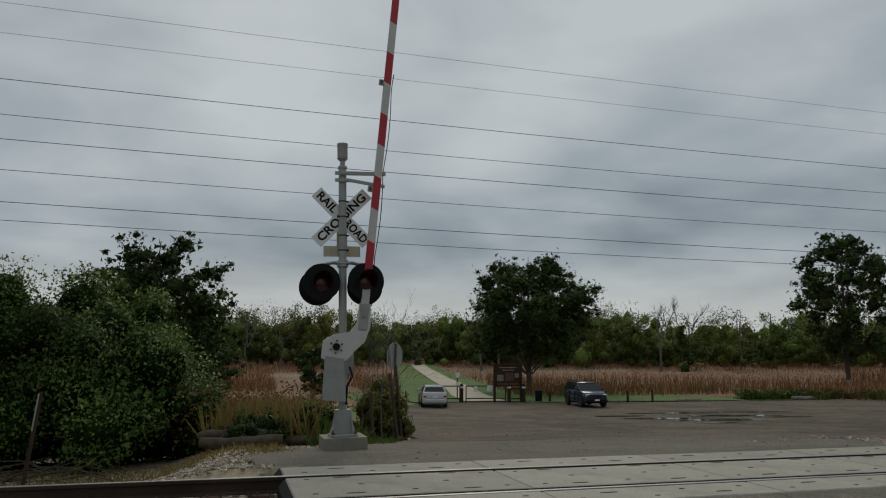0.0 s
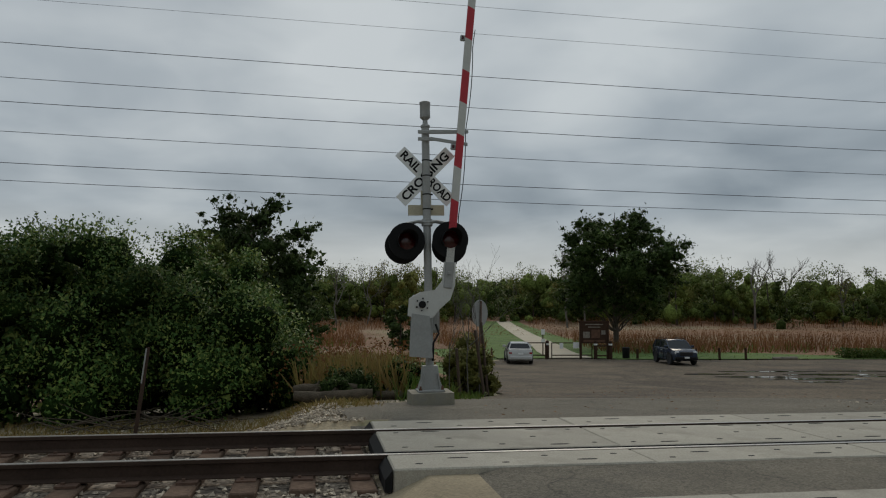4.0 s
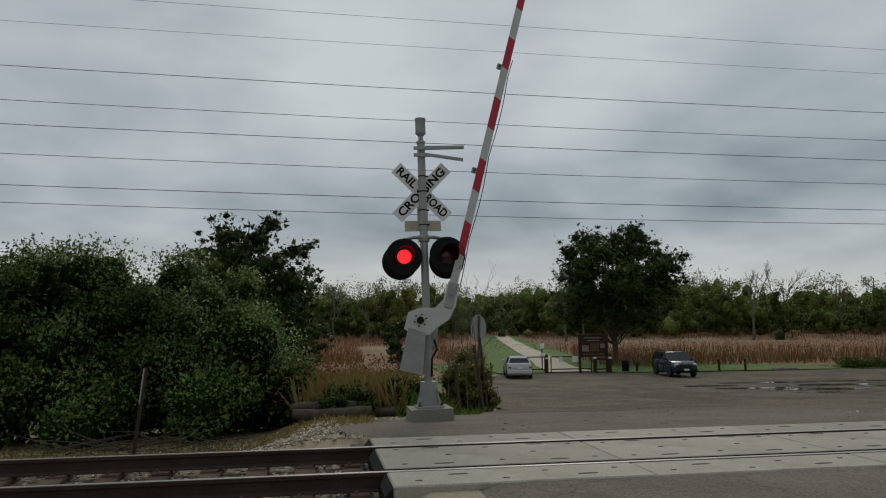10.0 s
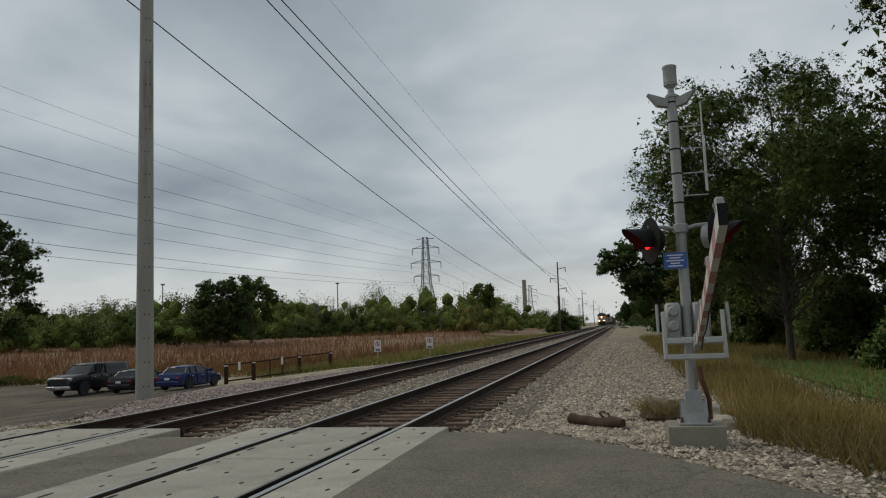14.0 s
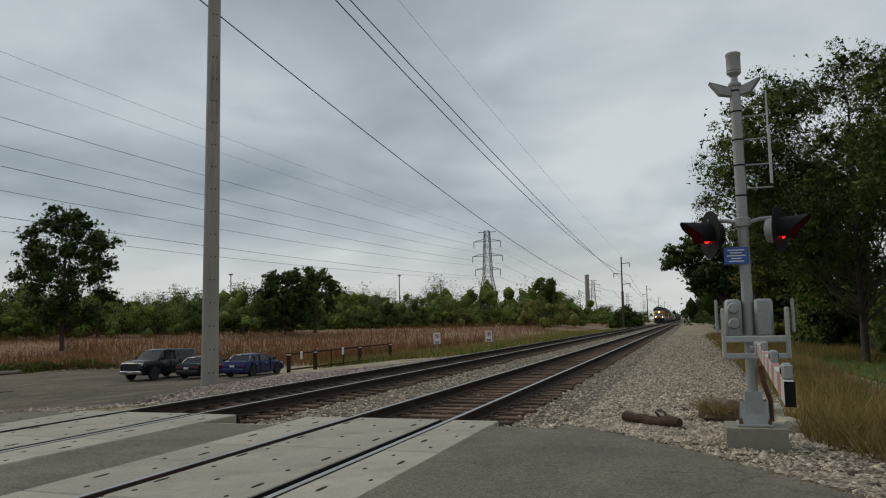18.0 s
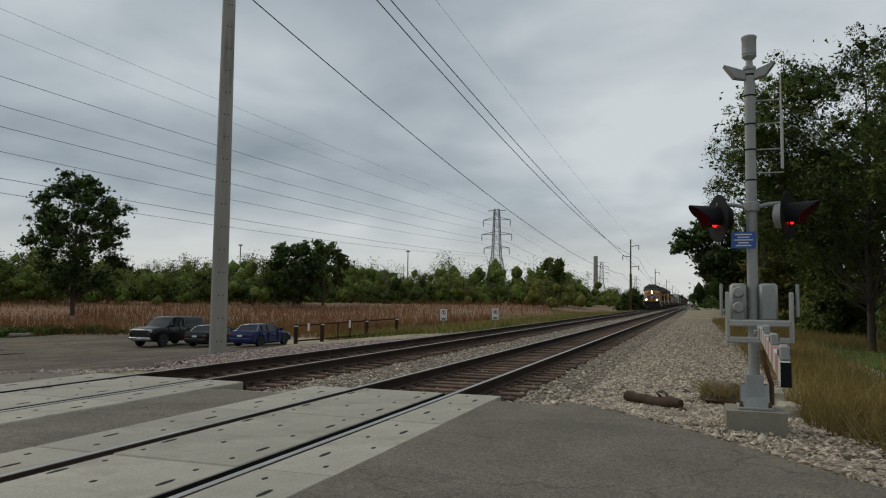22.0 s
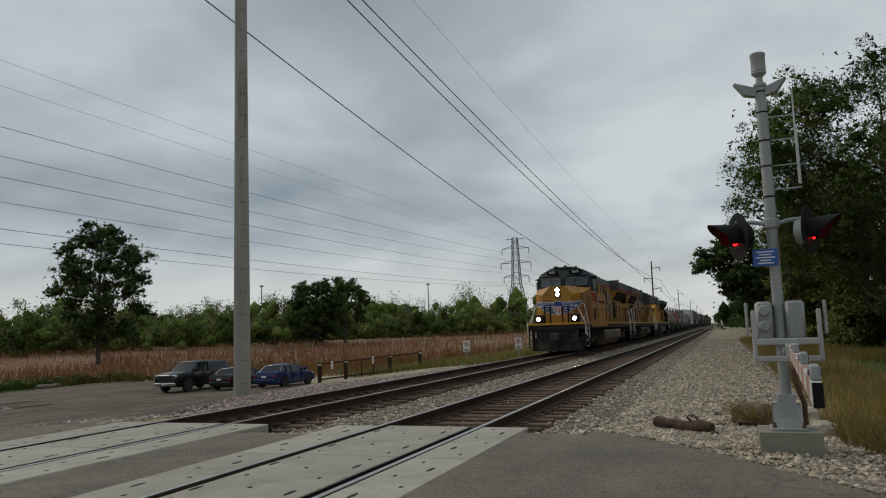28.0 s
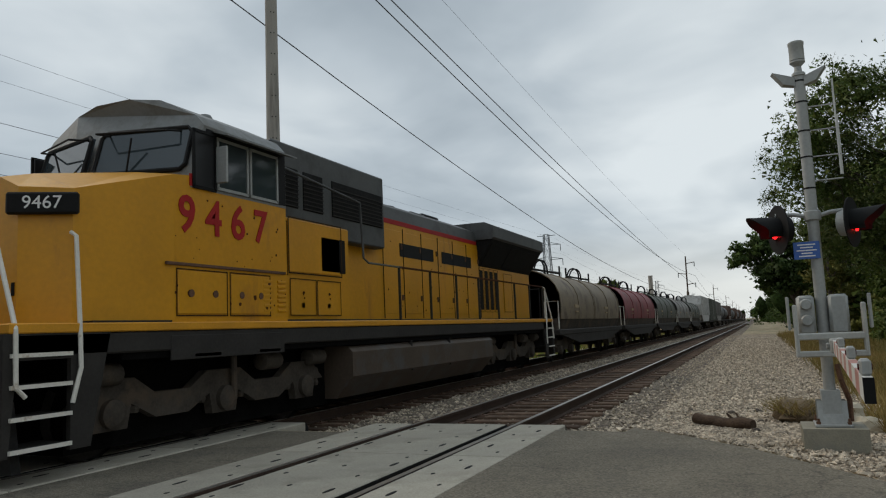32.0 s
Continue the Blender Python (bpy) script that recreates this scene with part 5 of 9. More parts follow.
# thick shrubs beside the far track and the tree behind them
shrub(-3.0, 17.6, 2.6, 2.2, 4.1, M["leaf_bush"], 80000, 0.045, 11, "dense dark green shrub with yellowish top leaves")
shrub(-5.7, 17.4, 2.6, 2.2, 4.35, M["leaf_bush"], 70000, 0.045, 12, "dense broad dark green shrub")
shrub(-9.4, 17.0, 2.8, 2.3, 4.15, M["leaf_bush"], 56000, 0.05, 13, "dense low dark green shrub")
shrub(-16.0, 18.0, 3.4, 2.6, 3.5, M["leaf_bush"], 18000, 0.08, 14, "dense dark green shrub at the field's edge")
shrub(-1.2, 18.6, 1.3, 1.3, 2.7, M["leaf_bush"], 14000, 0.05, 15, "dark green shrub on the edge of the weeds")
tree("tree", "dark broad-leaved tree behind the shrubs", -2.4, 27.5, 7.5, 3.3, 0.6, M["leaf_dark"], 52000, 0.06, 21, lobes=40, group="trees by the shrubs")
tree("tree", "greener slim tree behind the shrubs", -3.4, 24, 5.7, 1.3, 1.0, M["leaf_far"], 14000, 0.06, 22, group="trees by the shrubs")
tree("tree", "small dark tree in the brown field", 5.8, 52, 4.0, 1.4, 0.6, M["leaf_dark"], 7000, 0.09, 23, lobes=14)
# single trees on the field
tree("tree", "dark broad-leaved tree beside the notice board", 27.0, 64.2, 13.3, 7.2, 2.8, M["leaf_dark"], 60000, 0.11, 31, trunk_r=0.27, group="field trees", lobes=40)
tree("tree", "airy broad-leaved tree standing in the brown field", 71.5, 72.2, 18.6, 7.2, 2.2, M["leaf_dark"], 52000, 0.14, 32, trunk_r=0.3, tuft=0.34, narrow=0.8, group="field trees", lobes=44)
tree("tree", "round dark tree in the brown field", 112.9, 65.9, 12.0, 6.0, 1.0, M["leaf_dark"], 30000, 0.2, 33, trunk_r=0.26, group="field trees", lobes=24)
tree("tree", "paler tree behind the round dark one", 121, 64.5, 12.8, 5.2, 3.0, M["leaf_wood"], 14000, 0.22, 34, tuft=0.36, group="field trees", lobes=20)
tree("tree", "tall slender tree among the far woods", 200, 37, 13.5, 4.8, 3.0, M["leaf_far"], 12000, 0.32, 35, tuft=0.34, group="field trees", lobes=22)

# woods on the near side of the railway
R_T = [(34, -6.6, 13.4, 6.3, 3.2, "leaf_wood", 165000, 0.062, 41), (27, -14.6, 16.6, 6.2, 3.0, "leaf_wood", 80000, 0.075, 42), (45, -9.2, 13, 5.4, 1.6, "leaf_wood", 40000, 0.11, 43), (60, -8.0, 13.0, 5.2, 1.4, "leaf_wood", 30000, 0.14, 44),
       (40, -17, 17, 6.5, 2, "leaf_wood", 24000, 0.16, 45), (24, -23, 17, 7, 2, "leaf_wood", 24000, 0.15, 46), (78, -8.5, 13.5, 5.2, 1.2, "leaf_wood", 20000, 0.18, 47), (100, -9.5, 14.5, 6, 1.2, "leaf_dark", 16000, 0.24, 48),
       (125, -10.5, 15, 6, 1.2, "leaf_dark", 10000, 0.38, 49), (155, -11.5, 15, 6, 1.2, "leaf_wood", 8000, 0.45, 50), (14, -24, 15, 6, 2.5, "leaf_yellow", 20000, 0.11, 51), (33, -14, 9, 4.5, 0.6, "leaf_wood", 26000, 0.11, 52)]
for x, y, h, sr, b, m, n, ls, sd in R_T:
    tree("tree", "tall broad-leaved tree along the railway", x, y, h, sr, b, M[m], n, ls, sd, tuft=0.34 if sd == 41 else 0.42, droop=0.35 if sd in (41, 42) else 0.2, group="trees along the railway", lobes=58 if sd == 41 else 30, slim=0.4, trunk_r=0.16 if sd == 41 else None, inner=0.2 if sd == 41 else 0.42)
tree("tree", "tall yellow-green tree reaching over the grass", 19.5, -9.2, 13.5, 4.0, 4.6, M["leaf_wood"], 60000, 0.055, 57, group="trees along the railway", lobes=34, trunk_r=0.2, inner=0.3)
tree("tree", "yellowing small tree at the foot of the woods", 57, -4.6, 8.2, 2.3, 0.8, M["leaf_yellow"], 16000, 0.1, 56, group="trees along the railway", lobes=22)
tree("tree", "leaning dark tree hanging over the tracks", 74, -4.6, 10.1, 4.1, 3.4, M["leaf_dark"], 34000, 0.13, 55, group="trees along the railway", lobes=24, lean=(0.0, 0.42), trunk_r=0.22)
k = 0
for x, y, w, h, m in ((18.5, -13.5, 2.6, 3.6, "leaf_wood"), (22, -9.8, 2.3, 2.6, "leaf_wood"), (29, -10.5, 2.8, 3.4, "leaf_bush"), (38, -10, 2.8, 4.0, "leaf_wood"), (50, -8.3, 2.6, 3.6, "leaf_wood"), (70, -7.8, 3.0, 4.6, "leaf_yellow"), (55, -9, 3, 4.2, "leaf_yellow"),
                      (90, -8.2, 3.6, 5.0, "leaf_wood"), (112, -8.6, 4, 6.0, "leaf_dark"), (140, -9.5, 5, 6.5, "leaf_wood")):
    k += 1
    shrub(x, y, w, w * 0.8, h, M[m], int(12000 if x < 60 else 6000), 0.06 + x * 0.0014, 60 + k, "leafy shrub at the foot of the woods", "shrubs by the woods")


# far woods: crowns of many leaf clumps behind the field
def woods(name, spots, material, leaves, size, seed, label, k=15):
    r = np.random.RandomState(seed)
    all_c, all_n, mass, radii, core = [], [], [], [], []
    g = Geo()
    for x, y, h, w in spots:
        z0 = gz(x, y)
        lump = r.normal(size=(k, 3))
        lump /= np.linalg.norm(lump, axis=1)[:, None]
        lump *= r.uniform(0.4, 1.0, (k, 1)) * np.array([w * 0.85, w * 0.85, h * 0.36])
        lump += np.array([x, y, z0 + h * 0.54])
        low = np.array([x, y, z0]) + np.stack([r.normal(size=k // 3) * w * 0.8, r.normal(size=k // 3) * w * 0.8, r.rand(k // 3) * h * 0.35], 1)
        both = np.concatenate([lump, low])
        rad = r.uniform(0.2, 0.42, len(both)) * w
        mass.append(both)
        core.append(both[:, 2] < z0 + h * 0.66)
        radii.append(np.stack([rad, rad, rad * r.uniform(0.8, 1.3, len(both))], 1))
        pick = r.randint(0, len(both), leaves)
        off = np.clip(r.normal(size=(leaves, 3)), -1.7, 1.7)
        all_c.append(both[pick] + off * radii[-1][pick] * 0.55)
        all_n.append(off * 0.6 + (both[pick] - np.array([x, y, z0 + h * 0.4])) / np.array([w, w, h * 0.4]) * 0.6 + np.array([0, 0, 0.4]))
        if r.rand() < 0.6:
            g.tube([(x, y, z0), (x + r.uniform(-0.6, 0.6), y, z0 + h * 0.8)], [0.2, 0.06], 4)
    c = np.concatenate(all_c)
    ob = tagged(new(name, quads(name, leaf_quads(c, size, r), material, np.concatenate(all_n))), label, "woods", kind="stuff")
    core = np.concatenate(core)
    inner_mass(np.concatenate(mass)[core][::2], np.concatenate(radii)[core][::2] * 0.8, material, ob, r, 1, 0.3)
    if g.v:
        part("trunk_row", g, M["bark"], ob)
    return ob


r = np.random.RandomState(77)
rows = {"a": [], "b": [], "c": [], "d": []}
for i in range(270):
    az = radians(r.uniform(-46, 89))
    d = r.uniform(118, 165)
    if az > radians(40):
        d *= 1.12
    if az > radians(60):
        d *= 1.25
    x, y = d * math.sin(az), d * math.cos(az)
    if y < 27 or (27 < x < 36 and y < 140):
        continue
    if abs(az - radians(75.2)) < radians(2.2) and d < 245:
        continue
    low = az > radians(40)
    rows["abcd"[min(3, i % 5) if i % 5 < 4 else 1]].append((x, y, r.uniform(7.0, 10.6) if low else r.uniform(8.4, 11.8), r.uniform(2.6, 4.4)))
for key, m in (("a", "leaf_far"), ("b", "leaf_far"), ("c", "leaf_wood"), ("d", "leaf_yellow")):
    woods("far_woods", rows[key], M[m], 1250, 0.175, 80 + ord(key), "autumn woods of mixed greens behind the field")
back = []
for i in range(150):
    az = radians(r.uniform(-48, 84))
    d = r.uniform(190, 300)
    back.append((d * math.sin(az), d * math.cos(az), r.uniform(15, 20) * (0.82 if az > radians(40) else 1.0), r.uniform(5, 8)))
back += [(d * math.sin(radians(a)), d * math.cos(radians(a)), h, 5.5) for a, d, h in ((71.5, 252, 10.5), (72.6, 262, 12), (73.6, 258, 10), (74.5, 270, 11.5), (75.3, 260, 10.5), (76.2, 268, 12), (77.1, 256, 9.5), (78.0, 262, 10.5), (74.0, 250, 7), (75.8, 252, 7), (77.6, 250, 6.5))]
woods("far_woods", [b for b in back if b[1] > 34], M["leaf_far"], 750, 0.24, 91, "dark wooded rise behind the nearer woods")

rr = np.random.RandomState(30)
under = []
for i in range(230):
    az, d = radians(-46 + 132 * (i + rr.rand()) / 230), rr.uniform(128, 150)
    d *= 1.0 if az < radians(40) else (1.12 if az < radians(60) else 1.4)
    if d * math.cos(az) > 34 and abs(az - radians(75.2)) > radians(1.8):
        under.append((d * math.sin(az), d * math.cos(az), rr.uniform(3.2, 5.6), rr.uniform(2.4, 3.6)))
woods("far_woods", under, M["leaf_wood"], 450, 0.18, 94, "dark green undergrowth at the foot of the woods", 10)
rr = np.random.RandomState(33)
thicket = []
for i in range(190):
    az, d = radians(-46 + 130 * (i + rr.rand()) / 190), rr.uniform(168, 182)
    d *= 1.0 if az < radians(40) else (1.12 if az < radians(60) else 1.36)
    if d * math.cos(az) > 34:
        thicket.append((d * math.sin(az), d * math.cos(az), rr.uniform(8.5, 10.5) * (0.9 if az > radians(40) else 1.0), rr.uniform(3.8, 5.2)))
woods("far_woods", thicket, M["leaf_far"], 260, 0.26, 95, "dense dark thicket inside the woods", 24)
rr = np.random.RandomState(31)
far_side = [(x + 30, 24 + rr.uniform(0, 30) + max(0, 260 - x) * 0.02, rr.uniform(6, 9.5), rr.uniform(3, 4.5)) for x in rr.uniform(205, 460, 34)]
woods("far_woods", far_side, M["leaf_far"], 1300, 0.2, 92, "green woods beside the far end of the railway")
near_side = [(x, -5.2 - rr.uniform(0, 7) + max(0, x - 150) * 0.006, rr.uniform(10, 14), rr.uniform(3, 4.6)) for x in rr.uniform(95, 520, 44)]
woods("far_woods", near_side, M["leaf_dark"], 1200, 0.2, 93, "dark woods along the near side of the railway")
shrub(196, 15.5, 4.5, 4.0, 5.2, M["leaf_wood"], 5000, 0.28, 90, "round green shrub beside the far track", "shrubs by the railway")


def bare_tree(x, y, h, seed, group="bare trees", thick=0.014):
    r = np.random.RandomState(seed)
    top = thing("bare_tree", "leafless pale grey tree with fine twigs", "tree", pose(x, y, gz(x, y)), group)
    g = Geo()

    def grow(a, d, l, rad, depth):
        b = a + d * l
        g.tube([tuple(a), tuple((a + b) / 2 + r.normal(size=3) * l * 0.05), tuple(b)], [rad, rad * 0.8, rad * 0.6], 4)
        if depth:
            for _ in range(3):
                e = d + r.normal(size=3) * 0.42
                e[2] = abs(e[2]) + 0.25
                grow(a + d * l * r.uniform(0.55, 1), e / np.linalg.norm(e), l * r.uniform(0.5, 0.72), rad * 0.55, depth - 1)

    grow(np.zeros(3), np.array((0, 0, 1.0)), h * 0.42, h * thick, 4)
    part("branch_crown", g, M["twig"], top)
    return top


for k, (az, d, h) in enumerate(((-3.5, 112, 12.5), (-1.2, 118, 12), (-5.5, 120, 11), (14.2, 112, 13), (15.5, 118, 12), (27.5, 116, 13.5), (29.3, 122, 12), (33, 125, 11), (70, 200, 12), (62, 190, 12))):
    a = radians(az + 5 if d > 60 else az)
    bare_tree(d * math.sin(a), d * math.cos(a), h, 100 + k)


# ---- tall grass ----
def blades(name, x, y, h, w, material, seed, label, lift=-0.05, lean=0.25, category="grass"):
    """Upright tapering blades."""
    r = np.random.RandomState(seed)
    n = len(x)
    z = ground_z(x, y) + lift
    a = r.uniform(0, np.pi, n)
    hh = h * r.uniform(0.55, 1.2, n)
    ww = w * r.uniform(0.6, 1.4, n)
    dx, dy = np.cos(a) * ww, np.sin(a) * ww
    lx, ly = r.normal(size=n) * lean * hh, r.normal(size=n) * lean * hh
    p = np.stack([np.stack([x - dx, y - dy, z], 1), np.stack([x + dx, y + dy, z], 1), np.stack([x + dx * 0.35 + lx, y + dy * 0.35 + ly, z + hh], 1), np.stack([x - dx * 0.35 + lx, y - dy * 0.35 + ly, z + hh], 1)], 1)
    return tagged(new(name, quads(name, p, material)), label, category, kind="stuff")


r = np.random.RandomState(8)


def field_spots(n, near):
    az = np.radians(r.uniform(-46, 86, n))
    d = 47 + (90 if not near else 30) * r.rand(n) ** (1.3 if not near else 1.6)
    d = np.where(az > np.radians(62), d * np.interp(np.degrees(az), [62, 86], [0.95, 1.5]), d)
    x, y = d * np.sin(az), d * np.cos(az)
    keep = ~inside(lot)(x, y) & (y > 15.5)
    mid = np.interp(y, [51, 70, 88, 126], [18, 22, 25, 32])
    keep &= ~((x > 9) & (x < 24) & (y < 62)) & ~((x - mid > -6) & (x - mid < 3.5) & (y < 128)) & ~((x > 20) & (x < 44) & (y < 56))
    keep &= ~((x < 12) & (x > 2.5) & (y < 100) & (x > 3 + (y - 20) * 0.03)) & ~((x > 30) & (x < 52) & (y < 30))
    a, d = np.degrees(np.arctan2(x, y)), np.hypot(x, y)
    keep &= ~((x > 44) & (y < 24 + 3 * np.sin(x * 0.13) + (x - 44) * 0.03))
    keep &= ~((d > 91) & (d < 118) & (a > 10) & (a < 45)) & ~((d < 67) & (a < 8))
    return x[keep], y[keep]


x, y = field_spots(62000, False)
blades("prairie_grass", x, y, 1.1, 0.03, M["blade_brown"], 1, "tall rusty brown prairie grass", lean=0.25)
x, y = field_spots(42000, True)
blades("prairie_grass", x, y, 1.0, 0.02, M["blade_brown"], 2, "tall rusty brown prairie grass at the car park's edge", lean=0.28)
x, y = field_spots(9000, True)
blades("field_weeds", x, y, 0.7, 0.06, M["blade_green"], 3, "green and straw weeds along the field's edge", lean=0.3)
sheet("field_floor", spread(-400, 600, -60, 160, 3.0, 1.4), spread(15.0, 500, 20, 150, 3.0, 1.4), M["field"], 0.04,
      keep=lambda x, y: ~inside([(-6, 0), (3, 22), (9, 46), (12, 52), (26, 55), (52, 52), (56, 30), (50, 20), (400, 12), (400, 0)])(x, y) & (y > 24) & ~((x > 6) & (x < 60) & (y < 46)) & ~((x < 30) & (x > 9) & (y < 64)),
      label="brown grassland under the tall grass")
x, y = 46 + 110 * r.rand(15000) ** 1.4, r.uniform(12.6, 30, 15000)
k = (y < 25 + 3 * np.sin(x * 0.13) + (x - 44) * 0.03) & ~inside(lot)(x, y)
blades("verge_weeds", x[k][::2], y[k][::2], 0.4, 0.03, M["blade_green"], 31, "green weeds on the verge beside the far track", lean=0.4)
blades("verge_weeds", x[k][1::2], y[k][1::2], 0.5, 0.028, M["blade_straw"], 32, "straw-coloured weeds on the verge beside the far track", lean=0.35)
# mown straw strip through the tall grass, and green weeds at the car park's edge
a, d = np.radians(r.uniform(8, 47, 9000)), r.uniform(90, 119, 9000)
blades("mown_grass", d * np.sin(a), d * np.cos(a), 0.16, 0.09, M["blade_brown"], 21, "mown straw-coloured strip through the tall grass", lean=0.8)
x, y = r.uniform(-22, 6, 12000), r.uniform(36, 66, 12000)
k = x < 3 + (y - 40) * 0.05
blades("mown_grass", x[k], y[k], 0.22, 0.05, M["blade_brown"], 22, "short straw-coloured grass before the tall grass", lean=0.8)
x = r.uniform(39, 50, 5000)
y = np.interp(x, [38, 48, 50], [49.6, 48.4, 44]) + np.abs(r.normal(size=5000)) * 0.9
c = np.stack([x, y, ground_z(x, y) + r.rand(5000) * (0.35 + 0.4 * np.abs(np.sin(x * 1.7)))], 1)
tagged(new("edge_weeds", quads("edge_weeds", leaf_quads(c, 0.11, r), M["leaf_wood"])), "dark green weeds along the car park's edge", "weeds", kind="stuff")
# weeds behind the far signal
x, y = r.uniform(-0.3, 6.2, 12000), r.uniform(15.5, 40, 12000)
k = (x < 2.2 + (y - 14) * 0.13 - 0.4) & ~((x > -0.5) & (y < 14.6))
blades("weeds", x[k], y[k], 0.95, 0.022, M["blade_straw"], 5, "tall straw-coloured weeds behind the signal", lean=0.25)
x, y = r.uniform(1.6, 5.5, 4000), r.uniform(14.2, 30, 4000)
k = (x < 2.6 + (y - 14) * 0.13)
blades("weeds", x[k], y[k], 0.45, 0.018, M["blade_green"], 6, "green weeds beside the road", lean=0.35)
x, y = r.uniform(1.8, 5.2, 2500), r.uniform(13.6, 22, 2500)
k = (x < 3.2 + (y - 14) * 0.2) & (x > 2.0 + (y - 14) * 0.1)
blades("verge_grass", x[k], y[k], 0.16, 0.012, M["blade_green"], 16, "short green grass at the road's edge", lean=0.4)
# brown seed heads of the tall weeds
x, y = r.uniform(-1, 4.5, 2600), r.uniform(15.5, 26, 2600)
k = x < 2.4 + (y - 14) * 0.12
c = np.stack([x, y, ground_z(x, y) + r.uniform(0.3, 1.35, len(x))], 1)[k]
tagged(new("seed_heads", quads("seed_heads", leaf_quads(c, 0.05, r), M["blade_brown"])), "brown dry seed heads of tall weeds", "weeds", kind="stuff")
# thin dry grass before the shrubs
x, y = r.uniform(-14, 1, 9000), r.uniform(11.6, 16, 9000)
blades("dry_grass", x, y, 0.12, 0.012, M["blade_straw"], 7, "thin dry grass before the shrubs", lean=0.6)
# straw and green grass right of the near signal
x, y = 11.8 + 60 * r.rand(52000) ** 1.7, r.uniform(-9, -1.0, 52000)
k = y < np.interp(x, [11, 14, 20, 40, 75], [-2.0, -1.9, -1.7, -1.6, -1.6]) + r.uniform(-0.4, 0.4, len(x))
k &= (y > np.interp(x, [12, 20, 40], [-3.0, -3.6, -4.5])) | (r.rand(len(x)) < 0.05) | ((x > 34) & (r.rand(len(x)) < 0.4))
blades("dry_grass", x[k], y[k], 0.42, 0.013, M["blade_straw"], 9, "knee-high straw-coloured grass beside the ballast", lean=0.35)
x, y = r.uniform(8.5, 14, 8000), r.uniform(-5.5, -1.4, 8000)
k = y < -1.3 - (11.5 - x) * 0.4
blades("dry_grass", x[k], y[k], 0.35, 0.011, M["blade_straw"], 10, "straw-coloured grass round the signal's foot", lean=0.45)
patch("lawn_strip", [(21, 49.7), (46, 48.4), (47, 55.5), (30, 57.5), (21, 56)], 2.0, M["grass_green"], 0.016, "green mown grass between the car park and the field", "lawn")
patch("lawn_strip", [(12, -5.0), (70, -3.6), (70, -7), (24, -9), (16, -14), (8, -20), (6, -12), (8, -6.5)], 2.0, M["grass_green"], 0.012, "green mown grass strip before the woods", "lawn")
x, y = 11 + 40 * r.rand(20000) ** 1.5, r.uniform(-14, -3.6, 20000)
blades("grass", x, y, 0.14, 0.012, M["blade_green"], 12, "short green grass before the woods", lean=0.5)
x, y = r.uniform(3, 42, 14000), r.uniform(44, 100, 14000)
k = inside([(3.4, 18), (6, 30), (9.5, 46), (12.6, 51), (12.6, 62), (12.4, 90), (9, 110), (5, 90), (2.5, 60), (2.0, 30)])(x, y) | inside([(19.6, 51.4), (22, 49.5), (44, 48.4), (45, 55), (34, 58), (29, 64), (27.6, 75), (23.6, 70), (21.2, 60)])(x, y) | inside([(12.6, 50.8), (16.4, 51.0), (18.2, 60), (20.6, 70), (23.8, 88), (19.4, 88), (15.8, 70), (13.4, 60)])(x, y)
blades("grass", x[k], y[k], 0.14, 0.03, M["blade_green"], 13, "green grass round the footpath", lean=0.5)


# ---- train ----
M["yellow_old"] = mat("yellow_old", (0.44, 0.20, 0.016), 0.5, var=0.18, scale=0.8, fine=14, bump=0.05, tint=(0.2, 0.082, 0.028), tint_at=0.55, tint_scale=0.7, streak=0.35)
M["yellow_pale"] = mat("yellow_pale", (0.38, 0.19, 0.032), 0.55, var=0.16, scale=0.9, fine=14, bump=0.05, tint=(0.24, 0.115, 0.034), tint_at=0.57, tint_scale=0.8, streak=0.35)
M["yellow_new"] = mat("yellow_new", (0.54, 0.245, 0.003), 0.42, var=0.12, scale=1.0, fine=16, bump=0.04, tint=(0.36, 0.15, 0.015), tint_at=0.66, tint_scale=1.6, streak=0.35)
M["sill_yellow"] = mat("sill_yellow", (0.58, 0.26, 0.01), 0.5, var=0.15, scale=2, bump=0.03)
M["loco_grey"] = mat("loco_grey", (0.06, 0.062, 0.06), 0.6, var=0.2, scale=1.5, fine=20, bump=0.05, tint=(0.035, 0.034, 0.031), tint_at=0.57, tint_scale=1)
M["loco_grey_light"] = mat("loco_grey_light", (0.19, 0.195, 0.19), 0.6, var=0.15, scale=1.5, fine=20, bump=0.05, tint=(0.12, 0.115, 0.1), tint_at=0.6)
M["sill_grey"] = mat("sill_grey", (0.03, 0.027, 0.024), 0.75, spec=0.25, var=0.25, scale=2, fine=25, bump=0.15)
M["truck"] = mat("truck", (0.058, 0.048, 0.038), 0.8, spec=0.25, var=0.35, scale=3, fine=25, bump=0.25, tint=(0.09, 0.066, 0.046), tint_at=0.58, tint_scale=2)
M["tank_brown"] = mat("tank_brown", (0.13, 0.085, 0.052), 0.55, var=0.25, scale=1.2, fine=20, bump=0.1, tint=(0.07, 0.06, 0.05), tint_at=0.56, tint_scale=0.9)
M["tank_grey"] = mat("tank_grey", (0.075, 0.055, 0.04), 0.6, spec=0.3, var=0.2, scale=1.4, fine=20, bump=0.1, tint=(0.08, 0.075, 0.07), tint_at=0.57)
M["loco_red"] = mat("loco_red", (0.32, 0.012, 0.012), 0.6, spec=0.25, var=0.15, scale=4, bump=0.02)
M["loco_blue"] = mat("loco_blue", (0.02, 0.045, 0.20), 0.5, var=0.12, scale=4, bump=0.02)
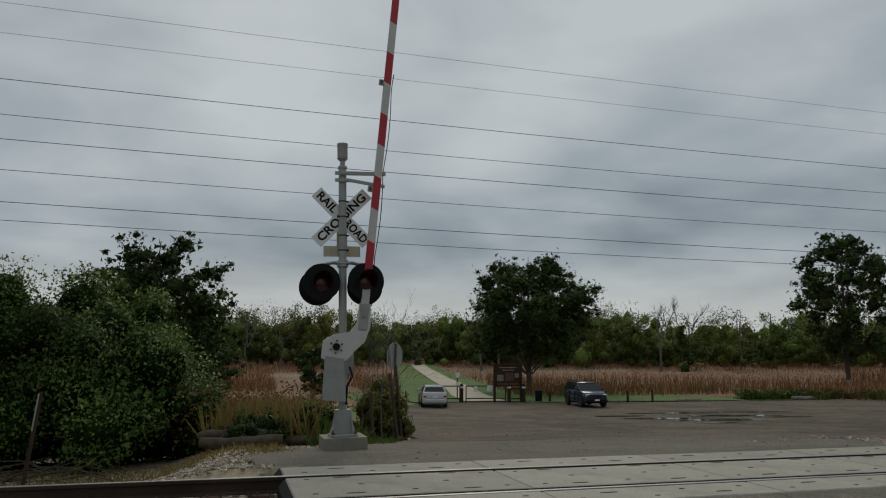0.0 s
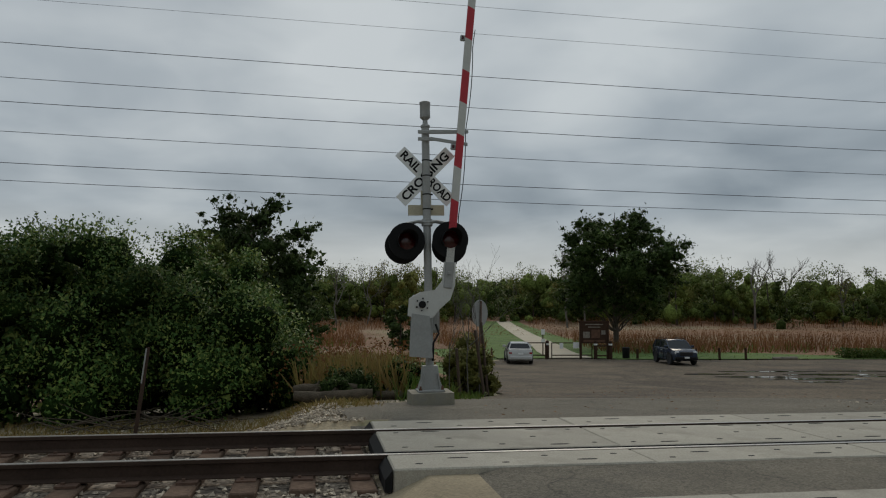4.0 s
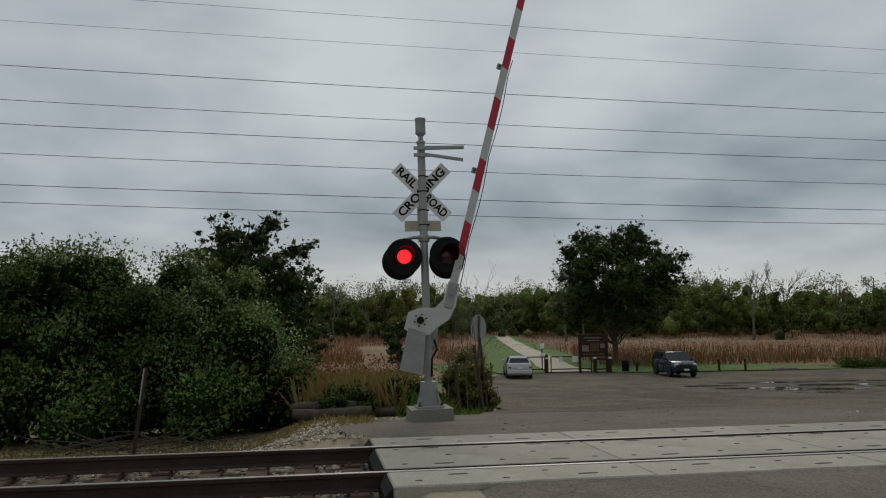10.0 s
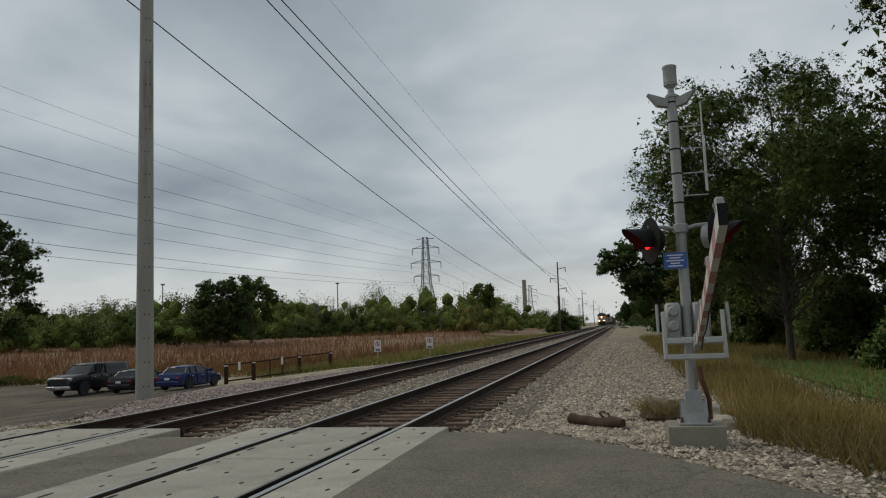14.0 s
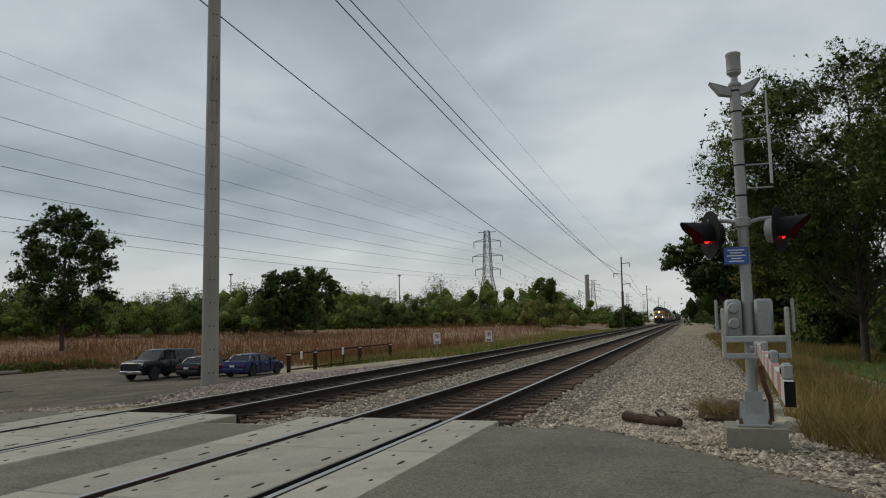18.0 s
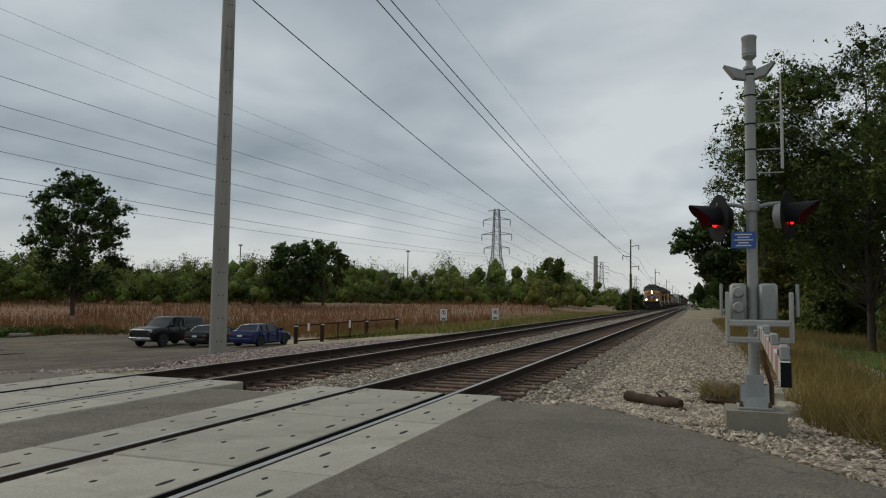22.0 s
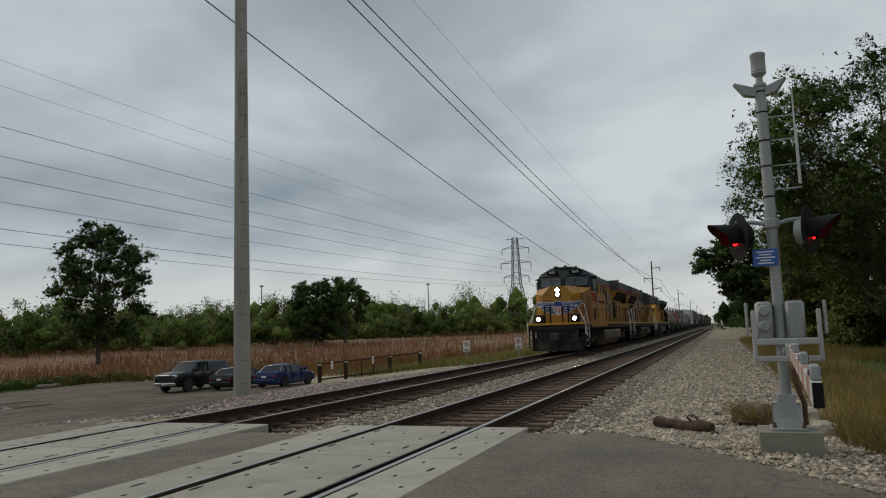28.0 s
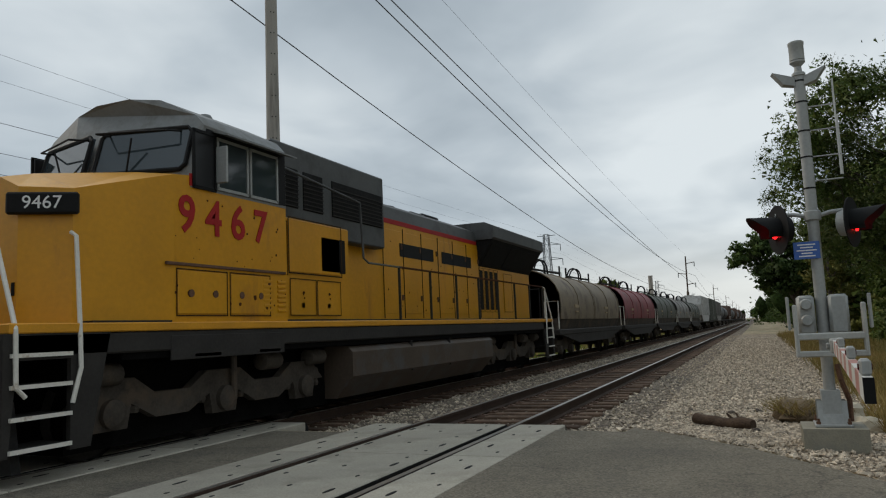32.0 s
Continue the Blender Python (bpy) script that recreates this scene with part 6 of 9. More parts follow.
M["flag_red"] = mat("flag_red", (0.2, 0.042, 0.03), 0.6, var=0.2, scale=4, bump=0.02)
M["flag_white"] = mat("flag_white", (0.36, 0.27, 0.16), 0.6, var=0.15, scale=4, bump=0.02)
M["flag_blue"] = mat("flag_blue", (0.03, 0.035, 0.038), 0.6, var=0.2, scale=4, bump=0.02)
M["cab_glass"] = glass_mat("cab_glass", (0.03, 0.04, 0.045), 0.06)
M["grille"] = mat("grille", (0.01, 0.0095, 0.009), 0.8, spec=0.15, var=0.4, scale=10, bump=0.2)
M["headlight"] = mat("headlight", (1.0, 0.82, 0.5), 0.3, var=0.02, scale=5, bump=0, emit=40.0)
M["rail_white"] = mat("rail_white", (0.66, 0.63, 0.56), 0.55, var=0.1, scale=6, bump=0.05, tint=(0.35, 0.25, 0.17), tint_at=0.64, tint_scale=6)
LL = 20.4
M["wheel_dark"] = mat("wheel_dark", (0.03, 0.026, 0.022), 0.8, 0.0, spec=0.2, var=0.3, scale=5, bump=0.2)
M["plough"] = mat("plough", (0.022, 0.021, 0.02), 0.75, spec=0.2, var=0.3, scale=3, bump=0.2, tint=(0.07, 0.055, 0.042), tint_at=0.6)
M["seam"] = mat("seam", (0.05, 0.028, 0.012), 0.8, spec=0.1, var=0.3, scale=6, bump=0.05)
M["rust_dark"] = mat("rust_dark", (0.07, 0.026, 0.014), 0.85, spec=0.1, var=0.4, scale=30, bump=0.2)
# near-black that stands for the deep shade under the engines
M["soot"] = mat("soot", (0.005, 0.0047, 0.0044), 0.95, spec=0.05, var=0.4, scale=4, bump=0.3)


def truck(parent, xc, axles, spacing, name="truck"):
    t = new(name)
    t.parent = parent
    t.matrix_basis = pose(xc, 0, 0)
    t["label"] = "dark grimy wheel truck with cast side frames"
    r = 0.53 if axles == 3 else 0.44
    xs = [(i - (axles - 1) / 2) * spacing for i in range(axles)]
    for x in xs:
        g = Geo()
        for s in (-1, 1):
            g.lathe([(0.05, s * 0.64), (r * 0.72, s * 0.66), (r * 0.78, s * 0.70), (r, s * 0.71), (r, s * 0.80), (r + 0.03, s * 0.69), (r * 0.5, s * 0.78), (0.1, s * 0.80)], c=(x, 0, r), axis="y", n=18)
        g.cyl((x, -0.7, r), (x, 0.7, r), 0.09, n=8)
        part("wheelset", g, M["wheel_dark"], t, smooth=True, fix=True)
    h = xs[-1] + 0.55
    for s in (-1, 1):
        g = Geo()
        top = [(-h, 0.62), (-h + 0.25, 0.85)]
        bot = []
        for i, x in enumerate(xs):
            top += [(x - 0.35, 0.92 if axles == 3 else 0.78), (x + 0.35, 0.92 if axles == 3 else 0.78)]
            if i < axles - 1:
                m = x + spacing / 2
                top += [(m - 0.3, 0.72 if axles == 3 else 0.86), (m + 0.3, 0.72 if axles == 3 else 0.86)]
        top += [(h - 0.25, 0.85), (h, 0.62)]
        bot = []
        for i, x in reversed(list(enumerate(xs))):
            bot += [(x + 0.3, 0.62), (x + 0.24, 0.34), (x - 0.24, 0.34), (x - 0.3, 0.62)]
            if i > 0:
                m = x - spacing / 2
                bot += [(m + 0.28, 0.42), (m - 0.28, 0.42)]
        y0, y1 = (s * 1.0, s * 1.13)
        g.prism(top + bot, min(y0, y1), max(y0, y1), "y")
        part("side_frame", g, M["truck"], t)
        for x in xs:
            g = Geo()
            g.lathe([(0.17, s * 1.13), (0.17, s * 1.2), (0.11, s * 1.23), (0.10, s * 1.23)] if s > 0 else [(0.10, -1.23), (0.11, -1.23), (0.17, -1.2), (0.17, -1.13)], c=(x, 0, r), axis="y", n=14)
            part("journal_box", g, M["truck"], t, smooth=True, fix=True)
            for q in (-0.4, 0.4):
                g = Geo()
                g.lathe([(0.075 if i % 2 else 0.055, 0.50 + 0.05 * i) for i in range(7)], c=(x + q, s * 1.06, 0), n=6)
                part("spring", g, M["truck"], t)
        if axles == 3:
            for x in (xs[0] - 0.15, xs[1] + spacing * 0.5, xs[2] + 0.25):
                g = Geo()
                g.lathe([(0.1, -0.22), (0.13, -0.2), (0.13, 0.2), (0.1, 0.22)], c=(x, s * 1.16, 0.98), axis="x", n=12)
                part("brake_cylinder", g, M["truck"], t, smooth=True)
            g = Geo()
            g.cyl((xs[1] + 0.12, s * 1.2, 0.5), (xs[1] + 0.12, s * 1.2, 1.15), 0.045, n=8)
            part("damper", g, M["truck"], t)
    return t


def rail_pipe(parent, pts, r=0.02, m="rail_white", name="handrail", label=""):
    g = Geo()
    g.tube(pts, r, 6)
    return part(name, g, M[m], parent, label)


def seam_rect(parent, x0, x1, z0, z1, y, s, t=0.008, m="seam"):
    """The thin dark gap round a hatch or door in a side wall."""
    g = Geo()
    a, b = min(y, y + s * 0.004), max(y, y + s * 0.004)
    for p, q in (((x0 - t, z0 - t), (x1 + t, z0 + t)), ((x0 - t, z1 - t), (x1 + t, z1 + t)), ((x0 - t, z0), (x0 + t, z1)), ((x1 - t, z0), (x1 + t, z1))):
        g.box((p[0], a, p[1]), (q[0], b, q[1]))
    return part("hatch_seam", g, M[m], parent)


def rust_spots(parent, spots, y, s, m="rust_dark"):
    """Small rusted chips in the paint, each a flat uneven scab."""
    rr = random.Random(int(abs(spots[0][0]) * 100))
    for x, z, q in spots:
        g = Geo()
        pts = [(x + q * rr.uniform(0.5, 1.2) * math.cos(2 * math.pi * i / 7), z + q * rr.uniform(0.5, 1.3) * math.sin(2 * math.pi * i / 7)) for i in range(7)]
        a, b = y - 0.002, y + 0.002
        g.prism(pts, a, b, "y")
        part("rust_spot", g, M[m], parent)


def arch(w, z0, z1, n=10, flat=0.55):
    """Half outline of an arched roof, from one eave over the top to the other."""
    return [(-w * math.cos(math.pi * i / n), z0 + (z1 - z0) * math.sin(math.pi * i / n) ** flat) for i in range(n + 1)]


def emblem(parent, x, y, z, s, size, name="shield_emblem"):
    """A plain shield in blue, white and red on a side panel; s is the side on which it sits."""
    def P(u, v):
        return (x + u * size, z + v * size)
    pts = [(-0.42, 0.5), (0, 0.6), (0.42, 0.5), (0.5, 0.15), (0.42, -0.3), (0, -0.62), (-0.42, -0.3), (-0.5, 0.15)]
    em = new(name)
    em.parent = parent
    em["label"] = "shield emblem in blue, white and red"

    def plate(nm, poly, k, m):
        g = Geo()
        a, b = (y, y + s * 0.004 * k)
        g.prism([P(*p) for p in poly], min(a, b), max(a, b), "y")
        part(nm, g, M[m], em)
    plate("field", pts, 1, "sign_white")
    plate("blue_band", [(-0.4, 0.46), (0, 0.55), (0.4, 0.46), (0.45, 0.1), (-0.45, 0.1)], 2, "loco_blue")
    for k in range(4):
        u = -0.36 + k * 0.2
        plate("red_bar", [(u, 0.06), (u + 0.1, 0.06), (u + 0.1, -0.5 + 0.7 * abs(u + 0.05)), (u, -0.5 + 0.7 * abs(u + 0.05))], 2, "loco_red")
    return em


def flag(parent, x0, x1, z0, z1, y, s, mirror):
    """Waving striped flag painted on the hood, in flat pieces."""
    fl = new("flag_mural")
    fl.parent = parent
    fl["label"] = "faded waving striped flag mural"
    def X(u):
        return x1 + (x0 - x1) * u if mirror else x0 + (x1 - x0) * u
    def wave(u):
        return (z1 - z0) * (0.11 * math.sin(u * 7.2) * (0.35 + u) - 0.1 * u)
    n = 10
    for k in range(11):
        a, b = k / 11, (k + 1) / 11
        g = Geo()
        top = [(X(u), z1 - (z1 - z0) * 0.86 * a + wave(u)) for u in np.linspace(0, 1, n + 1)]
        bot = [(X(u), z1 - (z1 - z0) * 0.86 * b + wave(u)) for u in np.linspace(1, 0, n + 1)]
        ya, yb = y, y + s * 0.004
        g.prism(top + bot, min(ya, yb), max(ya, yb), "y")
        part("stripe", g, M["flag_red"] if k % 2 == 0 else M["flag_white"], fl)
    g = Geo()
    top = [(X(u), z1 + wave(u) + 0.01) for u in np.linspace(0, 0.4, 6)]
    bot = [(X(u), z1 - (z1 - z0) * 0.47 + wave(u)) for u in np.linspace(0.4, 0, 6)]
    ya, yb = y, y + s * 0.007
    g.prism(top + bot, min(ya, yb), max(ya, yb), "y")
    part("canton", g, M["flag_blue"], fl)
    for i in range(5):
        for j in range(4):
            g = Geo()
            u, v = 0.05 + i * 0.075, 0.06 + j * 0.1
            cx, cz, q = X(u), z1 - (z1 - z0) * v + wave(u), 0.022
            g.box((cx - q, min(y, y + s * 0.01), cz - q), (cx + q, max(y, y + s * 0.01), cz + q))
            part("star", g, M["flag_white"], fl)
    return fl


def loco(label, number, yel, roof, tankm, old, winged):
    """Six-axle road engine, front at x = 0, tail at x = LL. old: the older kind with a low smooth roof and no flag."""
    L = thing("locomotive", label, "locomotive", None, "locomotives")
    Y, G = M[yel], M[roof]
    # frame
    g = Geo()
    g.box((0.25, -1.5, 1.22), (LL - 0.25, 1.5, 1.46), 0.02)
    g.box((1.6, -0.9, 0.95), (LL - 1.6, 0.9, 1.22))
    part("frame", g, M["sill_grey"], L, "dark grey frame sill")
    g = Geo()
    g.box((0.2, -1.52, 1.46), (LL - 0.2, 1.52, 1.56), 0.012)
    part("walkway_edge", g, M["sill_yellow"], L, "orange-yellow walkway edge")
    g = Geo()
    g.box((1.2, -1.46, 1.56), (LL - 0.3, 1.46, 1.585))
    part("walkway", g, M["sill_grey"], L)
    # nose and cab
    w = 1.47
    secs = []
    peak = ((0.8, 0.8, 3.08, 0.4, 3.5), (1.12, 1.24, 3.1, 0.5, 3.52)) if winged == 1 else ((0.8, 0.8, 3.06, 0.5, 3.2), (1.12, 1.24, 3.04, 0.62, 3.28))
    for x, a, za, b, zb in peak + ((2.4, w - 0.004, 3.4, 0.85, 3.5), (2.75, w - 0.004, 3.44, 0.9, 3.48), (4.75, w - 0.004, 3.3, 0.9, 3.32)):
        secs.append([(x, -a, 1.56), (x, -a, za), (x, -b, zb), (x, b, zb), (x, a, za), (x, a, 1.56)])
    g = Geo()
    g.sections(secs)
    part("nose", g, Y, L, "yellow cab side and faceted sloping nose", fix=True)
    top_z = 4.66
    g = Geo()

    def fx(y, z):
        return 2.3 + abs(y) * 0.26 + (z - 3.3) * 0.3

    prof = [(-w, 3.28), (-w, 4.16), (-w + 0.14, 4.32), (-w + 0.7, top_z - 0.06), (-0.3, top_z), (0.3, top_z), (w - 0.7, top_z - 0.06), (w - 0.14, 4.32), (w, 4.16), (w, 3.28), (0.3, 3.28), (-0.3, 3.28)]
    front = [(fx(y, z), y, z) for y, z in prof]
    back = [(4.75, y, z) for y, z in prof]
    g.sections([front, back])
    part("cab", g, G, L, "grey upper cab and roof", fix=True)
    g = Geo()
    for s in (-1, 1):
        g.box((2.66, s * w - 0.006, 3.3), (2.86, s * w + 0.006, 3.46))
    part("red_stripe", g, M["loco_red"], L, "thin red stripe")
    if winged == 1:
        for s in (-1, 1):
            g = Geo()
            g.box((1.95, s * 1.5 - 0.03, 1.3), (7.8, s * 1.5 + 0.03, 1.6), 0.008)
            part("cab_skirt", g, Y, L, "rusty yellow skirt under the cab")
    # windscreen
    for s in (-1, 1):
        g = Geo()
        a, b = (0.12 * s, 1.32 * s)
        za, zb = 3.57, 4.12
        vs = []
        for d in (-0.022, 0.05):
            vs += [(fx(q, z) + d, q, z) for z in (za, zb) for q in (a, b)]
        g.convex(vs, [(0, 1, 3, 2), (4, 5, 7, 6), (0, 1, 5, 4), (2, 3, 7, 6), (0, 2, 6, 4), (1, 3, 7, 5)])
        ws = part("windscreen", g, M["cab_glass"], L, "dark windscreen pane reflecting the sky")
        g = Geo()
        ring = [(a * 1.4, za - 0.03), (b * 0.97, za - 0.03), (b * 1.02, za + 0.04), (b * 1.02, zb - 0.05), (b * 0.97, zb + 0.02), (a * 1.4, zb + 0.02), (a * 0.8, zb - 0.05), (a * 0.8, za + 0.04)]
        g.tube([(fx(q, z) - 0.022, q, z) for q, z in ring + ring[:1]], 0.032, 6)
        part("window_seal", g, M["black"], ws)
        rail_pipe(ws, [(fx(a, 4.1), s * 0.2, 4.1), (fx(a, 4.1) - 0.28, s * 0.25, 4.06), (fx(b, 4.1) - 0.28, s * 1.15, 4.06), (fx(b, 4.1), s * 1.2, 4.1)], 0.014, "black", "sun_bar")
        rail_pipe(ws, [(fx(a, 3.9) - 0.06, s * 0.7, 3.98), (fx(b, 3.45) - 0.2, s * 0.55, 3.42)], 0.014, "black", "wiper")
        rail_pipe(ws, [(2.2, s * 0.3, 3.36), (2.3, s * 0.9, 3.34), (2.6, s * 1.3, 3.36)], 0.014, "black", "wiper_hose")
    # side windows
    for s in (-1, 1):
        for k, (a, b, z0, z1) in enumerate(((2.74, 3.12, 3.3, 4.05), (3.2, 3.8, 3.34, 4.02), (3.9, 4.5, 3.34, 4.02))):
            g = Geo()
            g.box((a, s * w - 0.012, z0), (b, s * w + 0.012, z1), 0.01)
            wd = part("side_window", g, M["cab_glass"] if k else M["black_gloss"], L, "dark cab side window")
            g = Geo()
            q = s * w + s * 0.014
            for z in (z0, z1):
                g.box((a - 0.03, q - 0.012, z - 0.02), (b + 0.03, q + 0.012, z + 0.02))
            for x in (a - 0.015, b + 0.015):
                g.box((x - 0.02, q - 0.012, z0), (x + 0.02, q + 0.012, z1))
            part("window_frame", g, M["galv"] if k else M["black"], wd)
        g = Geo()
        g.convex([(3.1, s * w, 4.1), (4.7, s * w, 4.1), (3.1, s * (w + 0.26), 4.02), (4.7, s * (w + 0.26), 4.02), (3.1, s * w, 4.12), (4.7, s * w, 4.12), (3.1, s * (w + 0.26), 4.04), (4.7, s * (w + 0.26), 4.04)],
                 [(0, 1, 3, 2), (4, 5, 7, 6), (0, 1, 5, 4), (2, 3, 7, 6), (0, 2, 6, 4), (1, 3, 7, 5)])
        part("window_awning", g, G, L)
        g = Geo()
        g.box((3.14, s * (w + 0.02), 3.4), (3.18, s * (w + 0.2), 3.9), 0.01)
        part("mirror", g, M["galv"], L)
        num = letters("road_number", " ".join(number) if old else number, 0.66, M["loco_red"], L, pose(0, 0, 0), 0.004, bold=0.012)
        nw = num.dimensions.x if num.dimensions.x > 0.1 else 1.45
        num.matrix_basis = pose(3.5 if not old else 3.36, s * (w + 0.004), 2.9, 90, 0, 0 if s < 0 else 180) @ Matrix.Diagonal(((1.66 if not old else 1.82) / nw, 1.0, 1.0, 1.0))
        if not old:
            emblem(L, 4.9 if not winged == 2 else 5.1, s * ((w if winged == 1 else 0.98) + 0.004), 2.78 if winged == 1 else 2.95, s, 0.52)
            letters("slogan", "BUILDING AMERICA", 0.235, M["black"], L, pose(6.3 if winged == 1 else 6.55, s * ((w if winged == 1 else 0.98) + 0.004), 2.72 if winged == 1 else 2.88, 90, 0, 0 if s < 0 else 180), 0.003)
        # hatches and louvres low on the cab side
        for a, b in ((2.45, 3.35), (3.45, 4.3)) if old else ((2.4, 3.15), (3.9, 4.65)):
            g = Geo()
            g.box((a, s * w - 0.012, 1.66), (b, s * w + 0.012, 2.2), 0.01)
            d = part("hatch", g, Y, L)
            g = Geo()
            for q in (0.25, 0.75):
                g.cyl((a + (b - a) * q, s * w, 1.92), (a + (b - a) * q, s * (w + 0.02), 1.92), 0.05, n=10)
            part("latch", g, M["rust"], d)
        g = Geo()
        g.box((2.25, s * w - 0.02, 2.26), (4.7, s * w + 0.02, 2.3), 0.005)
        part("seam_strip", g, M["rust"], L)
        for x in (4.15, 4.5) if old else (2.35, 3.5):
            for k in range(7):
                g = Geo()
                g.box((x, s * w - 0.015, 1.7 + 0.07 * k), (x + (0.2 if old else 0.5), s * w + 0.026, 1.74 + 0.07 * k), 0.005)
                part("louvre", g, Y, L)
    # cabinet behind the cab
    low = winged == 2
    c1 = 7.6 if low else (7.8 if not old else 8.5)
    cw = w if not old else 1.25
    g = Geo()
    g.box((4.75, -cw, 1.58), (c1 if not old else 7.0, cw, 2.08 if low else 3.22), 0.02)
    part("cabinet", g, Y, L, "full-width yellow equipment cabinet")
    g = Geo()
    iw = 1.0 if low else (1.04 if not old else 1.22)
    g.box((4.75, -iw, 3.22 if not old else 3.0), (c1 - (0.2 if low else 0), iw, 4.44), 0.03)
    part("inverter_housing", g, M["loco_grey"], L, "grey upper equipment housing")
    for s in (-1, 1):
        for a, b in ((5.5, 6.1), (6.2, 6.6), (7.95, 9.1)) if low else ((4.9, 5.45), (5.6, 6.2), (6.5, c1 - 0.1)):
            g = Geo()
            g.box((a, s * iw - 0.015, 3.55 if low else 3.4), (b, s * iw + 0.015, 4.15 if low else 4.05), 0.01)
            gr = part("air_grille", g, M["grille"], L, "dark air intake grille")
            g = Geo()
            for k in range(8):
                g.box((a, s * (iw + 0.015) - 0.012, (3.56 if low else 3.42) + 0.07 * k), (b, s * (iw + 0.015) + 0.012, (3.572 if low else 3.435) + 0.07 * k))
            part("grille_slats", g, M["sill_grey" if old else "loco_grey"], gr)
        g = Geo()
        g.box((5.1, s * cw - 0.015, 2.35 if old else 1.7), (6.65, s * cw + 0.03, 3.2 if old else 2.2), 0.01)
        part("hatch", g, Y, L)
        g = Geo()
        g.box((6.05 if old else 3.3, s * (cw if old else w) - 0.015, 2.4 if old else 1.72), (6.85 if old else 3.75, s * (cw if old else w) + 0.04, 3.0 if old else 2.3), 0.01)
        part("air_grille", g, M["grille"], L, "small dark square grille")
    if not old and not low:
        for s in (-1, 1):
            rail_pipe(L, [(4.85, s * 1.4, 3.22), (4.9, s * 1.4, 3.78), (7.7, s * 1.4, 3.72), (7.76, s * 1.4, 3.2)], 0.018, "loco_grey")
            for x in (5.6, 6.5, 7.3):
                rail_pipe(L, [(x, s * 1.4, 3.2), (x, s * 1.4, 3.76)], 0.02, "sill_grey", "rail_post")
            for a, b in ((5.48, 5.58), (6.22, 6.46)):
                g = Geo()
                g.box((a, s * iw - 0.01, 3.38), (b, s * iw + 0.03, 4.1), 0.01)
                part("housing_panel", g, M["loco_grey_light"], L, "pale grey panel between the grilles")
            seam_rect(L, 4.8, 6.4, 1.62, 2.28, s * w, s)
            seam_rect(L, 6.4, 7.75, 1.62, 2.28, s * w, s)
            seam_rect(L, 4.8, 7.75, 2.34, 3.18, s * w, s, 0.005)
            rust_spots(L, [(5.2, 1.8, 0.02), (5.9, 2.05, 0.015), (7.1, 1.9, 0.02), (6.7, 2.5, 0.012), (7.4, 2.9, 0.014)], s * (w + 0.003), s)
            g = Geo()
            g.box((5.55, s * w - 0.004, 1.86), (5.72, s * w + 0.006, 1.98))
            part("notice", g, M["sign_white"], L, "small white notice on the cabinet")
            # step box and tall door where the hood narrows
            g = Geo()
            g.box((8.3, min(s * 1.0, s * 1.34), 1.58), (9.4, max(s * 1.0, s * 1.34), 1.98), 0.02)
            part("step_box", g, Y, L, "yellow step box beside the hood")
            g = Geo()
            g.box((7.9, min(s * 0.98, s * 1.12), 1.9), (8.4, max(s * 0.98, s * 1.12), 2.95), 0.02)
            part("tall_locker", g, Y, L, "tall yellow locker on the hood side")
            rail_pipe(L, [(7.95, s * 1.42, 3.7), (8.3, s * 1.44, 3.0), (8.9, s * 1.46, 2.62)], 0.02, "loco_grey")
    if old:
        for s in (-1, 1):
            g = Geo()
            g.prism([(2.72, 3.32), (4.74, 3.32), (4.74, 4.12), (2.98, 4.12)], min(s * w, s * (w + 0.006)), max(s * w, s * (w + 0.006)), "y")
            part("window_band", g, M["black"], L, "black painted band round the cab windows")
            seam_rect(L, 2.43, 3.37, 1.64, 2.22, s * w, s)
            seam_rect(L, 3.43, 4.32, 1.64, 2.22, s * w, s)
            seam_rect(L, 4.78, 5.08, 2.3, 3.15, s * cw, s)
            seam_rect(L, 5.08, 6.68, 2.33, 3.22, s * cw + s * 0.03, s, 0.012)
            for a, b in ((5.12, 5.86), (5.9, 6.64)):
                g = Geo()
                g.box((a, s * cw - 0.01, 1.66), (b, s * cw + 0.02, 2.24), 0.01)
                part("hatch", g, Y, L, "low yellow double door")
                seam_rect(L, a, b, 1.66, 2.24, s * cw + s * 0.02, s)
                rust_spots(L, [((a + b) / 2, 2.02, 0.035), ((a + b) / 2 + 0.02, 1.94, 0.02)], s * (cw + 0.022), s)
                g = Geo()
                g.box(((a + b) / 2 - 0.045, s * cw - 0.01, 1.78), ((a + b) / 2 + 0.045, s * cw + 0.026, 1.86))
                part("latch_plate", g, M["flag_white"], L)
            rr = random.Random(4)
            rust_spots(L, [(rr.uniform(2.3, 4.7), rr.uniform(1.66, 3.2), rr.uniform(0.006, 0.022)) for _ in range(34)], s * (w + 0.003), s)
            rust_spots(L, [(2.65, 1.92, 0.045), (3.1, 1.92, 0.045), (3.95, 1.9, 0.04), (3.62, 1.8, 0.03), (4.22, 1.75, 0.035), (4.28, 2.1, 0.03)], s * (w + 0.014), s)
            # loose pipe rail over the cabinet roof and down to the walkway
            rail_pipe(L, [(4.8, s * 1.4, 3.95), (7.15, s * 1.42, 3.72), (7.2, s * 1.44, 2.7), (7.35, s * 1.46, 2.62), (8.7, s * 1.46, 2.62)], 0.022, "loco_grey")
            g = Geo()
            g.box((2.3, s * 1.5 - 0.01, 1.1), (4.6, s * 1.5 + 0.015, 1.4), 0.01)
            part("sill_plate", g, M["sill_grey"], L)
